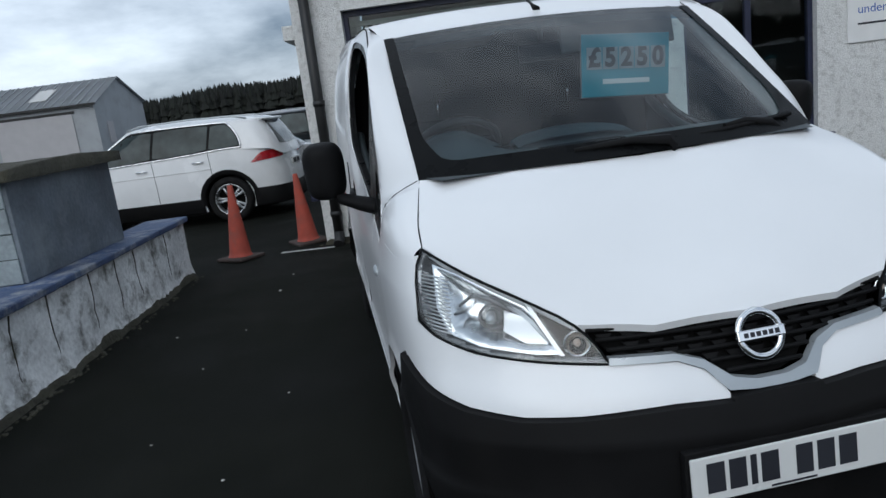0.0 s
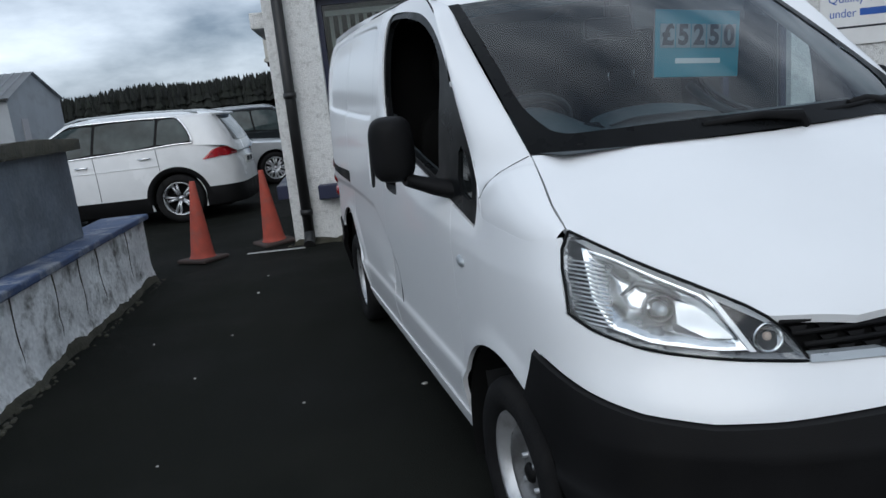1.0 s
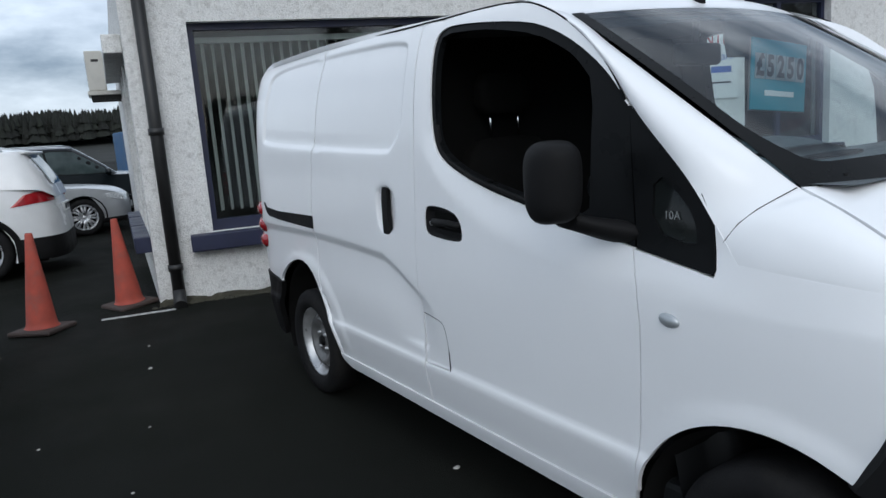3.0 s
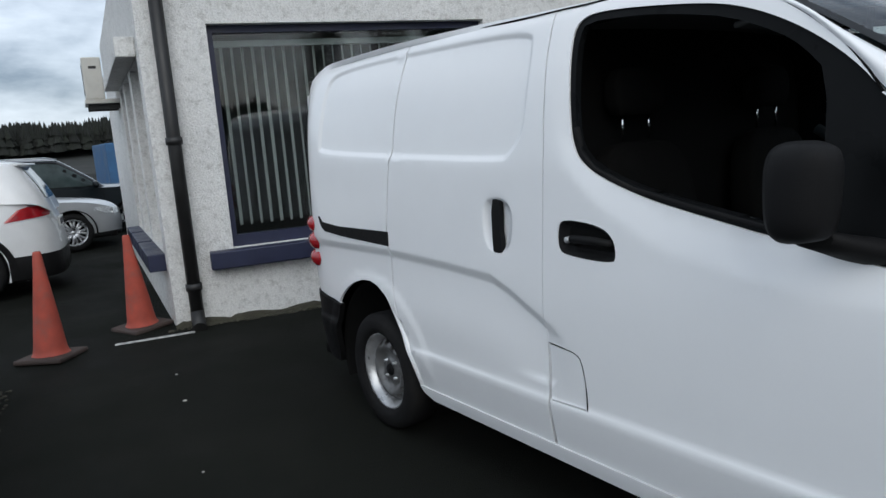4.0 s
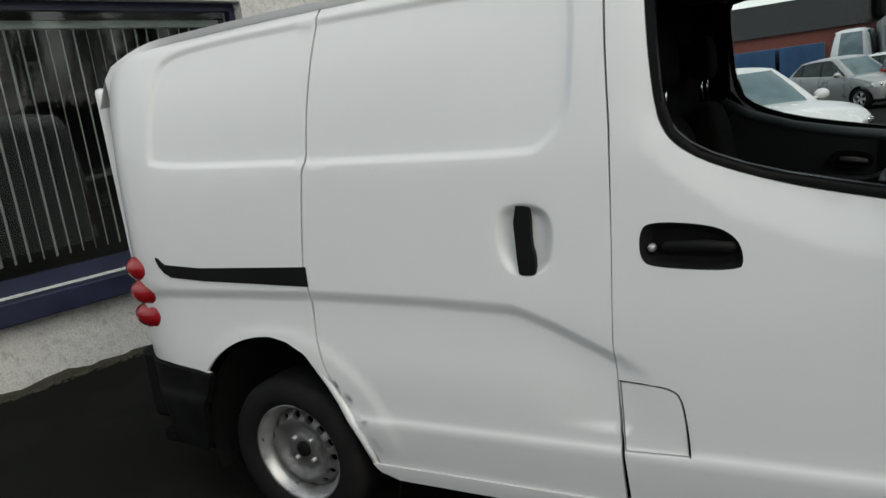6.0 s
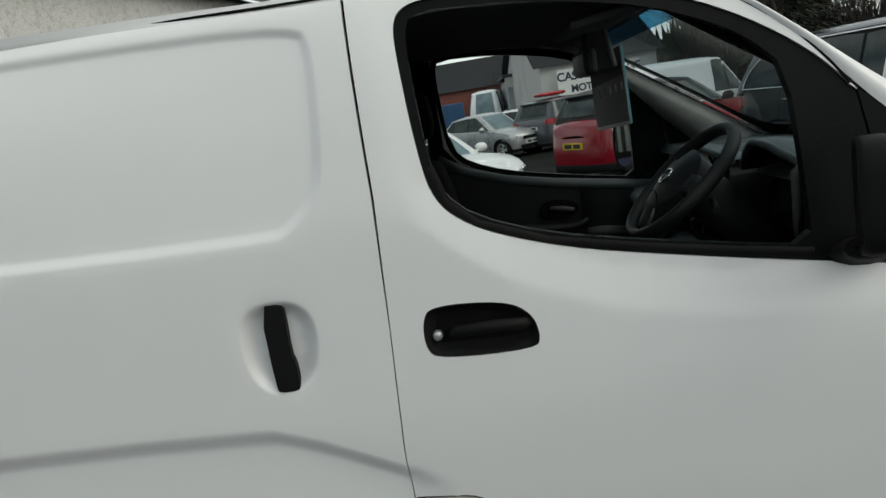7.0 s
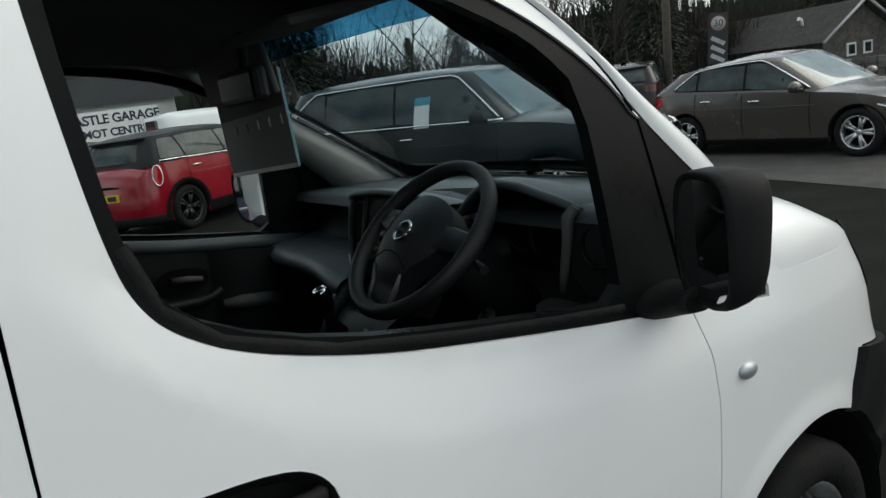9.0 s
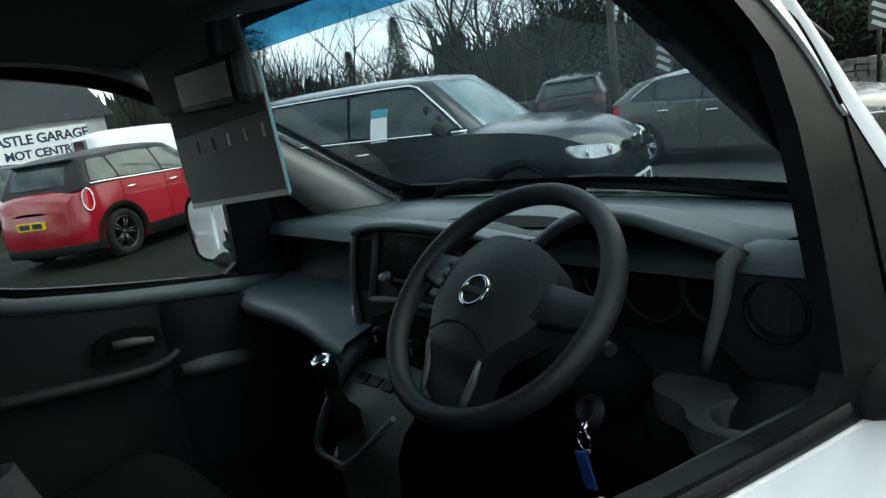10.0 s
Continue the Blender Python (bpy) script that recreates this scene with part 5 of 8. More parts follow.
grid_surface(lid, lambda u, v: Vector((-2.08 + 2.16 * u, -1.60 + 1.68 * v, 0.735 + 0.03 * math.sin(v * 3.1) + 0.014 * noise.noise(Vector((u * 14, v * 11, 1))))), 40, 32)
r = bmesh.ops.extrude_edge_only(lid, edges=[e for e in lid.edges if len(e.link_faces) == 1])
for v in [g for g in r["geom"] if isinstance(g, bmesh.types.BMVert)]:
    v.co.z = 0.662
part("lid", lid, M_moss, tk, "mossy felted lid")

# ---- traffic cones ----
def cone(at, label, tilt=(0, 0)):
    c = thing("traffic_cone", label, "traffic cone", Matrix.Translation(at) @ pose(0, 0, 0, tilt[0], tilt[1], random.uniform(0, 90)), "cones by the corner")
    b = bmesh.new()
    lathe(b, [(0.135, 0.040), (0.124, 0.05), (0.114, 0.09), (0.081, 0.37), (0.044, 0.66), (0.029, 0.80), (0.024, 0.815), (0.014, 0.812), (0.012, 0.70)], None, 24)
    part("body", b, M_cone, c, "faded orange plastic")
    part("base", new_box(-0.185, 0.185, -0.185, 0.185, 0.0, 0.038, 0.014), M_conebase, c, "dirty square base")
cone((-2.0, 5.70, 0.0), "faded pinkish orange traffic cone on the tarmac", (0, 2))
cone((-1.26, 6.10, 0.0), "orange traffic cone beside the wall corner", (1, -3))
M_linewhite = mat("worn_white_line", (0.42, 0.42, 0.41), 0.8, vary=0.3, scale=20.0, dirt=(0.06, 0.06, 0.06), dscale=16.0, damount=0.9)
solo("painted_line", new_box(-1.55, -0.95, 5.60, 5.655, 0.001, 0.005, 0, Matrix.Translation((-1.3, 5.7, 0)) @ pose(0, 0, 0, 0, 0, -13) @ Matrix.Translation((1.3, -5.7, 0))), M_linewhite, "short worn white line on the tarmac", "road marking", kind="structure")
M_stone = mat("pale_stone", (0.5, 0.49, 0.46), 0.8, vary=0.2)
def pebble(x, y, r):
    b = bmesh.new()
    bmesh.ops.create_icosphere(b, subdivisions=2, radius=r, matrix=Matrix.Translation((x, y, r * 0.4)) @ Matrix.Diagonal((1.2, 0.8, 0.5, 1)))
    for v in b.verts:
        v.co += Vector((noise.noise(v.co * 60), noise.noise(v.co * 60 + Vector((9, 0, 0))), 0)) * r * 0.3
    solo("pebble", b, M_stone, "small pale stone lying on the tarmac", "stone", "loose stones", smooth=True)
for x, y, r in ((-0.75, 1.47, 0.014), (-1.5, 3.93, 0.012), (-1.35, 1.55, 0.008), (-1.9, 2.2, 0.007), (-1.6, 0.7, 0.008), (-2.2, 3.0, 0.008), (-1.15, 0.2, 0.007), (-1.7, 2.9, 0.006), (-2.0, 1.2, 0.006), (-1.4, 4.5, 0.008)):
    pebble(x, y, r)
dirt_strip = bmesh.new()
for i in range(90):
    t = i / 90
    p = BLD @ Vector((0.02 + 4.0 * t, -0.03 - 0.05 * random.random(), 0.0))
    bmesh.ops.create_icosphere(dirt_strip, subdivisions=1, radius=random.uniform(0.010, 0.028), matrix=Matrix.Translation(p) @ Matrix.Diagonal((1.3, 1.0, 0.8, 1)))
for i in range(160):
    p = LW @ Vector((0.05 + 0.07 * random.random(), -6.5 * random.random(), 0.0))
    bmesh.ops.create_icosphere(dirt_strip, subdivisions=1, radius=random.uniform(0.008, 0.022), matrix=Matrix.Translation(p) @ Matrix.Diagonal((1.0, 1.4, 0.8, 1)))
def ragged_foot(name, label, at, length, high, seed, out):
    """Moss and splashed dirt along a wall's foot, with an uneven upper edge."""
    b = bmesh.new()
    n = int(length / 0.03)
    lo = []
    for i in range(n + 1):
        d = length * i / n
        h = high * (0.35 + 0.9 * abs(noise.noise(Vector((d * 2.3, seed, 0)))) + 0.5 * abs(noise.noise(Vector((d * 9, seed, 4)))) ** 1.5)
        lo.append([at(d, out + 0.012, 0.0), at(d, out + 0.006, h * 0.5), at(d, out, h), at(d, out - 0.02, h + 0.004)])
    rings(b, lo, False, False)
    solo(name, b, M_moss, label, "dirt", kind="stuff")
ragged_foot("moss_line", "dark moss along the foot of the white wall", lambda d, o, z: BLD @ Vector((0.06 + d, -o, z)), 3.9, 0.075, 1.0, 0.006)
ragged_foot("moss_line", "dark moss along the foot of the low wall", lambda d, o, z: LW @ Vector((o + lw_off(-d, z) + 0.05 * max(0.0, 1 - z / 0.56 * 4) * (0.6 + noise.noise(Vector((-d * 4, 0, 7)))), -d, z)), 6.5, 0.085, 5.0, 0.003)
solo("wall_foot_dirt", dirt_strip, M_moss, "mossy dirt gathered along the wall foot", "dirt", kind="stuff")

# ---- the cab ----
M_dashsilver = mat("dull_silver_plastic", (0.11, 0.117, 0.12), 0.4, metal=0.3, vary=0.1)
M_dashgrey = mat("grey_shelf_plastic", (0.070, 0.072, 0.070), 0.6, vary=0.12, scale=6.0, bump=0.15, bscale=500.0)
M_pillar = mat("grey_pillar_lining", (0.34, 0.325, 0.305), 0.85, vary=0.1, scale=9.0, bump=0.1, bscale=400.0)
M_headlining = mat("roof_lining", (0.10, 0.10, 0.10), 0.95, vary=0.1, scale=8.0)
M_screenoff = mat("dark_display", (0.022, 0.025, 0.028), 0.12, vary=0.1, rvary=0.03)
def dash_prof(x):
    """Height of the dash top and how far it reaches back; it rises into the vent pod by the driver's door."""
    pod = smooth01((-x - 0.61) / 0.05)
    return 1.243 + 0.036 * pod, 0.455 + 0.065 * pod
STATIONS = [-0.79 + 1.58 * i / 60 for i in range(61)]
db = bmesh.new()
loops = []
for x in STATIONS:
    zt, yb = dash_prof(x)
    loops.append([Vector((x * min(1.0, 0.80 + 0.55 * max(0.0, y + 0.06)), y, z)) for y, z in ((-0.06, 1.222), (0.08, 1.230), (0.20, 1.238), (0.30, 1.2405), (0.31, 1.236), (0.32, 1.2405), (yb - 0.07, zt - 0.003), (yb - 0.025, zt), (yb - 0.006, zt - 0.010), (yb, zt - 0.030))])
rings(db, loops, False, False)
part("dash_top", db, M_dashtop, van, "grey dashboard top, tone lifted for daylight")
db = bmesh.new()
loops = []
for x in STATIONS:
    zt, yb = dash_prof(x)
    dip = math.exp(-((x + 0.44) / 0.19) ** 6)
    tray = smooth01((x - 0.22) / 0.05)
    loops.append([Vector((x, y, z)) for y, z in ((yb - 0.002, zt - 0.031), (yb - 0.03 - 0.12 * dip - 0.05 * tray, zt - 0.055), (yb - 0.03 - 0.12 * dip - 0.05 * tray, 1.115), (yb - 0.02 - 0.06 * dip - 0.02 * tray, 1.085), (yb + 0.03, 1.04), (yb + 0.05, 0.97), (yb + 0.03, 0.88), (yb - 0.06, 0.78), (yb - 0.2, 0.55), (yb - 0.25, 0.30))])
rings(db, loops, False, False)
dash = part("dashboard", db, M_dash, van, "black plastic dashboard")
# flat near-black patch paints the shaded hollow of the tray
part("tray_shade", panel(rounded([(0.165, 0.325), (0.05, 0.262), (-0.13, 0.250), (-0.21, 0.300), (-0.19, 0.345), (0.07, 0.372)], 2), lambda x, y: Vector((x, y, 1.2455)), (), 0.05, 0.004, (0, 0, -1)), M_well, dash, "open tray in the dash top, its shade laid on as a flat patch")
def dash_hood(name, x0, x1, rim, back, label, thick):
    """A raised hood with a rounded lip, falling forward into the dash top."""
    hb_ = bmesh.new()
    def f(u, v):
        x = x0 + (x1 - x0) * u
        y1, z1 = rim(u)
        y = y1 + (back - y1) * v
        return Vector((x, y, z1 + (1.236 - z1) * smooth01(v) ** 1.15))
    grid_surface(hb_, f, 36, 12)
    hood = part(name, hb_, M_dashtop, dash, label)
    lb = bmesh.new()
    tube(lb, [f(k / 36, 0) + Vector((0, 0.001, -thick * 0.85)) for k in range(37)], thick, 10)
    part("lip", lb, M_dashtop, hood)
    # near-black sheet below the hood puts the shade there into colour
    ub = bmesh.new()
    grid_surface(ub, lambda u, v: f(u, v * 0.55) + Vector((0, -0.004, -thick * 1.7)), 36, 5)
    part("underside_shade", ub, M_well, hood)
    return hood
HOOD = [(0.0, 1.250), (0.10, 1.272), (0.28, 1.312), (0.45, 1.333), (0.60, 1.330), (0.78, 1.310), (0.92, 1.290), (1.0, 1.272)]
dash_hood("instrument_hood", -0.275, -0.672, lambda u: (0.505 + 0.035 * math.sin(math.pi * u), curve(HOOD, u)), 0.21, "grey hood over the instruments, tone lifted for daylight", 0.010)
dash_hood("stack_hood", 0.228, -0.245, lambda u: (0.520 + 0.035 * math.sin(math.pi * u) ** 0.5, 1.262 + 0.038 * math.sin(math.pi * u) ** 0.55), 0.36, "grey hood over the centre stack, tone lifted for daylight", 0.009)
# passenger-side shelf with a rolled edge and a horn at the door
sh = bmesh.new()
loops = []
for k in range(25):
    u = k / 24
    x = 0.79 - 0.62 * u
    horn = math.exp(-((u - 0.02) / 0.07) ** 2)
    fall = smooth01((u - 0.72) / 0.28)
    dy = 0.030 * smooth01((u - 0.45) / 0.5) - 0.02 * horn
    loops.append([Vector((x, y + dy * q, z + 0.014 * horn * q - 0.028 * fall * q)) for y, z, q in ((0.40, 1.088, 0), (0.50, 1.082, 0.4), (0.575, 1.078, 1), (0.606, 1.070, 1), (0.622, 1.052, 1), (0.618, 1.032, 1), (0.590, 1.016, 0.8), (0.50, 1.005, 0.4), (0.44, 0.99, 0))])
rings(sh, loops, False, False)
part("shelf", sh, M_dashtop, dash, "rounded grey shelf before the passenger seat, tone lifted for daylight")
# centre stack
def stack_y(z):
    return 0.522 + 0.16 * max(0.0, 1.275 - z)
STACK = rounded([(0.210, 1.268), (0.238, 1.20), (0.236, 1.10), (0.205, 1.01), (0.17, 0.965), (-0.17, 0.965), (-0.215, 1.01), (-0.246, 1.10), (-0.248, 1.20), (-0.222, 1.268)], 1)
part("radio_console", panel(STACK, lambda x, z: Vector((x, stack_y(z), z)), (), 0.05, 0.12, (0, -1, 0), (), True), M_dash, dash, "black centre stack")
def on_stack(poly, out, material, name, label="", rim=0.012, owner=None):
    return part(name, panel(poly, lambda x, z: Vector((x, stack_y(z) + out, z)), (), 0.05, rim, (0, -1, 0), (), area2(poly) > 0), material, owner or dash, label)
radio = on_stack(rounded([(0.112, 1.262), (-0.112, 1.262), (-0.118, 1.150), (0.118, 1.150)], 1), 0.006, M_trim, "radio", "black radio")
on_stack([(0.045, 1.252), (-0.085, 1.252), (-0.085, 1.190), (0.045, 1.190)], 0.008, M_screenoff, "radio_screen", "", 0.003, radio)
on_stack([(0.072, 1.176), (-0.03, 1.174), (-0.03, 1.168), (0.072, 1.170)], 0.010, M_dashsilver, "radio_slot", "", 0.004, radio)
on_stack([(-0.130, 1.255), (-0.215, 1.250), (-0.225, 1.165), (-0.132, 1.160)], 0.004, M_well, "side_vent", "", 0.004)
on_stack([(0.200, 1.245), (0.150, 1.252), (0.158, 1.140), (0.215, 1.135)], 0.003, M_well, "side_vent", "", 0.003)
on_stack(rounded([(0.175, 1.105), (-0.165, 1.105), (-0.150, 0.995), (0.150, 0.995)], 1), 0.004, M_well, "climate_panel", "black climate panel", 0.004)
for pts in ([(0.130, 1.270), (0.138, 1.215), (0.152, 1.150), (0.162, 1.118)], [(0.212, 1.262), (0.226, 1.205), (0.228, 1.145), (0.220, 1.088), (0.196, 1.030)], [(-0.130, 1.270), (-0.140, 1.20), (-0.160, 1.118)], [(0.165, 1.122), (0.08, 1.128), (-0.08, 1.128), (-0.16, 1.122)]):
    st = bmesh.new()
    tube(st, [Vector((x, stack_y(z) + 0.006, z)) for x, z in pts], 0.0075, 8)
    part("stack_strip", st, M_dashgrey, dash, "dull grey strip")
# short silver piece paints a glint on the dull grey strip
cp = bmesh.new()
tube(cp, [Vector((x, stack_y(z) + 0.010, z)) for x, z in ((0.226, 1.100), (0.224, 1.082), (0.216, 1.066))], 0.006, 8)
part("strip_highlight", cp, M_silver, dash, "painted highlight on the strip end")
for kx, kz, r, m in ((0.095, 1.178, 0.010, M_silver), (-0.098, 1.178, 0.010, M_silver), (0.125, 1.052, 0.018, M_trim), (0.0, 1.046, 0.018, M_trim), (-0.115, 1.050, 0.018, M_trim)):
    kb = bmesh.new()
    ax = Matrix.Translation((kx, stack_y(kz) + 0.005, kz)) @ pose(0, 0, 0, -90, 0, 0)
    lathe(kb, [(0.0, 0.020), (r * 0.8, 0.020), (r, 0.014), (r * 1.15, 0.0)], ax, 18)
    k = part("knob", kb, m, dash)
    if m is M_trim:
        part("pointer", new_box(-0.0025, 0.0025, 0.0, r * 0.85, 0.0202, 0.0222, 0, ax), M_silver, k)
# lower console, switches and gear lever
cb = bmesh.new()
loops = []
for y, z, w in ((0.545, 1.000, 0.135), (0.590, 0.992, 0.135), (0.640, 0.968, 0.130), (0.680, 0.930, 0.122), (0.700, 0.885, 0.115), (0.705, 0.80, 0.11), (0.70, 0.55, 0.11)):
    loops.append([Vector((0.055 + w * k, y + 0.012 * (1 - abs(k)), z - 0.012 * abs(k) ** 3)) for k in (-1, -0.9, -0.6, 0, 0.6, 0.9, 1)])
rings(cb, loops, False, False)
console = part("console", cb, M_dashgrey, dash, "grey centre console")
for k in range(3):
    part("console_switch", new_box(0.100 - 0.046 * k, 0.138 - 0.046 * k, -0.013, 0.013, 0.0, 0.006, 0.003, Matrix.Translation((0, 0.633, 0.975)) @ pose(0, 0, 0, -28, 0, 0)), M_trim, console)
cs = bmesh.new()
tube(cs, [(0.188, 0.560, 1.020), (0.195, 0.612, 1.008), (0.190, 0.660, 0.975), (0.178, 0.692, 0.930)], [0.016, 0.022, 0.022, 0.014], 10)
part("console_shoulder", cs, M_dashtop, console)
fr = bmesh.new()
tube(fr, [(0.125, 0.718, 0.965), (0.168, 0.722, 0.905), (0.205, 0.725, 0.848), (0.207, 0.726, 0.828), (0.190, 0.727, 0.817), (0.10, 0.728, 0.820), (0.04, 0.727, 0.862), (-0.03, 0.724, 0.918), (-0.095, 0.716, 0.975)], [0.007, 0.010, 0.010, 0.009, 0.008, 0.008, 0.007, 0.007, 0.006], 10)
part("gaiter_frame", fr, M_dashsilver, console, "silver frame round the gear gaiter")
gl = bmesh.new()
tube(gl, [(0.085, 0.700, 0.90), (0.098, 0.712, 0.95), (0.106, 0.720, 0.995)], [0.045, 0.020, 0.012], 12)
lever = part("gear_lever", gl, M_cloth, van, "gear lever in a black gaiter")
gk = bmesh.new()
lathe(gk, [(0.0, -0.034), (0.016, -0.034), (0.022, -0.016), (0.027, 0.006), (0.026, 0.020), (0.018, 0.030), (0.0, 0.033)], Matrix.Translation((0.108, 0.722, 1.028)) @ pose(0, 0, 0, -16, 0, 0), 20)
knob = part("gear_knob", gk, M_trim, lever, "black gear knob")
gc = bmesh.new()
lathe(gc, [(0.013, 0.0305), (0.016, 0.0335), (0.021, 0.0300), (0.023, 0.0255)], Matrix.Translation((0.108, 0.722, 1.028)) @ pose(0, 0, 0, -16, 0, 0), 20)
part("knob_ring", gc, M_chrome, knob, "chrome ring")
# instruments, vent, cup holder
ip = bmesh.new()
box(ip, -0.640, -0.290, 0.36, 0.385, 1.08, 1.270, 0.01)
pod = part("instrument_panel", ip, M_well, dash, "black instrument panel")
for gx, r in ((-0.55, 0.045), (-0.44, 0.056), (-0.34, 0.035)):
    gg = bmesh.new()
    lathe(gg, [(r, 0.0), (r + 0.003, 0.008), (r + 0.007, 0.0)], Matrix.Translation((gx, 0.386, 1.165)) @ pose(0, 0, 0, -90, 0, 0), 24)
    part("gauge_ring", gg, M_dash, pod)
part("vent_panel", panel(rounded([(-0.640, 1.262), (-0.785, 1.262), (-0.785, 1.095), (-0.615, 1.095)], 1), lambda x, z: Vector((x, 0.516 - 0.10 * (1.26 - z), z)), (), 0.05, 0.05, (0, -1, 0), (), True), M_dash, dash)
vr = bmesh.new()
VT = Matrix.Translation((-0.708, 0.514, 1.200)) @ pose(0, 0, 0, -84, 0, 0)
lathe(vr, [(0.0, -0.016), (0.034, -0.016), (0.036, 0.000), (0.039, 0.004), (0.042, 0.004), (0.044, 0.0)], VT, 28)
vent = part("air_vent", vr, M_trim, dash, "round black air vent")
for k in (-0.013, 0.013):
    part("vent_vane", new_box(k - 0.003, k + 0.003, -0.030 + abs(k) * 0.4, 0.030 - abs(k) * 0.4, -0.012, -0.002, 0, VT), M_dash, vent)
rbm = bmesh.new()
tube(rbm, [(-0.668, 0.520, 1.280), (-0.655, 0.530, 1.262), (-0.640, 0.526, 1.20), (-0.616, 0.520, 1.135), (-0.604, 0.516, 1.10)], [0.010, 0.013, 0.011, 0.009, 0.007], 10)
part("cowl_rib", rbm, M_dashgrey, dash, "grey rib beside the instruments")
CUP = (-0.672, 0.540)
SHELF2 = rounded([(-0.500, 0.440), (-0.500, 0.500), (-0.530, 0.530), (-0.585, 0.545), (-0.615, 0.590), (-0.672, 0.606), (-0.735, 0.590), (-0.785, 0.550), (-0.785, 0.440)], 2, (0, 8))
def shelf_pt(x, y):
    return Vector((x, y, 1.056 - 0.10 * (x + 0.67) * 0.25 - 0.016 * smooth01((-x - 0.50) / -0.06)))
cup_shelf = part("cup_shelf", panel(SHELF2, shelf_pt, [circle2(CUP[0], CUP[1], 0.046, 28)], 0.03, 0.045, lambda p: Vector((0, 0, -1)), (), area2(SHELF2) < 0), M_dashgrey, dash, "grey shelf beside the wheel")
cr = bmesh.new()
lathe(cr, [(0.0, -0.050), (0.036, -0.050), (0.041, -0.008), (0.044, 0.003), (0.050, 0.005), (0.055, 0.0)], Matrix.Translation((CUP[0], CUP[1], 1.056)), 32)
part("cup_holder", cr, M_dashgrey, cup_shelf, "round cup holder")
kn = bmesh.new()
box(kn, -0.640, -0.480, 0.40, 0.520, 0.93, 1.035, 0.03)
part("knee_panel", kn, M_dash, dash, "", True)
part("door_tag", new_box(-0.028, 0.028, -0.009, 0.009, 0.0, 0.004, 0.002, Matrix.Translation((-0.600, 0.735, 1.000)) @ pose(0, 0, 0, 0, 0, 20)), M_paper, dash, "small white tag")
# steering wheel
SW = Matrix.Translation((-0.424, 0.725, 1.249)) @ pose(0, 0, 0, -41.5, 0, 0) @ pose(0, 0, 0, 0, 0, -7)
sw = bmesh.new()
loops = []
for a in range(0, 360, 6):
    ca, sa = math.cos(radians(a)), math.sin(radians(a))
    grip = 1 + 0.10 * math.exp(-((abs((a + 90) % 360 - 180) - 105) / 22) ** 2)
    loops.append([SW @ Vector(((0.178 + 0.0155 * grip * math.cos(q)) * ca, (0.178 + 0.0155 * grip * math.cos(q)) * sa, 0.018 * grip * math.sin(q))) for q in [k * math.pi / 6 for k in range(12)]])
loops.append(loops[0])
rings(sw, loops, True, False)
bmesh.ops.remove_doubles(sw, verts=sw.verts[:], dist=0.0001)
wheel = part("steering_wheel", sw, M_dash, van, "black three-spoke steering wheel")
PAD = rounded([(-0.090, -0.060), (-0.045, -0.085), (0.045, -0.085), (0.090, -0.060), (0.112, -0.015), (0.100, 0.035), (0.066, 0.075), (0.050, 0.115), (0.046, 0.160), (-0.046, 0.160), (-0.050, 0.115), (-0.066, 0.075), (-0.100, 0.035), (-0.112, -0.015)], 2)
def pad_z(x, y):
    r2 = x * x + (y * 0.85) ** 2
    return 0.040 - 2.4 * min(r2, 0.012) - 0.35 * max(0.0, y - 0.09)
hb = panel(PAD, lambda x, y: SW @ Vector((x, y, pad_z(x, y))), (), 0.016, 0.045, SW.to_3x3() @ Vector((0, 0, -1)))
hub = part("hub_pad", hb, M_dash, wheel, "padded hub")
jn = bmesh.new()
tube(jn, [SW @ Vector((x, y, pad_z(x, y) + 0.0003)) for x, y in ((-0.060, 0.078), (-0.030, 0.062), (0.0, 0.058), (0.030, 0.062), (0.060, 0.078))], 0.0014, 6)
part("pad_joint", jn, M_well, hub)
for a, w in ((-6, 0.034), (186, 0.034)):
    sp = bmesh.new()
    loops = []
    for k in (0.085, 0.11, 0.14, 0.160, 0.178):
        c = Vector((k * math.cos(radians(a)), k * math.sin(radians(a)), 0.014 - 0.14 * (k - 0.085)))
        t = Vector((-math.sin(radians(a)), math.cos(radians(a)), 0))
        ww = w * (1.0 - 3.2 * (k - 0.085) + (0.5 if k > 0.17 else 0.0))
        loops.append([SW @ (c + t * ww * u + Vector((0, 0, h))) for u, h in ((-1, -0.006), (-0.75, 0.006), (0.75, 0.006), (1, -0.006), (0, -0.012))])
    rings(sp, loops, True, True)
    part("spoke", sp, M_dash, wheel)
for sx in (-1, 1):
    sp = bmesh.new()
    tube(sp, [SW @ Vector((sx * x, y, pad_z(x, y) + 0.001)) for x, y in ((0.056, 0.092), (0.049, 0.118), (0.045, 0.142), (0.044, 0.158))], [0.003, 0.0055, 0.0055, 0.003], 8)
    part("spoke_edge", sp, M_dashsilver, wheel, "silver edge of the lower spoke")
bg = bmesh.new()
loops = []
for a in range(0, 361, 20):
    ca, sa = math.cos(radians(a)), math.sin(radians(a))
    loops.append([SW @ Vector(((0.022 + 0.0035 * math.cos(q)) * ca, 0.012 + (0.022 + 0.0035 * math.cos(q)) * sa, 0.0405 + 0.003 * math.sin(q))) for q in [k * math.pi / 3 for k in range(6)]])
rings(bg, loops, True, False)
badge = part("wheel_badge", bg, M_chrome, wheel, "round chrome badge")
part("badge_bar", new_box(-0.027, 0.027, 0.007, 0.017, 0.0385, 0.0425, 0.002, SW), M_dash, badge)
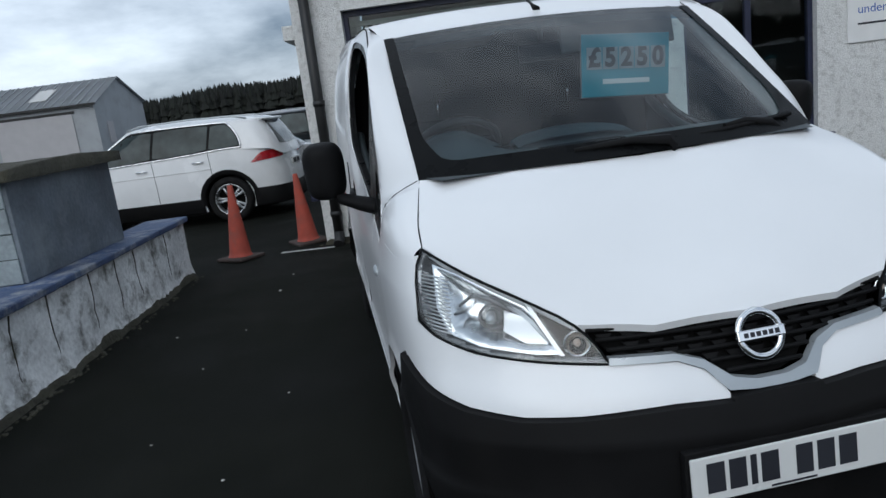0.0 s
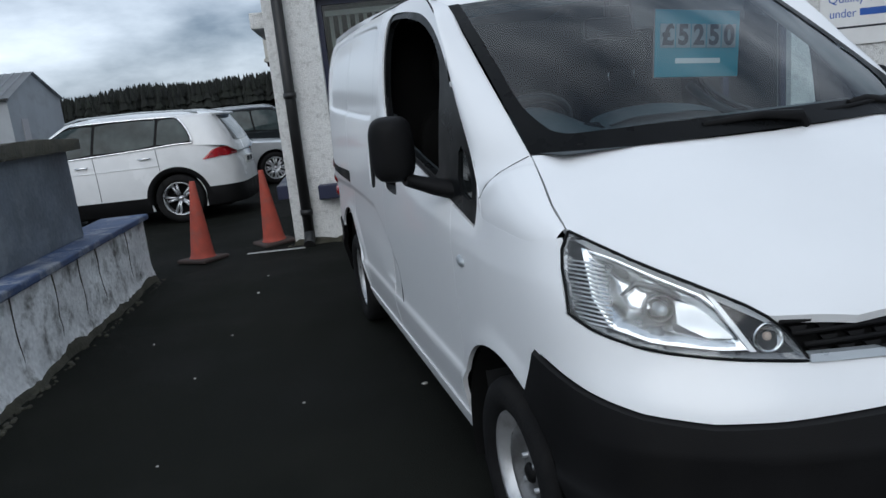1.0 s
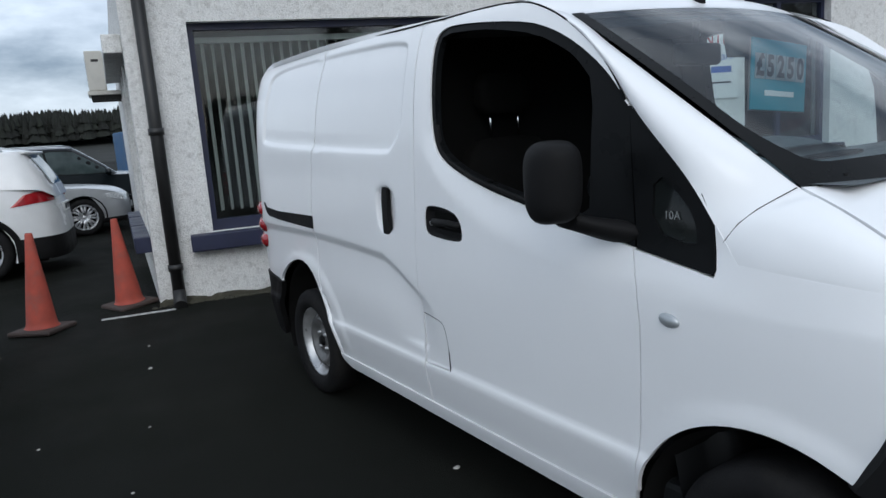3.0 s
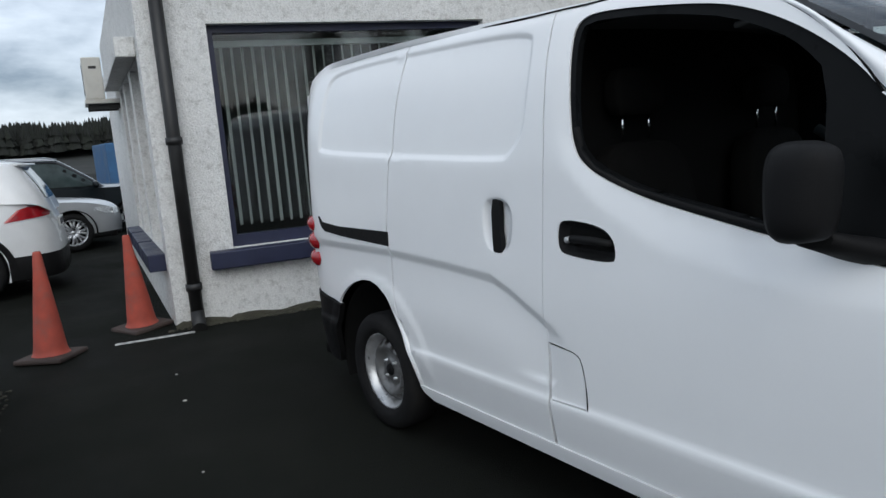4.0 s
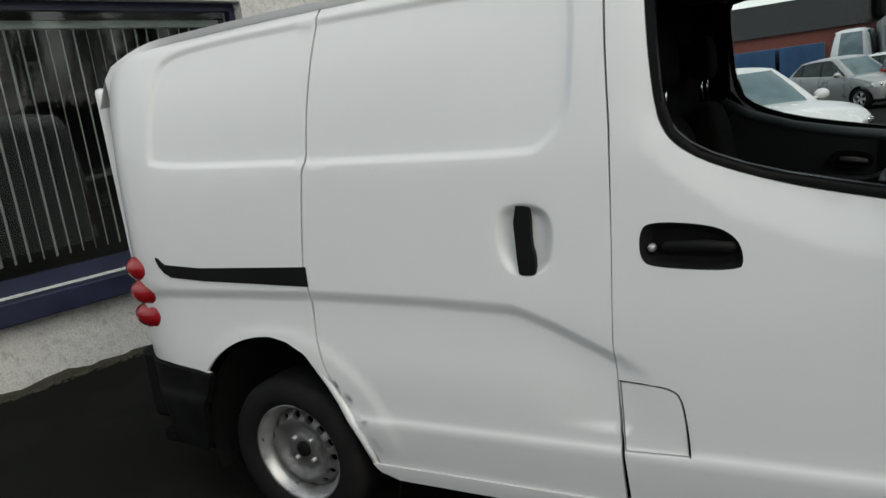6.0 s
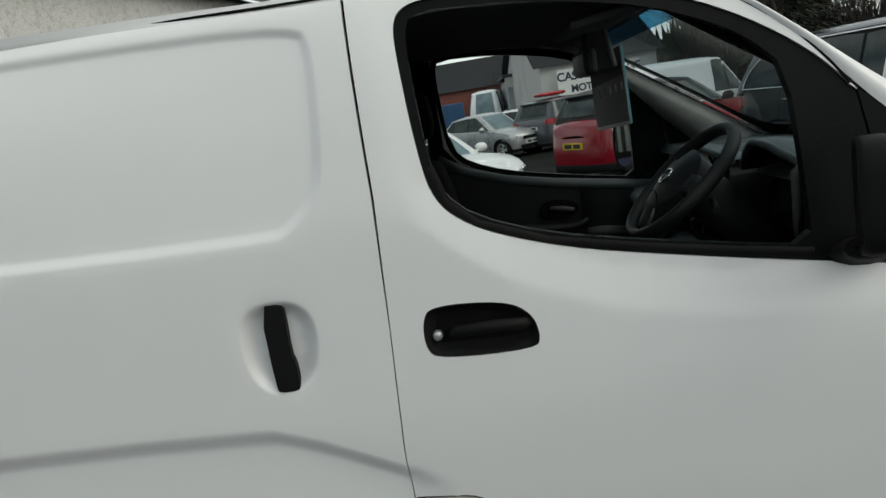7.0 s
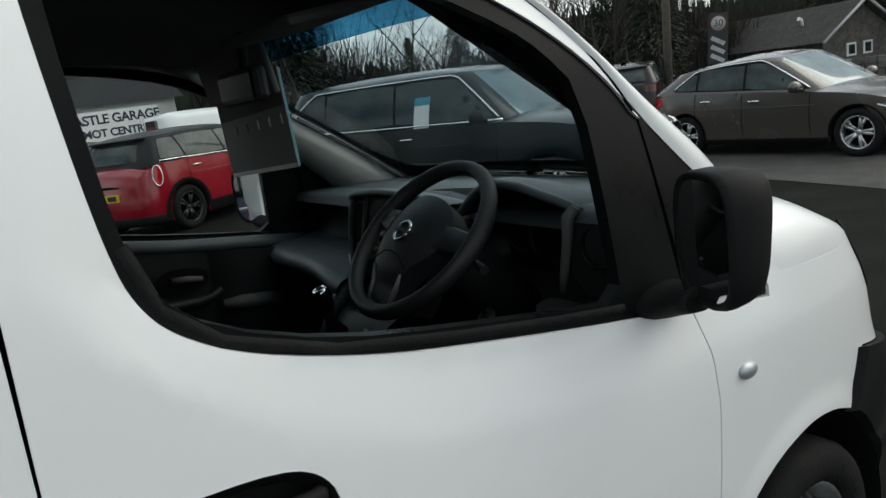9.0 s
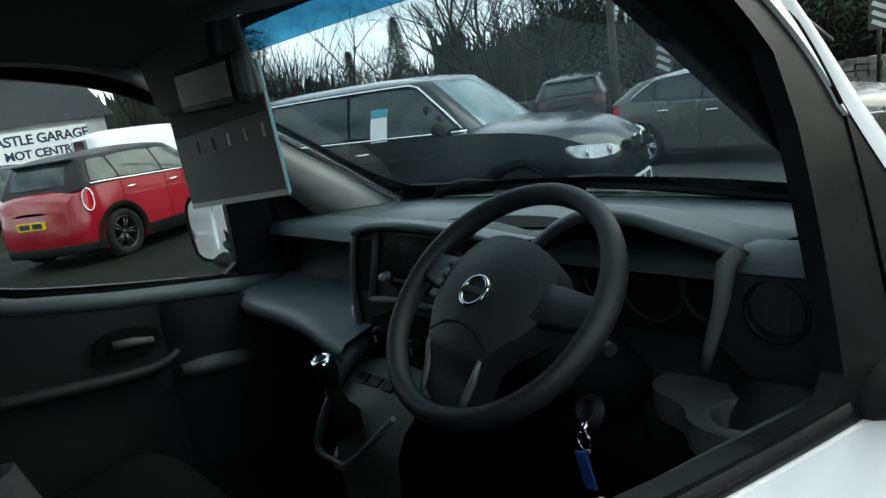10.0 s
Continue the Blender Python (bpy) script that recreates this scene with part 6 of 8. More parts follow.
for k in range(4):
    part("wheel_button", new_box(0.099, 0.113, -0.034 + 0.018 * k, -0.020 + 0.018 * k, 0.010, 0.020, 0.004, SW), M_dashgrey, wheel)
cl = bmesh.new()
tube(cl, [SW @ Vector((0, -0.01, 0.0)), SW @ Vector((0, -0.02, -0.10)), SW @ Vector((0, -0.02, -0.32))], [0.06, 0.065, 0.07], 12)
part("column", cl, M_dash, van)
for s, e in ((-1, 0.15), (1, 0.15)):
    sk = bmesh.new()
    tube(sk, [SW @ Vector((s * 0.05, -0.02, -0.075)), SW @ Vector((s * 0.11, -0.015, -0.07)), SW @ Vector((s * 0.160, -0.005, -0.066))], [0.006, 0.006, 0.010], 8)
    part("stalk", sk, M_dash, van, "column stalk")
ig = bmesh.new()
lathe(ig, [(0.0, 0.006), (0.011, 0.006), (0.012, 0.002), (0.014, 0.002), (0.016, 0.012), (0.021, 0.012), (0.027, 0.0)], Matrix.Translation((-0.478, 0.620, 1.048)) @ pose(0, 0, 0, -62, 0, -12), 18)
part("ignition", ig, M_dash, van, "ignition lock")
ky = bmesh.new()
tube(ky, [(-0.480, 0.632, 1.045), (-0.490, 0.655, 1.035)], 0.006, 6)
tube(ky, [(-0.490 + 0.012 * math.cos(a), 0.656, 1.020 + 0.014 * math.sin(a)) for a in [k * math.pi / 6 for k in range(13)]], 0.0022, 5)
box(ky, -0.500, -0.488, 0.653, 0.659, 0.972, 1.008, 0.002)
part("key", ky, M_chrome, van, "chrome key in the lock")
kt = bmesh.new()
box(kt, -0.011, 0.011, -0.003, 0.003, -0.060, 0.0, 0.003, Matrix.Translation((-0.484, 0.662, 1.006)) @ pose(0, 0, 0, 0, 14, 0))
part("key_tag", kt, mat("blue_tag", (0.03, 0.08, 0.3), 0.4), van, "blue key tag")
# seats
def cushion(rows, n=40, e=0.42):
    """Rounded upholstery skinned over (centre x, y, z, half width, half depth, lean) rows that run upwards."""
    lo = []
    for x, y, z, w, d, lean in rows:
        lp = []
        for i in range(n):
            a = 2 * math.pi * i / n
            ca, sa = math.cos(a), math.sin(a)
            u, v = math.copysign(abs(ca) ** e, ca), math.copysign(abs(sa) ** e, sa)
            lp.append(Vector((x + w * u, y + d * v, z + lean * v)))
        lo.append(lp)
    b = bmesh.new()
    return rings(b, lo, True, True)
def seat(x):
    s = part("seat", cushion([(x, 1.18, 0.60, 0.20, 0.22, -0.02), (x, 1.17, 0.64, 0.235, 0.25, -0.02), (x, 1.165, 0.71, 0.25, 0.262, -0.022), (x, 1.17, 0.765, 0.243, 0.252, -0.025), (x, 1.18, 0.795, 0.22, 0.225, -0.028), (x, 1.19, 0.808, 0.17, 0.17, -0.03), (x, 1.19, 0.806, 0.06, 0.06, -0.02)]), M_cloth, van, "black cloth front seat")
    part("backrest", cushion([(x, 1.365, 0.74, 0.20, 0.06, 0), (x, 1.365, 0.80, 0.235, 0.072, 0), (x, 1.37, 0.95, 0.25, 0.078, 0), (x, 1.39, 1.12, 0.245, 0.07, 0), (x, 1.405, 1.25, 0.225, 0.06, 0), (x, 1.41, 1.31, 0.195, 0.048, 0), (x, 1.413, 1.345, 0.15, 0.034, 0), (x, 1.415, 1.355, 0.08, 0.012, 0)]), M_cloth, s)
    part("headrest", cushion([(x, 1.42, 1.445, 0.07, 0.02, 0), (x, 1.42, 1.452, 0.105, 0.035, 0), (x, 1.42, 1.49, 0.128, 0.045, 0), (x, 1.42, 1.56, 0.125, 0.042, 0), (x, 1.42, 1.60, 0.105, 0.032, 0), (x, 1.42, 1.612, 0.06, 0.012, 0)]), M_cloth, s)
    for k in (-0.07, 0.07):
        p = bmesh.new()
        tube(p, [(x + k, 1.42, 1.36), (x + k, 1.42, 1.47)], 0.006, 8)
        part("headrest_post", p, M_chrome, s, "chrome headrest post")
seat(-0.43)
seat(0.40)
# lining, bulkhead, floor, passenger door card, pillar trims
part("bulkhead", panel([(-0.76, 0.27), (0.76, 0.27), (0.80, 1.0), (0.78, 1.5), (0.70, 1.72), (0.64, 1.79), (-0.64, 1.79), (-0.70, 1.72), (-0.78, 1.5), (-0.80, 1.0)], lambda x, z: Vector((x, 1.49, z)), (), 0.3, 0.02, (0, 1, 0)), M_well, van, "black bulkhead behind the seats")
part("cab_floor", new_box(-0.76, 0.76, 0.28, 1.49, 0.262, 0.40, 0.02), M_dash, van)
hl = bmesh.new()
grid_surface(hl, lambda u, v: Vector(((u * 2 - 1) * 0.66, 0.79 + 0.70 * v, 1.700 + 0.045 * math.sin(min(1, v * 2) * 1.57) + 0.015 * (1 - (u * 2 - 1) ** 2))), 12, 10)
part("roof_lining", hl, M_headlining, van)
for s in (-1, 1):
    card = [(0.44, 0.40), (1.44, 0.40), (1.44, 1.20), (1.36, 1.27), (1.27, 1.255), (1.12, 1.20), (0.92, 1.155), (0.72, 1.118), (0.50, 1.085), (0.44, 1.06)]
    dc = panel(card, side(s, -0.075, True), (), 0.08, 0.02, -INX[s], (), s < 0)
    d = part("door_card", dc, M_dash, van, "black plastic door lining")
    tp = bmesh.new()
    tube(tp, [side(s, -0.06, True)(y, z) for y, z in ((0.46, 1.075), (0.72, 1.12), (0.92, 1.155), (1.12, 1.20), (1.30, 1.265), (1.40, 1.33))], 0.024, 8)
    part("card_top", tp, M_dashtop, d)
    am = bmesh.new()
    tube(am, [side(s, -0.11, True)(y, z) for y, z in ((0.60, 0.900), (0.66, 0.908), (0.74, 0.920), (0.81, 0.930))], [0.018, 0.026, 0.026, 0.016], 10)
    part("pull_handle", am, M_dashgrey, d)
    pk = bmesh.new()
    tube(pk, [side(s, -0.10, True)(y, z) for y, z in ((0.80, 0.985), (0.835, 0.966), (0.88, 0.960), (0.98, 0.968), (1.10, 0.985), (1.25, 1.008), (1.40, 1.025))], [0.010, 0.014, 0.017, 0.018, 0.019, 0.020, 0.020], 10)
    part("pocket_edge", pk, M_dash, d)
    hd = bmesh.new()
    tube(hd, [side(s, -0.095, True)(y, z) for y, z in ((0.855, 1.034), (0.90, 1.044), (0.955, 1.050))], [0.008, 0.012, 0.012], 10)
    part("inner_handle", hd, M_dashgrey, d)
    bez = rounded([(0.84, 1.005), (0.83, 1.06), (0.90, 1.085), (0.985, 1.085), (1.0, 1.03), (0.95, 1.005)], 2)
    part("handle_bezel", panel(bez, side(s, -0.093, True), (), 0.04, 0.008, INX[-s], (), s < 0), M_well, d)
    fp = bmesh.new()
    loops = []
    for y, z0, z1, o in ((0.46, 1.05, 0.60, -0.085), (0.60, 1.08, 0.62, -0.105), (0.74, 1.105, 0.64, -0.108), (0.80, 1.115, 0.65, -0.09), (0.82, 1.118, 0.655, -0.078)):
        loops.append([side(s, o, True)(y, z0 + (z1 - z0) * k / 6) for k in range(7)])
    rings(fp, loops, False, False)
    part("front_pad", fp, M_dash, d, "raised front part of the door lining")
    pt = bmesh.new()
    loops = []
    for v in np.linspace(0.43, 0.95, 12):
        e = along(EDGE, v)
        o = along(OUTER, v)
        e = Vector((e.x * -s, e.y, e.z))
        o = side(s, -0.03)(o.x, o.y)
        n = Vector((-s * 0.6, 0.6, -0.5)).normalized()
        loops.append([e + n * 0.012, e + n * 0.05 + Vector((0, 0.03, 0)), o + n * 0.05 + Vector((0, 0.03, 0)), o + n * 0.012])
    rings(pt, loops, True, True)
    # same lining twice: pale on the lit side, shade painted black on the driver's
    part("pillar_trim", pt, M_pillar if s > 0 else M_trim, van, "grey pillar trim" if s > 0 else "pillar trim, blackened for the shade")
    bp = panel([(1.37, 1.25), (1.48, 1.10), (1.49, 1.76), (1.37, 1.74)], side(s, -0.045, True), (), 0.1, 0.02, -INX[s], (), s < 0)
    part("post_trim", bp, M_trim, van)
# driving mirror and sun visors
mr = bmesh.new()
box(mr, -0.10, 0.14, 0.835, 0.875, 1.565, 1.645, 0.014, Matrix.Translation((0.02, 0, 0)))
tube(mr, [(0.02, 0.85, 1.64), (0.02, 0.84, 1.73)], 0.012, 8)
part("driving_mirror", mr, M_dash, van, "black interior mirror")
for s in (-1, 1):
    part("sun_visor", new_box(-0.17, 0.17, -0.01, 0.01, -0.09, 0.09, 0.008, Matrix.Translation((-0.36, 0.885, 1.688)) @ pose(0, 0, 0, 82, 0, 0)) if s < 0 else new_box(-0.26, 0.25, -0.01, 0.01, -0.075, 0.075, 0.008, Matrix.Translation((0.335, 0.765, 1.655)) @ pose(0, 0, 0, -10, 0, 0)), M_headlining, van, "fabric sun visor")
# price card hanging behind the screen
PC = Matrix.Translation((0.345, 0.725, 1.505)) @ pose(0, 0, 0, 0, 4, 5)
pc = thing("price_card", "teal price card reading 5250 pounds, hanging behind the windscreen", "price card", PC)
part("board", new_box(-0.205, 0.205, -0.003, 0.003, -0.128, 0.128, 0.002), M_teal, pc)
part("board_back", new_box(-0.208, 0.208, 0.0032, 0.0075, -0.131, 0.131), M_cardback, pc, "grey slotted back")
part("lower_edge", new_box(-0.205, 0.205, 0.0078, 0.0088, -0.131, -0.119), M_paper, pc)
# added sheet darkens the upper back as the mirror and visor before it do
part("dark_upper_back", new_box(-0.200, 0.200, 0.0078, 0.0100, 0.034, 0.130, 0.001), M_headlining, pc, "dark upper half of the back")
for i in range(5):
    part("slot", new_box(-0.18 + i * 0.07, -0.172 + i * 0.07, 0.0076, 0.0088, -0.012, 0.014), M_paper if i < 3 else M_ink, pc)
for i, chh in enumerate("£5250"):
    x = -0.15 + i * 0.075
    part("digit_tile", new_box(x - 0.034, x + 0.034, -0.006, -0.0032, -0.015, 0.075), M_silver, pc)
    letters("digit", chh, 0.105, Matrix.Translation((x, -0.0062, 0.03)) @ pose(0, 0, 0, 90, 0, 0), M_ink, pc, 0.0006, 1.0, 0.004)
part("word_bar", new_box(-0.11, 0.11, -0.0045, -0.0032, -0.075, -0.055), M_paper, pc)

# ---- parked cars ----
def paint(name, c, rough=0.22, metal=0.0, coat=0.4, spec=0.5):
    return mat(name, c, rough, metal=metal, spec=spec, vary=0.06, scale=2.0, coat=coat, dirt=tuple(0.75 * v + 0.006 for v in c), dscale=3.0, damount=0.25, rvary=0.04)
def facing(x, y, fx, fy, z=None):
    """The pose of a car whose middle stands at x, y and which points along (fx, fy)."""
    return Matrix.Translation((x, y, ground_z(x, y) if z is None else z)) @ pose(0, 0, 0, 0, 0, math.degrees(math.atan2(-fx, fy)))

def road_wheel(parent, x, y, r, s, rim_mat, spokes=5, rim_r=0.66):
    c = Matrix.Translation((x, y, r)) @ pose(0, 0, 0, 0, s * 90, 0)
    w = 0.11
    b = bmesh.new()
    lathe(b, [(r * rim_r, w * 0.7), (r * (rim_r + 0.05), w * 0.95), (r * 0.9, w), (r * 0.985, w * 0.7), (r, 0), (r * 0.985, -w * 0.7), (r * 0.9, -w), (r * rim_r, -w * 0.7)], c, 30)
    t = part("wheel", b, M_rubber, parent)
    b = bmesh.new()
    R = r * rim_r
    lathe(b, [(R * 0.93, -0.02), (R * 0.93, w * 0.5), (R * 0.97, w * 0.82), (R * 1.03, w * 0.9), (R * 1.05, w * 0.8)], c, 30)
    for k in range(spokes):
        for dk in (-9, 9):
            a = radians(90 + 360 * k / spokes + dk)
            t2 = Vector((-math.sin(a), math.cos(a), 0))
            lo = []
            for q, ww, h in ((0.10, 0.022, 0.045), (0.5, 0.018, 0.07), (0.96, 0.022, 0.065)):
                cc = Vector((R * q * math.cos(a), R * q * math.sin(a), 0))
                lo.append([c @ (cc + t2 * ww * u + Vector((0, 0, h + dh))) for u, dh in ((-1, 0), (0, 0.008), (1, 0), (0, -0.025))])
            rings(b, lo, True, True)
    lathe(b, [(0.0, 0.06), (0.03, 0.06), (0.04, 0.04)], c, 14)
    part("rim", b, rim_mat, t)
    # flat black disc painted as the shade between the spokes
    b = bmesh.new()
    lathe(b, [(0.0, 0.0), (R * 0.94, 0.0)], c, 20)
    part("spoke_shade", b, M_well, t)

M_headlamp = mat("headlamp", (0.55, 0.57, 0.58), 0.08, metal=0.3, vary=0.3, scale=25.0, coat=1.0, rvary=0.03)
M_carscreen = mat("car_screen", (0.10, 0.16, 0.18), 0.05, vary=0.3, scale=2.5, rvary=0.02, spec=1.0)
P_white = paint("white_car_paint", (0.74, 0.75, 0.76), 0.25)
P_silver = paint("silver_car_paint", (0.40, 0.41, 0.42), 0.3, 0.55)
P_black = paint("near_black_paint", (0.007, 0.010, 0.012), 0.16, coat=0.05, spec=0.27)
P_grey = paint("bronze_grey_paint", (0.085, 0.081, 0.072), 0.25, 0.4)
P_red = paint("red_car_paint", (0.25, 0.006, 0.016), 0.2)
P_dark = paint("dark_car_paint", (0.010, 0.0085, 0.0085), 0.2, coat=0.05, spec=0.25)
P_satin = mat("satin_black_roof", (0.010, 0.010, 0.011), 0.5, vary=0.1, scale=3.0, spec=0.25)
P_slate = paint("slate_suv_paint", (0.07, 0.075, 0.085), 0.25, 0.3)

M_darkrim = mat("dark_alloy", (0.03, 0.03, 0.032), 0.35, metal=0.5, vary=0.1)

SUV = dict(bow=0.20, shoulder=[(-0.5, 0.50), (-0.485, 0.60), (-0.40, 0.635), (-0.2, 0.62), (0.20, 0.575), (0.32, 0.56), (0.43, 0.53), (0.475, 0.49), (0.5, 0.43)], cowl=0.215, roof_f=0.045, roof_r=-0.40, glass_r=-0.455, dlo=(0.185, -0.40), kick=0.30, fall=0.02)
HATCH = dict(bow=0.22, shoulder=[(-0.5, 0.52), (-0.48, 0.62), (-0.40, 0.665), (-0.2, 0.64), (0.18, 0.60), (0.30, 0.575), (0.43, 0.52), (0.475, 0.47), (0.5, 0.40)], cowl=0.235, roof_f=0.05, roof_r=-0.335, glass_r=-0.455, dlo=(0.20, -0.37), kick=0.45, fall=0.05)
SUV2 = dict(SUV, shoulder=[(-0.5, 0.50), (-0.485, 0.62), (-0.40, 0.69), (-0.2, 0.672), (0.20, 0.628), (0.32, 0.60), (0.43, 0.555), (0.475, 0.50), (0.5, 0.44)])
CROSS = dict(SUV, shoulder=[(-0.5, 0.46), (-0.488, 0.58), (-0.45, 0.65), (-0.33, 0.675), (-0.2, 0.655), (0.20, 0.605), (0.32, 0.575), (0.43, 0.54), (0.475, 0.49), (0.5, 0.43)], roof_r=-0.425, glass_r=-0.488, dlo=(0.185, -0.355), kick=0.42, sweep=2.2, fall=0.03, clad_h=(0.20, 0.27), sharp=True)
EXEC = dict(SUV, shoulder=[(-0.5, 0.50), (-0.485, 0.63), (-0.40, 0.668), (-0.2, 0.655), (0.20, 0.632), (0.30, 0.612), (0.41, 0.572), (0.465, 0.52), (0.5, 0.44)], cowl=0.228, roof_f=0.105, roof_r=-0.42, glass_r=-0.475, dlo=(0.200, -0.405), kick=0.85, sweep=2.4, fall=0.005)
STEEP = dict(HATCH, shoulder=[(-0.5, 0.52), (-0.485, 0.64), (-0.42, 0.685), (-0.2, 0.655), (0.16, 0.605), (0.28, 0.575), (0.42, 0.515), (0.475, 0.46), (0.5, 0.40)], cowl=0.215, roof_f=0.030, roof_r=-0.37, glass_r=-0.465, dlo=(0.175, -0.35), kick=0.62, sweep=1.3, fall=0.09, slim=True)
BOXVAN = dict(bow=0.12, shoulder=[(-0.5, 0.30), (-0.495, 0.50), (-0.3, 0.50), (0.25, 0.50), (0.36, 0.47), (0.45, 0.42), (0.48, 0.39), (0.5, 0.33)], cowl=0.36, roof_f=0.20, roof_r=-0.485, glass_r=-0.492, dlo=(0.33, 0.10), kick=0.05, fall=0.0)

def car(name, label, at, L, W, H, wb, body, style, wheel_r=0.32, sill=0.2, axle=0.0, clad=None, rim=None, spokes=5, chrome=False, roof=None, rails=None, plate=None, rings_front=False, load=None, sheet=None, doors=2, spoiler=True, lamp_high=0.0, plate_low=0.0, lamp_ring=False, lamp_wrap=0.30, tail_glass=None):
    """A car round its own middle, nose along +y; the style's lengths are shares of L, its heights of H."""
    c = thing(name, label, "van" if "van" in name else "car", at)
    hl_, hw_ = L / 2, W / 2
    sh = [(a * L, b * H) for a, b in style["shoulder"]]
    zs = lambda y: curve(sh, y)
    # the plan outline of one side, from the middle of the nose to the middle of the tail
    th = np.linspace(0, math.pi, 481)
    ee = 0.30
    px = hw_ * np.sin(th) ** ee
    py = hl_ * np.sign(np.cos(th)) * np.abs(np.cos(th)) ** ee
    arc = np.concatenate([[0], np.cumsum(np.hypot(np.diff(px), np.diff(py)))])
    T = float(arc[-1])
    at_y = lambda y: float(np.interp(-y, -py, arc))
    def plan(t):
        return float(np.interp(t, arc, px)), float(np.interp(t, arc, py))
    def lean(y, z):
        k = (z - sill) / (0.6 * H - sill)
        fx_ = 0.955 + 0.045 * math.sin(min(1.0, max(0.0, 0.12 + 0.72 * k)) * math.pi)
        e = smooth01((abs(y) / hl_ - 0.72) / 0.28)
        up = max(0.0, k - 0.42)
        fy_ = 1 - e * (0.02 * max(0.0, 0.3 - k) + (0.06 if y < 0 else 0.05) * up ** 1.3)
        return fx_, fy_
    def bow(x, y):
        return (style["bow"] if y > 0 else -0.06) * (x / hw_) ** 2 * smooth01((abs(y) / hl_ - 0.55) / 0.45)
    def skin(s, t, z, out=0.0):
        x, y = plan(t)
        fx_, fy_ = lean(y, z)
        x2, y2 = plan(min(T, t + 0.02))
        x1, y1 = plan(max(0.0, t - 0.02))
        n = Vector((-(y2 - y1), x2 - x1))
        n = n.normalized() * out if n.length > 1e-9 else Vector((0, 0))
        return Vector((s * (x * fx_ + n.x), y * fy_ + n.y - bow(x, y), z))
    ya = (axle + wb / 2, axle - wb / 2)
    ar = wheel_r * 1.15
    body_ob = None
    low = clad or M_black
    ch_s, ch_b = style.get("clad_h", (0.16, 0.13))
    # bonnet, tail deck and the rest of the top below the windows
    b = bmesh.new()
    def deck(u, v):
        t = at_y(0) + (u - 0.5) * 2 * (at_y(-hl_ * 0.9999) - at_y(0)) if u > 0.5 else at_y(0) * 2 * u
        x, y = plan(t)
        fx_, fy_ = lean(y, zs(y))
        k = v * 2 - 1
        return Vector((k * x * fx_, y * fy_ - bow(k * x, y), zs(y) + 0.055 * (1 - abs(k) ** 3) * min(1.0, x / (0.5 * hw_))))
    grid_surface(b, deck, 70, 16)
    bmesh.ops.recalc_face_normals(b, faces=b.faces)
    body_ob = part("body", b, body, c)
    for s in (-1, 1):
        bottom = [(0.0, sill + 0.05), (at_y(hl_ * 0.93), sill)]
        for yc in ya:
            a0 = math.degrees(math.asin(min(1, (sill - wheel_r) / ar)))
            bottom += [(at_y(yc + ar * math.cos(radians(a))), wheel_r + ar * math.sin(radians(a))) for a in np.linspace(a0, 180 - a0, 15)]
        bottom += [(at_y(-hl_ * 0.93), sill), (T, sill + 0.05)]
        top = [(float(t), zs(plan(float(t))[1])) for t in np.linspace(T, 0, 60)]
        part("flank", panel(bottom + top, lambda t, z, s=s: skin(s, t, z), (), 0.10, 0.03, (-s, 0, 0), (), s < 0), body, body_ob)
        for yc in ya:
            b = bmesh.new()
            lo = []
            for rr, dx in ((ar + (0.055 if clad else 0.004), 0.006), (ar - 0.012, 0.008), (ar - 0.03, -0.05), (ar - 0.04, -0.20), (0.04, -0.21)):
                lo.append([(s * (skin(1, at_y(yc + rr * math.cos(radians(a))), wheel_r + rr * math.sin(radians(a))).x + dx), yc + rr * math.cos(radians(a)), wheel_r + rr * math.sin(radians(a))) for a in range(-8, 189, 7)])
            rings(b, lo, False, False)
            part("arch", b, low if clad else M_well, body_ob)
            road_wheel(c, s * (hw_ - 0.115), yc, wheel_r, s, rim or M_alloy, spokes)
        b = bmesh.new()
        lo = []
        for y in np.linspace(ya[1] + ar, ya[0] - ar, 14):
            t = at_y(float(y))
            lo.append([skin(s, t, sill + (ch_s if clad else 0.05), 0.006), skin(s, t, sill, 0.008), skin(s, t, sill - 0.03, -0.02), skin(s, t, sill - 0.03, -0.25)])
        rings(b, lo, False, False)
        part("sill", b, low, body_ob)
    for y0, t0, t1 in ((1, 0.0, at_y(ya[0] + ar)), (-1, at_y(ya[1] - ar), T)):
        b = bmesh.new()
        ts = np.linspace(t0, t1, 20)
        h = (ch_b if y0 < 0 else 0.13) if clad else 0.07
        lo = []
        for z, o in ((sill + h, 0.0), (sill + h - 0.01, 0.008), (sill + 0.02, 0.008), (sill, 0.0), (sill, -0.1)):
            side = [skin(1, float(t), z, o) for t in ts]
            other = [Vector((-v.x, v.y, v.z)) for v in side]
            lo.append(side[::-1] + other[1:] if y0 > 0 else side + other[::-1][1:])
        rings(b, lo, False, False)
        part("lower_bumper", b, low, c)
    # greenhouse
    yf0, yr0 = style["cowl"] * L, style["glass_r"] * L
    yf1, yr1 = style["roof_f"] * L, style["roof_r"] * L
    e2 = 0.24
    wb0, wb1 = hw_ * 0.955, hw_ * 0.735
    def zr(y):
        k = (y - yr1) / (yf1 - yr1)
        return H * (0.955 - style["fall"] * max(0.0, 1 - k) ** 2 - 0.015 * max(0.0, k) ** 3)
    def ext(q):
        b0, b1 = yf0 + (yf1 - yf0) * q ** 1.12, yr0 + (yr1 - yr0) * q ** 1.1
        return (b0 + b1) / 2, (b0 - b1) / 2, wb0 + (wb1 - wb0) * q ** 1.25
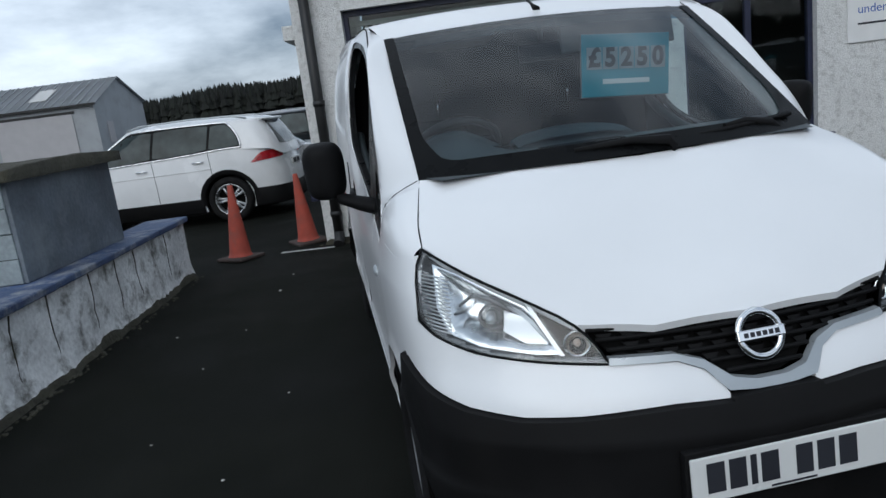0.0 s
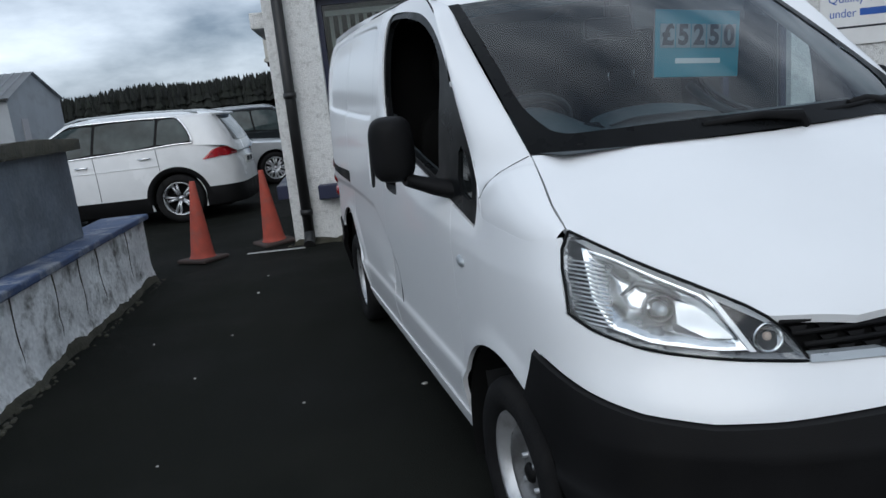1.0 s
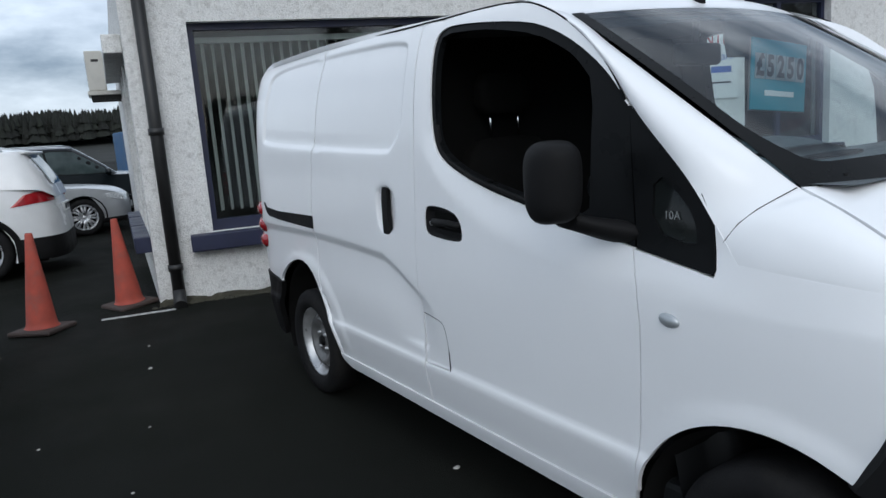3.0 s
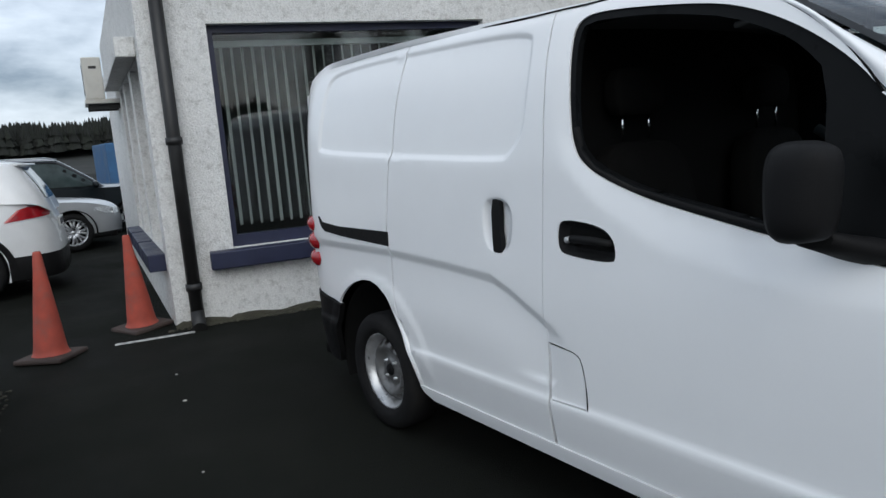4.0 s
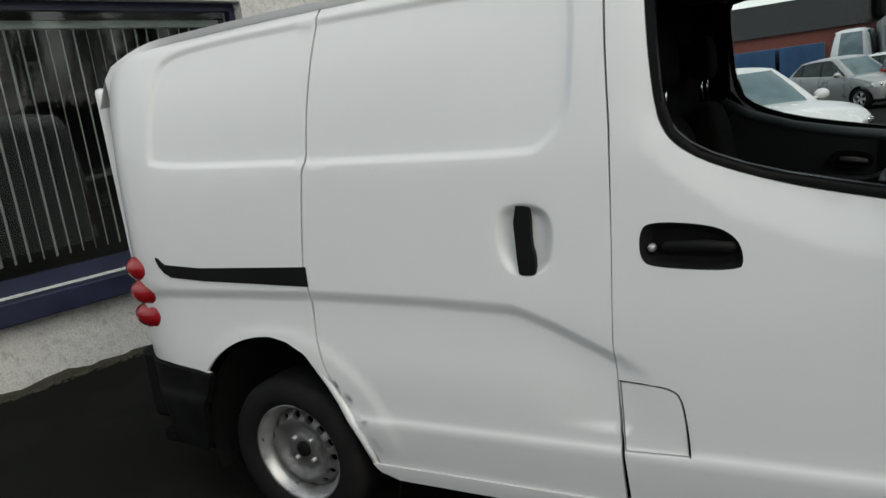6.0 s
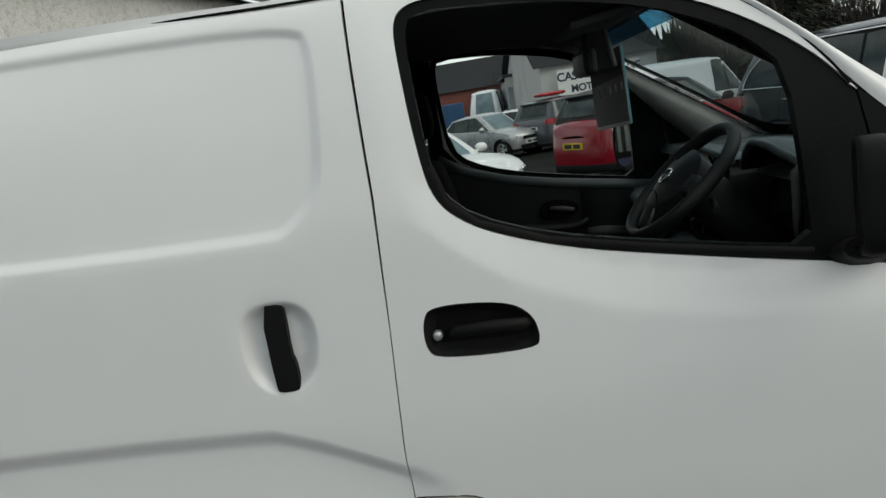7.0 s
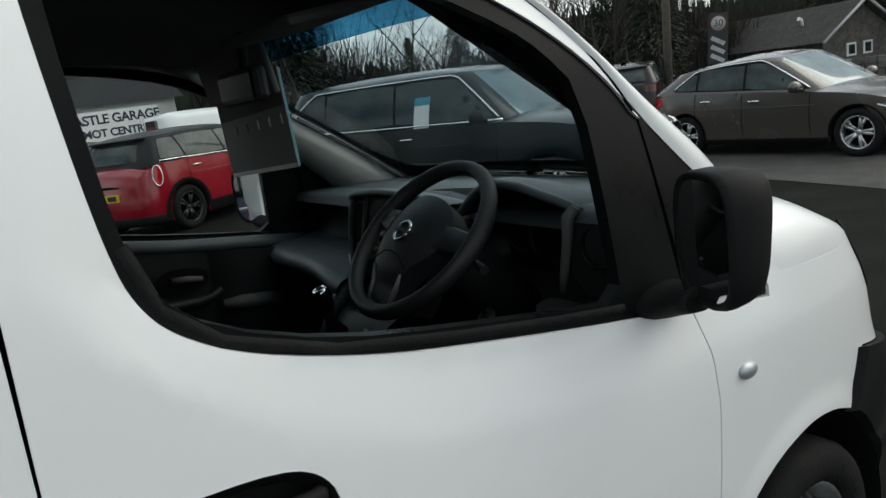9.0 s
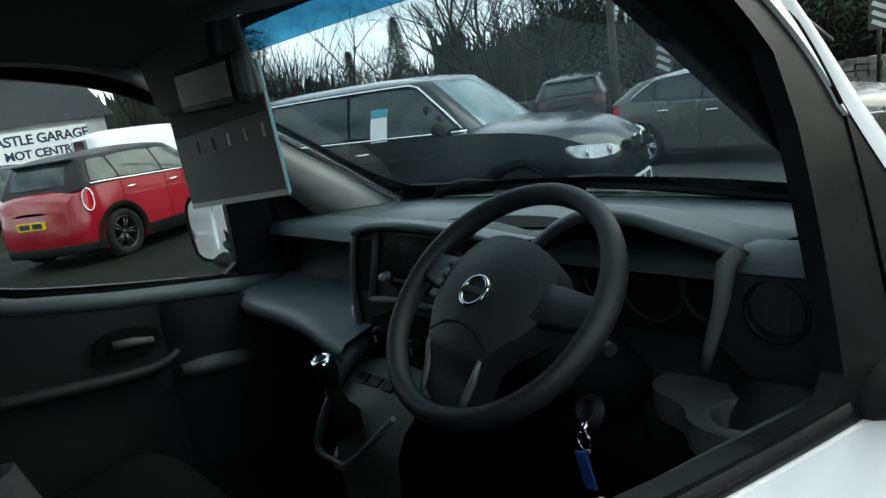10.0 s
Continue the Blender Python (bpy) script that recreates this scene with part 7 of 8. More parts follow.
    def house(q, a):
        yc, hy, w = ext(q)
        ca, sa = math.cos(a), math.sin(a)
        x = w * math.copysign(abs(ca) ** e2, ca)
        y = yc + hy * math.copysign(abs(sa) ** e2, sa)
        zb = zs(y) - 0.01
        return Vector((x, y, zb + (zr(y) - zb) * q))
    def q_of(y, z):
        zb = zs(y) - 0.01
        return max(0.0, min(1.0, (z - zb) / (zr(y) - zb)))
    def side_x(y, z):
        yc, hy, w = ext(q_of(y, z))
        k = min(0.999, abs(y - yc) / hy)
        return w * max(0.0, 1 - k ** (2 / e2)) ** (e2 / 2)
    def end_y(sgn, u, q):
        yc, hy, w = ext(q)
        return yc + sgn * hy * (1 - min(0.98, abs(u)) ** (2 / e2 * 0.55)) ** (e2 / 2)
    b = bmesh.new()
    n = 72
    angs = [2 * math.pi * (i + 0.5) / n for i in range(n)]
    lo = [[house(q, a) for a in angs] for q in np.linspace(0, 1, 9)]
    yc, hy, w = ext(1.0)
    for k in (0.985, 0.95, 0.86, 0.7, 0.5, 0.3, 0.1):
        lo.append([Vector((p.x * k, yc + (p.y - yc) * (0.4 + 0.6 * k), p.z + (H * 0.045 - 0.0) * (1 - k ** 2.6))) for p in lo[8]])
    rings(b, lo, True, False)
    bmesh.ops.recalc_face_normals(b, faces=b.faces)
    part("roof", b, roof or body, c)
    # windows
    d0, d1 = style["dlo"][0] * L, style["dlo"][1] * L
    zlow = lambda y: zs(y) + 0.045
    ztop = lambda y: zr(y) - 0.045
    def front_y(z):
        q = q_of(d0, z)
        return d0 + (yf1 - yf0) * q ** 1.12 * 0.98
    def rear_y(z):
        q = q_of(d1, z)
        return d1 + style["kick"] * 0.55 * q ** style.get("sweep", 1.6)
    cuts = [d0] + [d0 - (d0 - d1) * k for k in ((0.44, 0.80) if doors == 2 else (0.55,))] + [d1]
    for s in (-1, 1):
        band = []
        for k in np.linspace(0, 1, 7):
            z = zlow(d0) - 0.012 + (ztop(d0 - 0.3) + 0.012 - zlow(d0)) * float(k)
            band.append((front_y(z) + 0.015, z))
        for y in np.linspace(band[-1][0] - 0.08, rear_y(ztop(d1 + 0.2)) + 0.05, 8):
            band.append((float(y), ztop(float(y)) + 0.010))
        for k in np.linspace(1, 0, 7):
            z = zlow(d1) - 0.012 + (ztop(d1 + 0.2) + 0.012 - zlow(d1)) * float(k)
            band.append((rear_y(z) - 0.012, z))
        for y in np.linspace(d1 + 0.15, d0 - 0.15, 8):
            band.append((float(y), zlow(float(y)) - 0.012))
        part("window_band", panel(band, lambda y, z, s=s: Vector((s * (side_x(y, z) + 0.003), y, z)), (), 0.10, 0.012, (-s, 0, 0), (), s < 0), M_trim, c)
        for i in range(len(cuts) - 1):
            ya_, yb_ = cuts[i] - (0.02 if i else 0), cuts[i + 1] + (0.02 if i < len(cuts) - 2 else 0)
            za = np.linspace(0, 1, 7)
            poly = []
            for k in za:
                z = zlow(ya_) + (ztop(ya_ - 0.3) - zlow(ya_)) * float(k)
                poly.append((front_y(z) if i == 0 else ya_ - 0.04 * float(k), z))
            for k in za[::-1]:
                z = zlow(yb_) + (ztop(yb_ + 0.2) - zlow(yb_)) * float(k)
                poly.append((rear_y(z) if i == len(cuts) - 2 else yb_ - 0.04 * float(k), z))
            if poly[0][0] <= poly[-1][0] + 0.05:
                continue
            poly = rounded(poly, 1)
            part("side_window", panel(poly, lambda y, z, s=s: Vector((s * (side_x(y, z) + 0.006), y, z)), (), 0.10, 0.014, (-s, 0, 0), (), s < 0), M_carglass, c)
        if chrome:
            b = bmesh.new()
            yl = np.linspace(d0 + 0.03, d1 - 0.03, 26)
            line = [Vector((s * (side_x(float(y), zlow(float(y)) - 0.022) + 0.012), float(y), zlow(float(y)) - 0.022)) for y in yl]
            back = []
            for k in np.linspace(0, 1, 7):
                z = zlow(d1) + (ztop(d1 + 0.2) + 0.02 - zlow(d1)) * float(k)
                back.append((rear_y(z) - 0.03, z))
            for y in np.linspace(back[-1][0] + 0.1, front_y(ztop(yf1)) - 0.05, 16):
                back.append((float(y), ztop(float(y)) + 0.022))
            for k in np.linspace(1, 0, 7):
                z = zlow(d0) + (ztop(d0 - 0.3) - zlow(d0)) * float(k)
                back.append((front_y(z) + 0.035, z))
            over = [Vector((s * (side_x(y, z) + 0.010), y, z)) for y, z in back]
            tube(b, line if chrome == "waist" else over if chrome == "top" else line + over, 0.012, 5)
            part("chrome_line", b, M_chrome, c, "chrome window surround")
        # door gaps, handles, mirror
        for yy in [cuts[0] + 0.02] + cuts[1:-1]:
            b = bmesh.new()
            tube(b, [skin(s, at_y(yy - 0.03 * math.sin(3 * float(z))), float(z), 0.0005) for z in np.linspace(sill + 0.10, zs(yy) - 0.005, 8)], 0.0045, 4)
            part("door_gap", b, M_well, body_ob)
        for yy in cuts[1:-1]:
            b = bmesh.new()
            tube(b, [skin(s, at_y(yy + 0.16 + dy), zs(yy) - 0.115, o) for dy, o in ((-0.09, 0.0), (-0.06, 0.025), (0.06, 0.025), (0.09, 0.0))], 0.013, 6)
            part("door_handle", b, M_chrome if chrome else body, c)
        b = bmesh.new()
        tube(b, [skin(s, at_y(cuts[1] - 0.9 + 1.9 * k), zs(cuts[1]) - 0.19 - 0.02 * k, 0.002) for k in np.linspace(0, 1, 12)], 0.006, 4)
        part("crease", b, body, body_ob)
        b = bmesh.new()
        bmesh.ops.create_uvsphere(b, u_segments=14, v_segments=9, radius=1.0, matrix=Matrix.Translation((s * (hw_ + 0.08), d0 - 0.14, zs(d0) + 0.08)) @ Matrix.Diagonal((0.12, 0.065, 0.075, 1)))
        tube(b, [(s * (hw_ - 0.1), d0 - 0.12, zs(d0) + 0.03), (s * (hw_ + 0.04), d0 - 0.13, zs(d0) + 0.05)], 0.025, 6)
        part("door_mirror", b, body if not clad else M_black, c, "", True)
        # lamps wrap round the corners
        hz = sh[-2][1] + lamp_high - 0.015
        corner = at_y(hl_ * 0.93)
        fp = rounded([(hw_ * 0.50, hz - 0.10), (corner, hz - 0.10), (corner + lamp_wrap, hz + 0.015), (corner + lamp_wrap * 0.33, hz + 0.045), (hw_ * 0.52, hz - 0.015)], 1)
        slim = style.get("slim")
        if slim:
            fp = rounded([(hw_ * 0.50, hz - 0.085), (corner, hz - 0.075), (corner + lamp_wrap, hz + 0.02), (corner + lamp_wrap * 0.33, hz + 0.015), (hw_ * 0.52, hz - 0.03)], 1)
        lamp = part("headlight", panel(fp, lambda t, z, s=s: skin(s, t, z, 0.008), (), 0.05, 0.03, (0, -1, 0), (), s < 0), M_lamphouse if slim else M_headlamp, c, "slim dark headlight" if slim else "clear headlight")
        if slim:
            b = bmesh.new()
            tube(b, [skin(s, t, z, 0.014) for t, z in ((hw_ * 0.62, hz - 0.078), (corner * 0.8, hz - 0.078), (corner, hz - 0.066), (corner + lamp_wrap * 0.5, hz - 0.024), (corner + lamp_wrap * 0.9, hz + 0.012))], 0.010, 6)
            part("lamp_strip", b, M_lampwhite, lamp, "bright strip")
            b = bmesh.new()
            tube(b, [skin(s, t, sill + z, 0.012) for t, z in ((hw_ * 0.45, 0.06), (hw_ * 0.8, 0.07), (corner - 0.02, 0.11))], 0.010, 6)
            part("fog_trim", b, M_silver, c, "silver strip")
        b = bmesh.new()
        for tt in (hw_ * 0.64, hw_ * 0.86):
            p0 = skin(s, tt, hz - 0.05, 0.010)
            lathe(b, [(0.0, 0.004), (0.030, 0.006), (0.042, 0.0)], Matrix.Translation(p0) @ pose(0, 0, 0, -90, 0, 0), 14)
        part("lamp_eye", b, M_lampchrome, lamp)
        tz = sh[2][1] - 0.05
        cr = at_y(-hl_ * 0.93)
        tp = rounded([(cr - 0.22, tz - 0.04), (cr - 0.12, tz - 0.16), (T - hw_ * 0.62, tz - 0.14), (T - hw_ * 0.55, tz + 0.01), (cr - 0.05, tz + 0.02)], 1)
        if style.get("sharp"):
            tp = [(cr - 0.30, tz - 0.135), (cr - 0.05, tz - 0.115), (T - hw_ * 0.62, tz - 0.10), (T - hw_ * 0.55, tz + 0.01), (cr, tz + 0.015), (cr - 0.12, tz - 0.01)]
        if lamp_ring:
            tp = [(cr - 0.10 + 0.085 * math.cos(a), tz - 0.13 + 0.15 * math.sin(a)) for a in [k * math.pi / 9 for k in range(18)]]
        tail = part("tail_lamp", panel(tp, lambda t, z, s=s: skin(s, t, z, 0.008), (), 0.05, 0.03, (0, 1, 0), (), s < 0), tail_glass or M_red, c, "red tail lamp")
        if lamp_ring:
            b = bmesh.new()
            tube(b, [skin(s, t, z, 0.010) for t, z in tp + tp[:2]], 0.009, 6)
            part("lamp_ring", b, M_chrome, tail, "chrome ring")
    def screen(sgn, u0, q0, q1, m):
        p = [(float(u), q0) for u in np.linspace(-u0, u0, 9)] + [(u0 - 0.02, q1), (-u0 + 0.02, q1)]
        def f(u, q):
            yc, hy, w = ext(q)
            y = end_y(sgn, u, q)
            zb = zs(y) - 0.01
            return Vector((u * w, y + sgn * 0.012, zb + (zr(y) - zb) * q + 0.006))
        return panel(p, f, (), 0.09, 0.012, (0, -sgn, 0), (), sgn < 0)
    part("windscreen", screen(1, 0.86, 0.06, 0.95, 0), M_carscreen, c)
    part("rear_window", screen(-1, 0.80, 0.20, 0.92, 0), M_carglass, c)
    if spoiler:
        b = bmesh.new()
        lo = []
        for x in np.linspace(-0.88, 0.88, 13):
            y = end_y(-1, float(x), 1.0)
            z = zr(y)
            lo.append([Vector((float(x) * wb1, y + dy, z + dz)) for dy, dz in ((0.14, 0.02), (-0.10, 0.0), (-0.11, -0.02), (0.05, -0.05))])
        rings(b, lo, True, True)
        part("spoiler", b, roof or body, c)
    # nose and tail details
    nz = sh[-2][1]
    part("grille", new_box(-hw_ * 0.40, hw_ * 0.40, hl_ * 0.965, hl_ + 0.004, nz - 0.17, nz - 0.07, 0.02), M_trim, c)
    part("lower_grille", new_box(-hw_ * 0.55, hw_ * 0.55, hl_ - 0.06, hl_ + 0.010, sill + 0.07, sill + 0.17, 0.02), M_trim, c)
    if rings_front:
        for s in (-1, 1):
            b = bmesh.new()
            pts = rounded([(s * 0.03, nz - 0.20), (s * 0.22, nz - 0.18), (s * 0.24, nz - 0.07), (s * 0.03, nz - 0.04)], 2)
            tube(b, [Vector((x, hl_ - 0.002 - 0.25 * max(0.0, z - nz + 0.1), z)) for x, z in pts + pts[:2]], 0.008, 6)
            part("grille_ring", b, M_chrome, c, "chrome grille surround")
            b = bmesh.new()
            for k in range(6):
                x = s * (0.06 + 0.042 * k)
                box(b, x - 0.006, x + 0.006, hl_ - 0.02, hl_ + 0.010, nz - 0.20, nz - 0.06)
            part("grille_bars", b, M_trim, c)
    for sgn, mt in ((1, M_plate), (-1, plate or M_plate)):
        zc = sill + 0.24 if sgn > 0 else sh[2][1] - 0.27 - plate_low
        yy = sgn * hl_ * lean(sgn * hl_, zc)[1]
        p = part("number_plate", new_box(-0.26, 0.26, yy - sgn * 0.02, yy + sgn * 0.014, zc - 0.055, zc + 0.055, 0.004), mt, c)
        for x0, x1 in ((-0.21, -0.02), (0.03, 0.21)):
            part("plate_bar", new_box(x0, x1, yy + sgn * 0.0145, yy + sgn * 0.0165, zc - 0.035, zc + 0.035), M_ink, p)
    part("underbody", new_box(-hw_ * 0.84, hw_ * 0.84, -hl_ * 0.9, hl_ * 0.9, sill - 0.02, sill + 0.06), M_well, c)
    if rails:
        for s in (-1, 1):
            b = bmesh.new()
            yl = (yf1 - 0.05, yf1 - 0.25, (yf1 + yr1) / 2, yr1 + 0.40, yr1 + 0.2)
            tube(b, [Vector((s * wb1 * 0.90, y, zr(y) + 0.015 + o)) for y, o in zip(yl, (0.0, 0.045, 0.055, 0.045, 0.0))], 0.014, 6)
            part("roof_rail", b, rails, c, "roof rail")
    if sheet:
        zz0, zz1 = 1.14, 1.46
        part("price_sheet", panel([(sheet - 0.10, zz0), (sheet + 0.10, zz0), (sheet + 0.10, zz1), (sheet - 0.10, zz1)], lambda y, z: Vector((side_x(y, z) + 0.012, y, z)), (), 0.1, 0.004, (-1, 0, 0)), M_paper, c, "white price sheet in the side window")
        part("sheet_head", panel([(sheet - 0.10, zz1 - 0.08), (sheet + 0.10, zz1 - 0.08), (sheet + 0.10, zz1), (sheet - 0.10, zz1)], lambda y, z: Vector((side_x(y, z) + 0.016, y, z)), (), 0.1, 0.003, (-1, 0, 0)), M_teal, c)
    if load:
        b = bmesh.new()
        lo = []
        for y in np.linspace(-1, 1, 13):
            f = max(0.05, 1 - abs(float(y)) ** 4) ** 0.5
            lo.append([Vector((0.28 * f * math.copysign(abs(math.cos(a)) ** 0.6, math.cos(a)), yr1 + 0.9 + 0.75 * float(y), H + 0.10 + 0.07 * f * math.copysign(abs(math.sin(a)) ** 0.6, math.sin(a)))) for a in [2 * math.pi * k / 16 for k in range(16)]])
        rings(b, lo, True, True)
        part("roof_load", b, load, c, "red box on the roof")
    return c

def stand(px_, py_, fx, fy, lat, fwd):
    """The pose of a car one of whose points, lat to its left and fwd ahead of its middle, stands at px_, py_."""
    n = math.hypot(fx, fy)
    fx, fy = fx / n, fy / n
    return facing(px_ + fy * lat - fx * fwd, py_ - fx * lat - fy * fwd, fx, fy)


# behind the cones, on the shop's far side
car("parked_suv", "white family SUV with dark cladding and red tail lamps", stand(-2.36, 8.88, -0.98, 0.19, 0.80, -1.34), 4.45, 1.82, 1.60, 2.66, P_white, CROSS, 0.345, clad=M_black, rails=M_silver, chrome=True)
car("silver_saloon", "silver car with multi-spoke alloy wheels beside the shop", stand(-0.86, 12.75, 1, 0.06, -0.78, 1.33), 4.5, 1.78, 1.43, 2.66, P_silver, HATCH, 0.32, spokes=8)
car("dark_estate", "black estate car parked behind the silver one", facing(-0.8, 15.9, 1, 0.03), 4.6, 1.8, 1.62, 2.7, P_black, SUV, 0.32, rails=M_silver)
# across the yard
car("black_suv", "black executive SUV with chrome window line and twin grille", stand(6.2, -2.42, -0.94, -0.34, -0.84, -1.395), 4.86, 1.93, 1.77, 2.93, P_black, EXEC, 0.37, chrome=True, rings_front=True, clad=P_black, axle=0.07, sheet=0.05, lamp_high=-0.05, lamp_wrap=0.12)
car("grey_hatchback", "bronze-grey five-door hatchback with silver alloy wheels", stand(3.72, -7.615, -1, 0.05, -0.80, 0.04), 4.06, 1.72, 1.37, 2.48, P_grey, STEEP, 0.300, chrome="top", rim=M_alloy, axle=0.04)
car("red_hatch", "red compact crossover with black roof and dark wheels", stand(9.47, -1.45, 0.494, -0.87, -0.76, -1.30), 4.1, 1.79, 1.56, 2.60, P_red, SUV2, 0.34, clad=M_black, plate=M_yellow, rim=M_darkrim, roof=P_satin, chrome="waist", plate_low=0.16, lamp_ring=True)
car("silver_city_car", "small silver city car", stand(19.26, 0.29, -0.73, -0.69, -0.70, 1.17), 3.42, 1.62, 1.47, 2.34, P_silver, HATCH, 0.29)
car("white_hatchback", "white hatchback facing the yard", facing(8.5, 2.25, -0.75, -0.65), 4.0, 1.72, 1.45, 2.5, P_white, HATCH, 0.31)
car("dark_hatch", "dark small hatchback seen from behind", facing(10.0, -12.5, 0.55, -0.83), 3.9, 1.7, 1.5, 2.45, P_dark, HATCH, 0.3, tail_glass=M_smokered, plate=M_dimplate, plate_low=0.10)
car("slate_suv", "slate grey SUV with a red load on its roof", facing(21.3, -2.0, 0.6, -0.5), 4.4, 1.8, 1.62, 2.6, P_slate, SUV, 0.34, load=M_red)
car("white_city_car", "small white hatchback far across the yard", facing(27.0, -1.0, -0.5, -0.8), 3.6, 1.64, 1.45, 2.4, P_white, HATCH, 0.29)
car("white_van", "tall white van with dark windows across the yard", facing(37.5, 0.05, -1.0, 0.1), 5.4, 1.95, 2.75, 3.2, P_white, BOXVAN, 0.34, doors=1, spoiler=False)
car("white_panel_van", "white van parked beyond the red crossover", facing(17.2, -4.7, 0.12, -1.0), 3.4, 1.75, 1.98, 2.2, P_white, BOXVAN, 0.31, doors=1, spoiler=False)

# ---- buildings and country round the yard ----
M_farwall = mat("far_white_render", (0.55, 0.55, 0.54), 0.9, vary=0.08, scale=0.8, dirt=(0.35, 0.34, 0.32), dscale=0.7, damount=0.4)
M_corr = mat("corrugated_sheet", (0.34, 0.36, 0.38), 0.55, metal=0.2, vary=0.12, scale=0.7, dirt=(0.22, 0.22, 0.21), dscale=0.9, damount=0.4)
M_shutter = mat("pale_shutter", (0.42, 0.41, 0.42), 0.6, vary=0.05, scale=2.0)
M_bluebox = mat("blue_container", (0.03, 0.10, 0.22), 0.6, vary=0.2, scale=2.0)
M_brick = mat("red_brick_far", (0.22, 0.07, 0.05), 0.85, vary=0.2, scale=6.0)
M_oldroof = mat("weathered_roof", (0.11, 0.105, 0.10), 0.9, vary=0.25, scale=2.0, bump=0.4, bscale=9.0, fine=0.2)
M_oldstone = mat("grey_stone_house", (0.10, 0.095, 0.085), 0.9, vary=0.35, scale=2.5, bump=0.6, bscale=6.0, fine=0.3)

def ridge_house(name, label, at, length, width, eave, ridge, wall_mat, roof_mat, cat_="building", over=0.25):
    h = thing(name, label, cat_, at)
    b = bmesh.new()
    for x0, x1, y0, y1 in ((0, length, 0, 0.2), (0, length, width - 0.2, width)):
        box(b, x0, x1, y0, y1, 0, eave)
    w = part("wall", b, wall_mat, h)
    for gx in (0.0, length - 0.2):
        g = bmesh.new()
        vs = [g.verts.new((gx, y, z)) for y, z in ((0.2, 0), (width - 0.2, 0), (width - 0.2, eave), (width / 2, ridge - 0.08), (0.2, eave))]
        f = g.faces.new(vs)
        r = bmesh.ops.extrude_face_region(g, geom=[f])
        bmesh.ops.translate(g, verts=[v for v in r["geom"] if isinstance(v, bmesh.types.BMVert)], vec=(0.2, 0, 0))
        part("gable", g, wall_mat, h)
    for s in (0, 1):
        r = bmesh.new()
        yo = -over if s == 0 else width + over
        drop = eave - (ridge - eave) * over / (width / 2)
        quad(r, (-over, yo, drop), (length + over, yo, drop), (length + over, width / 2, ridge), (-over, width / 2, ridge))
        bmesh.ops.solidify(r, geom=r.faces[:], thickness=0.1)
        part("roof", r, roof_mat, h)
    return h

# corrugated shed beyond the low wall: corner nearest at (-12.7, 41.2)
SHR = Matrix.Translation((-12.9, 41.0, 0)) @ pose(0, 0, 0, 0, 0, -9) @ Matrix.Translation((-15, 0, 0))
shed = ridge_house("workshop_shed", "pale grey corrugated shed with a roller door", SHR, 15.0, 7.0, 3.55, 5.0, M_corr, M_corr, "shed", 0.2)
for i in range(int(15.0 / 0.5)):
    b = bmesh.new()
    x = 0.2 + i * 0.5
    tube(b, [(x, -0.2, 3.50), (x, 3.5, 5.02)], 0.035, 5)
    part("roof_rib", b, M_corr, shed)
part("roller_door", new_box(9.3, 13.7, -0.06, -0.01, 0, 3.0), M_shutter, shed, "pale roller door")
part("door_frame", new_box(9.15, 13.85, -0.05, -0.003, 3.0, 3.15), M_pipe, shed)
part("eaves_gutter", new_box(-0.2, 15.2, -0.30, -0.2, 3.36, 3.48), M_pipe, shed)
part("rooflight", new_box(11.0, 12.0, 0, 0.04, 0.9, 2.6, 0, Matrix.Translation((0, 0, 3.62)) @ pose(0, 0, 0, -67.5, 0, 0)), M_farwall, shed, "pale rooflight")
part("side_hatch", new_box(15.0, 15.06, 1.2, 1.9, 1.2, 2.4), M_shutter, shed)

# garage with the sign
GG = Matrix.Translation((27.49, -1.96, ground_z(28, -6))) @ pose(0, 0, 0, 0, 0, -84)
gar = ridge_house("garage_building", "white rendered garage with a dark slate roof and skylights", GG, 4.9, 8.0, 3.05, 5.5, M_farwall, M_slate, "building", 0.3)
for x in (1.2, 3.0):
    part("skylight", new_box(x - 0.4, x + 0.4, -0.03, 0.04, 1.3, 2.4, 0, Matrix.Translation((0, 0.1, 3.15)) @ pose(0, 0, 0, -62, 0, 0)), M_paper, gar, "pale skylight")
sg = thing("garage_sign", "white CASTLE GARAGE sign with dark blue capitals", "sign", GG)
part("board", new_box(0.55, 3.95, -0.62, -0.56, 1.43, 2.65, 0.01), M_paper, sg)
for x in (1.0, 3.8):
    part("bracket", new_box(x - 0.04, x + 0.04, -0.56, 0.0, 1.93, 2.01), M_pipe, sg)
gf = lambda z: Matrix.Translation((2.25, -0.625, z)) @ pose(0, 0, 0, 90, 0, 0)
letters("words", "CASTLE GARAGE", 0.47, gf(2.35), M_blue, sg, 0.004, 0.95, 0.012)
letters("words", "MOT CENTRE", 0.40, gf(1.85), M_blue, sg, 0.004, 0.95, 0.012)
# grey shed, brick range and containers further off
gs = thing("grey_store", "long grey-clad store with a white fascia", "building", Matrix.Translation((34.0, -1.0, ground_z(36, 0))) @ pose(0, 0, 0, 0, 0, -90))
part("wall", new_box(0, 6.5, 0, 6, 0, 2.9), M_corr, gs)
part("fascia", new_box(-0.1, 6.6, -0.12, -0.002, 2.55, 3.05), M_farwall, gs, "white fascia")
part("roof", new_box(-0.2, 6.7, -0.2, 6.2, 3.052, 3.2), M_slate, gs)
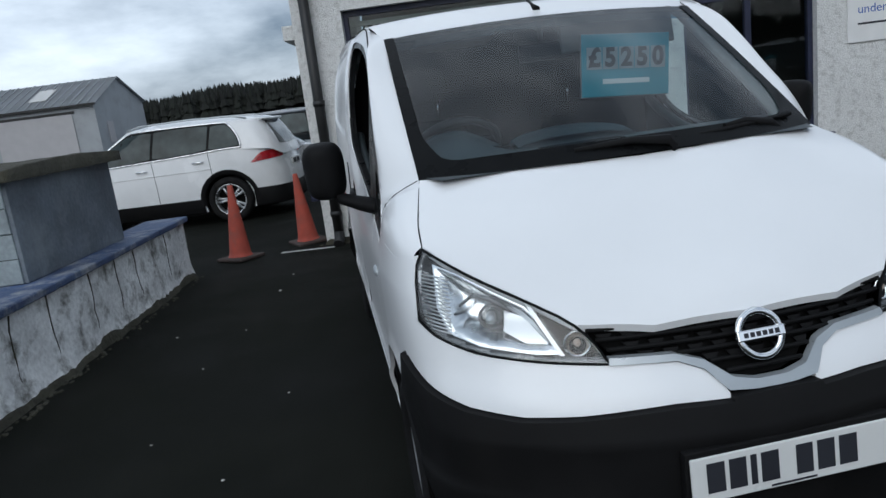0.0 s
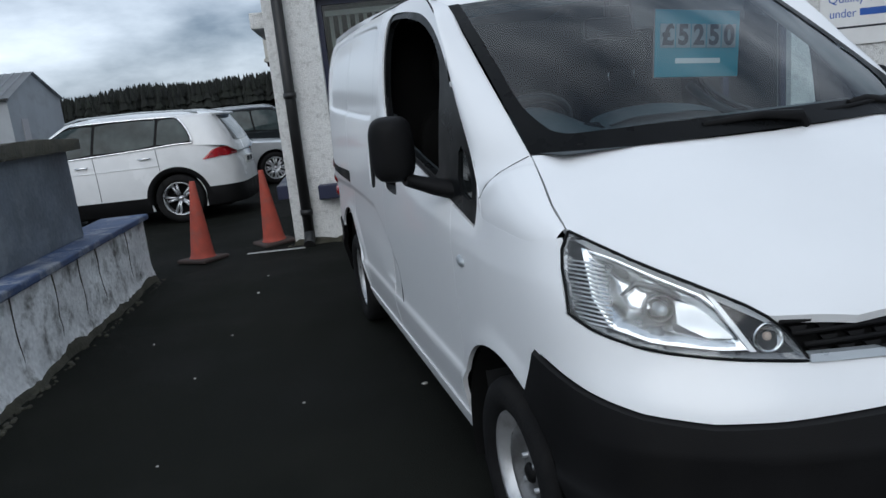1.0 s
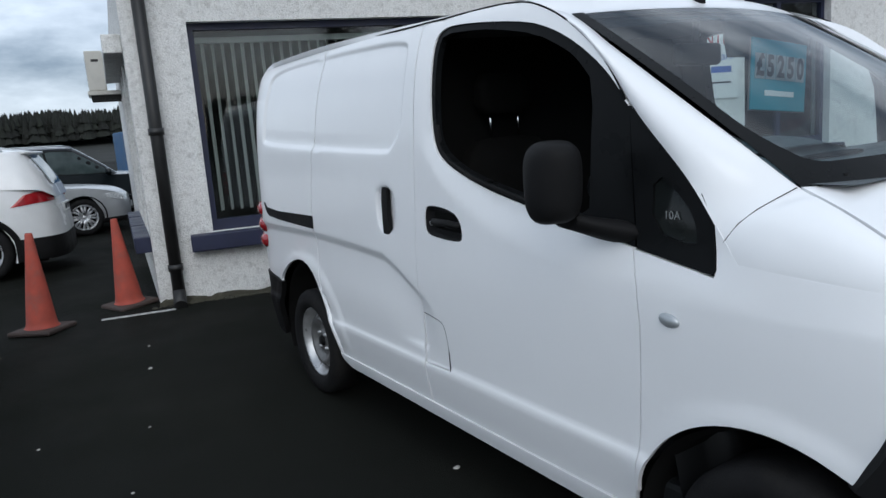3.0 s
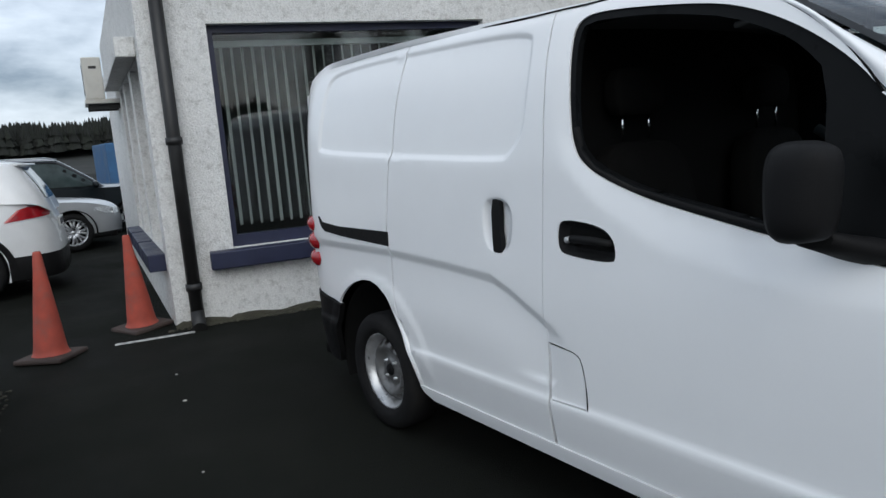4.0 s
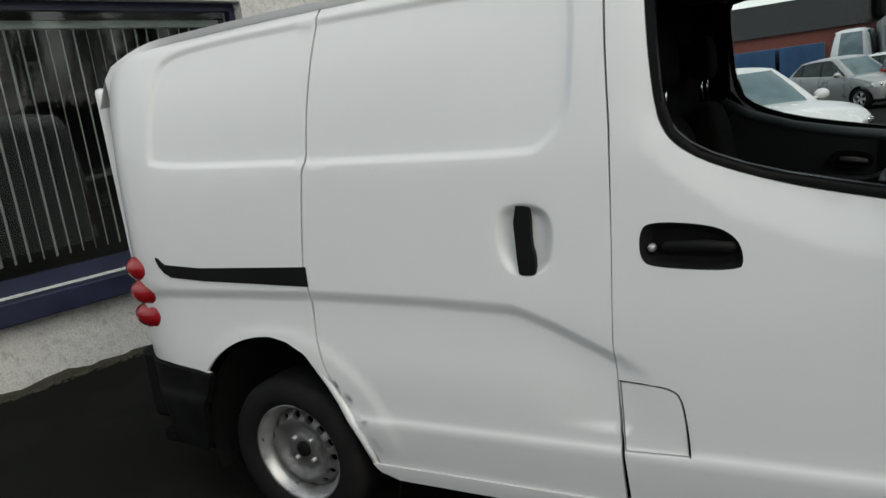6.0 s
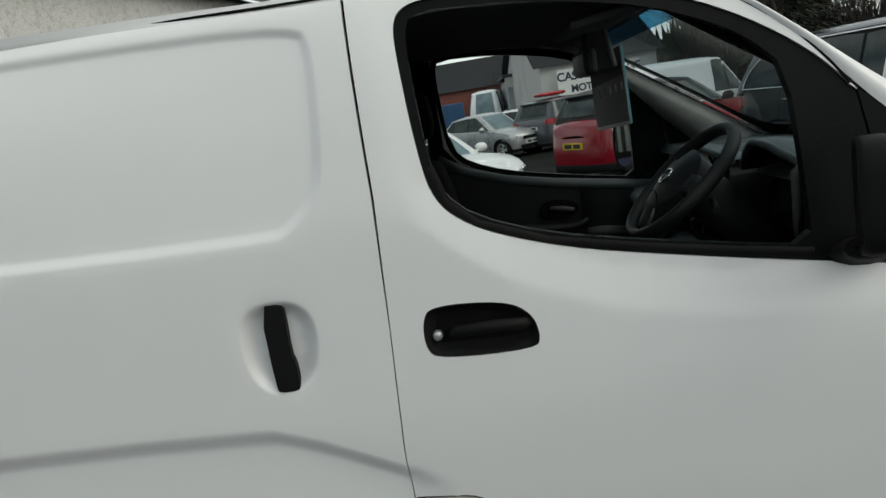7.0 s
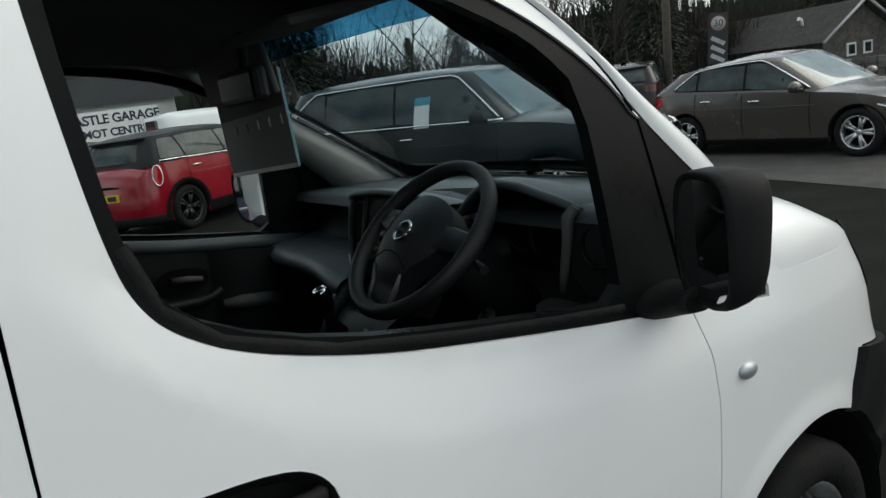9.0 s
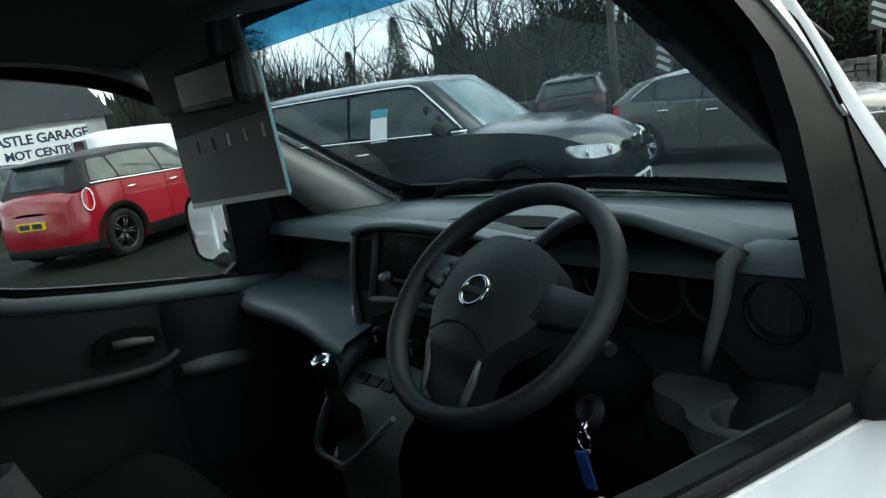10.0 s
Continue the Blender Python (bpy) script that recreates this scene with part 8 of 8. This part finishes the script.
bk = ridge_house("brick_range", "low brick range with a dark roof", Matrix.Translation((59.0, -6.0, ground_z(44, 0))) @ pose(0, 0, 0, 0, 0, 90), 24.0, 9.0, 3.4, 5.6, M_brick, M_slate)
for k in range(6):
    w = part("window", new_box(1.5 + 3.6 * k, 2.6 + 3.6 * k, 9.001, 9.05, 1.2, 2.4), M_paper, bk, "white-framed window")
    part("pane", new_box(1.6 + 3.6 * k, 2.5 + 3.6 * k, 9.052, 9.06, 1.3, 2.3), M_carglass, w)
for y0 in (1.35, 4.0, 6.6, -4.4):
    ct = thing("shipping_container", "blue steel container beside the brick range", "container", Matrix.Translation((46.0, y0, ground_z(44, 0))), "containers")
    part("shell", new_box(0, 4, 0, 2.4, 0, 2.4, 0.03), M_bluebox, ct)
    for k in range(8):
        part("rib", new_box(-0.03, -0.001, 0.2 + k * 0.27, 0.3 + k * 0.27, 0.15, 2.25), M_bluebox, ct)
bb = thing("blue_skip", "blue container behind the parked cars", "container", Matrix.Translation((3.0, 24.0, 0)))
part("shell", new_box(-1.2, 3.5, 0, 2.4, 0, 2.0, 0.03), M_bluebox, bb)
# stone house behind the far road
house = ridge_house("stone_cottage", "old grey stone cottage with a slate roof", Matrix.Translation((12.81, -33.69, -0.6)) @ pose(0, 0, 0, 0, 0, -13), 9.0, 4.4, 1.9, 3.25, M_oldstone, M_oldroof, "house", 0.35)
for y in (1.45, 2.45):
    w = part("window", new_box(-0.05, -0.001, y, y + 0.55, 0.95, 1.5), M_paper, house, "white-framed window")
    part("pane", new_box(-0.06, -0.052, y + 0.09, y + 0.46, 1.03, 1.42), M_carglass, w)
for yy in (-0.35, 4.75):
    b = bmesh.new()
    tube(b, [(-0.37, yy, 1.66), (-0.37, 2.2, 3.27)], 0.06, 6)
    part("bargeboard", b, M_shutter, house, "pale bargeboard")
b = bmesh.new()
tube(b, [(1.8, 3.4, 2.4), (1.8, 3.5, 2.75), (1.8, 3.62, 2.8)], 0.09, 8)
part("flue", b, M_paper, house, "white flue")
# rubble wall, road signs, pole
dw = bmesh.new()
for i in range(300):
    u = i % 60
    v = i // 60
    p = Vector((1.4 + u * 0.30 + random.uniform(-0.05, 0.05), -21.0 + u * 0.02, -0.12 + v * 0.17))
    bmesh.ops.create_cube(dw, size=1.0, matrix=Matrix.Translation(p) @ pose(0, 0, 0, random.uniform(-6, 6), random.uniform(-6, 6), random.uniform(-8, 8)) @ Matrix.Diagonal((random.uniform(0.22, 0.32), 0.3, random.uniform(0.13, 0.18), 1)))
for i in range(300):
    u = i % 60
    v = i // 60
    p = Vector((1.4 - u * 0.30 + random.uniform(-0.05, 0.05), -21.0 - u * 0.02, -0.12 + v * 0.17))
    bmesh.ops.create_cube(dw, size=1.0, matrix=Matrix.Translation(p) @ pose(0, 0, 0, random.uniform(-6, 6), random.uniform(-6, 6), random.uniform(-8, 8)) @ Matrix.Diagonal((random.uniform(0.22, 0.32), 0.3, random.uniform(0.13, 0.18), 1)))
M_rubble = mat("rubble_stone", (0.10, 0.098, 0.09), 0.9, vary=0.3, scale=5.0, isle=0.35, bump=0.4, bscale=20.0)
solo("rubble_wall", dw, M_rubble, "dry-stone field wall beside the road", "wall", kind="stuff")
M_signback = mat("sign_dark", (0.02, 0.022, 0.022), 0.6)
def speed_sign(x, y, z, lean, turn):
    s = thing("speed_sign", "speed sign with 30 in a ring over slanted countdown bars", "road sign", Matrix.Translation((x, y, ground_z(x, y))) @ pose(0, 0, 0, 0, lean, turn), "speed signs")
    b = bmesh.new()
    tube(b, [(0, 0.04, 0), (0, 0.04, z + 0.5)], 0.04, 8)
    part("post", b, M_pipe, s)
    part("board", new_box(-0.21, 0.21, -0.012, 0.012, z - 0.55, z + 0.55, 0.01), M_signback, s, "dark board")
    b = bmesh.new()
    lathe(b, [(0.0, 0.003), (0.155, 0.003), (0.155, 0.0)], Matrix.Translation((0, -0.0125, z + 0.33)) @ pose(0, 0, 0, 90, 0, 0), 24)
    part("disc", b, M_signwhite, s)
    b = bmesh.new()
    lathe(b, [(0.155, 0.0), (0.155, 0.006), (0.185, 0.006), (0.185, 0.0)], Matrix.Translation((0, -0.0125, z + 0.33)) @ pose(0, 0, 0, 90, 0, 0), 24)
    part("ring", b, M_signring, s)
    letters("words", "30", 0.21, Matrix.Translation((0, -0.017, z + 0.33)) @ pose(0, 0, 0, 90, 0, 0), M_ink, s, 0.001)
    for k in range(3):
        part("slanted_bar", new_box(-0.16, 0.16, -0.016, -0.0125, -0.045, 0.045, 0, Matrix.Translation((0, 0, z - 0.05 - 0.19 * k)) @ pose(0, 0, 0, 0, 27, 0)), M_signwhite, s)
M_signring = mat("faded_red_ring", (0.10, 0.035, 0.03), 0.6)
M_signwhite = mat("weathered_sign_white", (0.40, 0.40, 0.39), 0.7, vary=0.15, scale=8.0)
speed_sign(8.2, -13.3, 1.72, 4, 218)
speed_sign(4.7, -16.2, 1.95, 2, 202)
tp = thing("telegraph_pole", "weathered wooden telegraph pole by the road", "pole", Matrix.Translation((9.4, -13.2, ground_z(9.4, -13))) @ pose(0, 0, 0, 0, -2, 0))
b = bmesh.new()
tube(b, [(0, 0, 0), (0, 0, 8.5)], [0.10, 0.08], 10)
M_pole = mat("weathered_pole", (0.13, 0.115, 0.10), 0.9, vary=0.25, scale=8.0, bump=0.3, bscale=40.0)
part("pole", b, M_pole, tp)

# gravel strip by the road
M_gravel = mat("loose_gravel", (0.058, 0.056, 0.052), 0.95, vary=0.35, scale=3.0, bump=0.9, bscale=60.0, fine=0.5)
gp = panel([(-6, -5.2), (1.0, -5.6), (3.0, -6.1), (9, -6.6), (16, -6.0), (18, -8.6), (9, -9.2), (3, -9.2), (-6, -8.6)], lambda x, y: Vector((x, y, ground_z(x, y) + 0.006 + 0.006 * noise.noise(Vector((x * 3, y * 3, 0))))), (), 0.35)
solo("gravel_strip", gp, M_gravel, "strip of grey gravel under the parked hatchback", "gravel", kind="structure")

# ---- trees ----
M_bark = mat("bark", (0.028, 0.024, 0.020), 0.95, vary=0.3, scale=6.0)
M_twig = mat("winter_twigs", (0.024, 0.019, 0.0155), 0.95, vary=0.35, scale=1.5, isle=0.4)
M_ever = mat("evergreen", (0.018, 0.030, 0.018), 0.9, vary=0.4, scale=1.2, isle=0.45)
M_forest = mat("far_forest", (0.0085, 0.0105, 0.0075), 0.95, vary=0.35, scale=0.4, isle=0.45)

def strip(bm, pts, r0, r1, n=5):
    m = len(pts)
    tube(bm, pts, [r0 + (r1 - r0) * i / (m - 1) for i in range(m)], n, False)

def bare_tree(rng, height):
    """A leafless tree: trunk, limbs and a crown of twigs."""
    trunk, crown = bmesh.new(), bmesh.new()
    def grow(p, d, length, r, depth):
        pts, q, dd = [p.copy()], p.copy(), d.copy()
        for i in range(4):
            dd = (dd + Vector((rng.uniform(-1, 1), rng.uniform(-1, 1), rng.uniform(-0.3, 0.6))) * 0.16).normalized()
            q = q + dd * length / 4
            pts.append(q.copy())
        strip(trunk if depth < 2 else crown, pts, r, r * 0.55, 6 if depth < 2 else (4 if depth < 3 else 3))
        if depth >= 5 or length < 0.25:
            return
        kids = rng.randint(2, 3) if depth else rng.randint(4, 6)
        for k in range(kids):
            t = rng.uniform(0.35, 1.0) if depth else rng.uniform(0.4, 1.0)
            i = min(3, int(t * 4))
            base = pts[i].lerp(pts[i + 1], t * 4 - i)
            side_ = dd.orthogonal().normalized()
            side_.rotate(Matrix.Rotation(rng.uniform(0, 6.28), 3, dd))
            nd = (dd * rng.uniform(0.55, 0.9) + side_ * rng.uniform(0.5, 0.9) + Vector((0, 0, 0.25))).normalized()
            grow(base, nd, length * rng.uniform(0.55, 0.75), r * 0.5, depth + 1)
    grow(Vector((0, 0, 0)), Vector((0, 0, 1)), height * 0.5, height * 0.012, 0)
    return trunk, crown

tree_kinds = []
for k in range(4):
    rng = random.Random(40 + k)
    t = thing("bare_tree", "leafless winter tree with dark branches", "tree", Matrix.Translation((14 + 3 * k, -30 - k, 0)), "bare trees")
    tr, cr = bare_tree(rng, 9.5)
    part("trunk", tr, M_bark, t)
    part("crown", cr, M_twig, t, "bare twiggy crown")
    tree_kinds.append(t)
spots = []
rng = random.Random(5)
for i in range(52):
    a = radians(-54 + 0.72 * i + rng.uniform(-0.5, 0.5))
    d = rng.uniform(26, 44)
    spots.append((-1.1 + d * math.cos(a), 1.4 + d * math.sin(a), rng.uniform(0.75, 1.2) * (1.0 if not -40.5 < math.degrees(a) < -27.5 else 0.5)))
for i, (x, y, sc) in enumerate(spots):
    src = tree_kinds[i % 4]
    if i < 4:
        src.matrix_world = Matrix.Translation((x, y, ground_z(x, y))) @ pose(0, 0, 0, 0, 0, rng.uniform(0, 360))
        src.scale = (sc, sc, sc)
    else:
        t = copy_thing(src, Matrix.Translation((x, y, ground_z(x, y))) @ pose(0, 0, 0, 0, 0, rng.uniform(0, 360)))
        t.scale = (sc, sc, sc)

def evergreen(rng, height, spread, name, label, at):
    t = thing(name, label, "tree", at, "evergreen trees")
    b = bmesh.new()
    tube(b, [(0, 0, 0), (0, 0, height * 0.95)], [height * 0.02, 0.02], 6)
    part("trunk", b, M_bark, t)
    verts, faces = [], []
    for i in range(6500):
        k = rng.random() ** 0.8
        z = height * (0.10 + 0.9 * k)
        rad = spread * (1 - k) ** 0.8 * (0.35 + 0.65 * rng.random()) * (1 + 0.25 * math.sin(z * 3.1))
        a = rng.uniform(0, 6.283)
        c = Vector((rad * math.cos(a), rad * math.sin(a), z - 0.15 * rad))
        d = Vector((math.cos(a), math.sin(a), rng.uniform(-0.7, 0.1))).normalized()
        s_ = Vector((-math.sin(a), math.cos(a), rng.uniform(-0.3, 0.3)))
        w, ln = rng.uniform(0.02, 0.055), rng.uniform(0.16, 0.42)
        o = len(verts)
        verts += [c - s_ * w, c + s_ * w, c + d * ln + s_ * w * 0.2, c + d * ln - s_ * w * 0.2]
        faces.append((o, o + 1, o + 2, o + 3))
    me = bpy.data.meshes.new("crown")
    me.from_pydata([tuple(v) for v in verts], [], faces)
    me.materials.append(M_ever)
    o = new("crown", me)
    o.parent = t
    return t
rng = random.Random(11)
ev0 = evergreen(rng, 9.0, 2.2, "evergreen_tree", "dark evergreen tree behind the road", Matrix.Translation((14.5, -19.5, 0.3)))
for x, y, s in ((15.5, -42, 1.7), (19.0, -42, 1.5), (12, -41, 1.6), (8.5, -40, 1.5), (4.5, -38, 1.4), (0, -36, 1.4), (24, -22, 0.5), (29, -19, 0.5), (27, -24, 0.55), (33, -14, 0.5), (27.5, -11.6, 1.1), (29.5, -12.8, 1.2), (22.0, -25.5, 0.8), (25.0, -19.0, 0.6)):
    t = copy_thing(ev0, Matrix.Translation((x, y, ground_z(x, y))) @ pose(0, 0, 0, 0, 0, rng.uniform(0, 360)))
    t.scale = (s, s, s)
ev0.scale = (0.75, 0.75, 0.75)

def twig_bank(name, label, line, height, depth, count, seed, material):
    """A bank of brushwood: thousands of thin leaning sticks."""
    rng = random.Random(seed)
    verts, faces = [], []
    for i in range(count):
        t = rng.random() * (len(line) - 1)
        k = min(int(t), len(line) - 2)
        p = Vector(line[k]).lerp(Vector(line[k + 1]), t - k)
        nrm = (Vector(line[k + 1]) - Vector(line[k])).orthogonal().normalized()
        h = height * (0.55 + 0.45 * noise.noise(Vector((p.x * 0.22, p.y * 0.22, seed)))) * rng.uniform(0.3, 1.05)
        bearing = math.degrees(math.atan2(p.y - 1.4, p.x + 1.1))
        h *= 1.15 if bearing < -40.5 else (0.84 if bearing < -27.5 else 1.25)
        z0 = ground_z(p.x, p.y) + h * rng.uniform(0, 0.55)
        q = Vector((p.x + rng.uniform(-depth, depth), p.y + rng.uniform(-depth, depth), z0))
        d = Vector((rng.gauss(0, 0.45), rng.gauss(0, 0.45), 1)).normalized() * h * rng.uniform(0.25, 0.6)
        w = rng.uniform(0.012, 0.045)
        s_ = Vector((rng.uniform(-1, 1), rng.uniform(-1, 1), 0)).normalized() * w
        o = len(verts)
        verts += [tuple(q - s_), tuple(q + s_), tuple(q + d)]
        faces.append((o, o + 1, o + 2))
    me = bpy.data.meshes.new(name)
    me.from_pydata(verts, [], faces)
    me.materials.append(material)
    tagged(new(name, me), label, "shrubs", kind="stuff")
bank = [(42, -2, 0), (38, -9, 0), (33, -16, 0), (26, -23, 0), (21.5, -29, 0), (20, -40, 0), (12, -46, 0), (2, -44, 0), (-10, -40, 0)]
twig_bank("brushwood", "dense brown winter brushwood behind the road", bank, 6.6, 2.8, 150000, 3, M_twig)
twig_bank("undergrowth", "dark evergreen undergrowth behind the road", [(x * 1.06, y * 1.06, 0) for x, y, z in bank], 3.2, 1.6, 26000, 8, M_ever)
hb = bmesh.new()
for (x0, y0, _), (x1, y1, _) in zip(bank, bank[1:]):
    for k in range(60):
        a, c = k / 60, (k + 1) / 60
        p = (x0 + (x1 - x0) * a, y0 + (y1 - y0) * a)
        q = (x0 + (x1 - x0) * c, y0 + (y1 - y0) * c)
        gap = -40.5 < math.degrees(math.atan2(p[1] - 1.4, p[0] + 1.1)) < -27.5
        low = 2.5 if gap else 4.4
        z = low + 1.0 * noise.noise(Vector((p[0] * 0.3, p[1] * 0.3, 4))) + random.uniform(-0.5, 0.7)
        z2 = low + 1.0 * noise.noise(Vector((q[0] * 0.3, q[1] * 0.3, 4))) + random.uniform(-0.5, 0.7)
        quad(hb, (p[0] * 1.1, p[1] * 1.1, 0), (q[0] * 1.1, q[1] * 1.1, 0), (q[0] * 1.1, q[1] * 1.1, z2), (p[0] * 1.1, p[1] * 1.1, z))
solo("thicket", hb, M_ever, "dark thicket behind the brushwood", "shrubs", kind="stuff")

sg = thing("yard_sign", "small white sign on a thin post beyond the parked cars", "sign")
sb = bmesh.new()
tube(sb, [(-0.87, 26.03, -0.05), (-0.87, 26.03, 1.5)], 0.03, 8)
part("post", sb, M_pipe, sg)
part("board", new_box(-1.09, -0.65, 25.98, 26.0, 1.14, 1.58, 0.006), M_paper, sg, "blank white board")

# conifer plantation on the rise beyond the shop
rng = random.Random(21)
verts, faces = [], []
for i in range(5200):
    x = rng.uniform(-95, 110)
    y = 138 + rng.uniform(0, 26) - 0.0009 * x * x
    base = 1.5 + 0.028 * (x + 60) * (1 if x < 40 else 0.7) + (y - 138) * 0.06
    h = 3.4 + 2.2 * rng.random() + 1.1 * noise.noise(Vector((x * 0.08, 3.0, 0)))
    r = h * rng.uniform(0.20, 0.34)
    for k in range(3):
        z0, z1 = base + h * (0.05 + 0.27 * k), base + h * (0.48 + 0.27 * k if k < 2 else 1.0)
        rr = r * (1 - 0.28 * k)
        o = len(verts)
        n = 6
        for j in range(n):
            a = 6.283 * j / n + rng.uniform(-0.2, 0.2)
            q = rr * rng.uniform(0.75, 1.2)
            verts.append((x + q * math.cos(a), y + q * math.sin(a), z0 + rng.uniform(-0.25, 0.25)))
        verts.append((x + rng.uniform(-0.1, 0.1), y, z1))
        for j in range(n):
            faces.append((o + j, o + (j + 1) % n, o + n))
me = bpy.data.meshes.new("conifer_forest")
me.from_pydata(verts, [], faces)
me.materials.append(M_forest)
tagged(new("conifer_forest", me), "dark conifer plantation on the far rise", "forest", kind="stuff")
hl2 = bmesh.new()
grid_surface(hl2, lambda u, v: Vector((-160 + 330 * u, 100 + 70 * v - 0.0009 * (-160 + 330 * u) ** 2, -0.5 + (3.5 + 0.028 * (-100 + 330 * u)) * v)), 30, 4)
solo("hillside", hl2, M_forest, "dark wooded hillside beyond the yard", "hill", kind="structure")
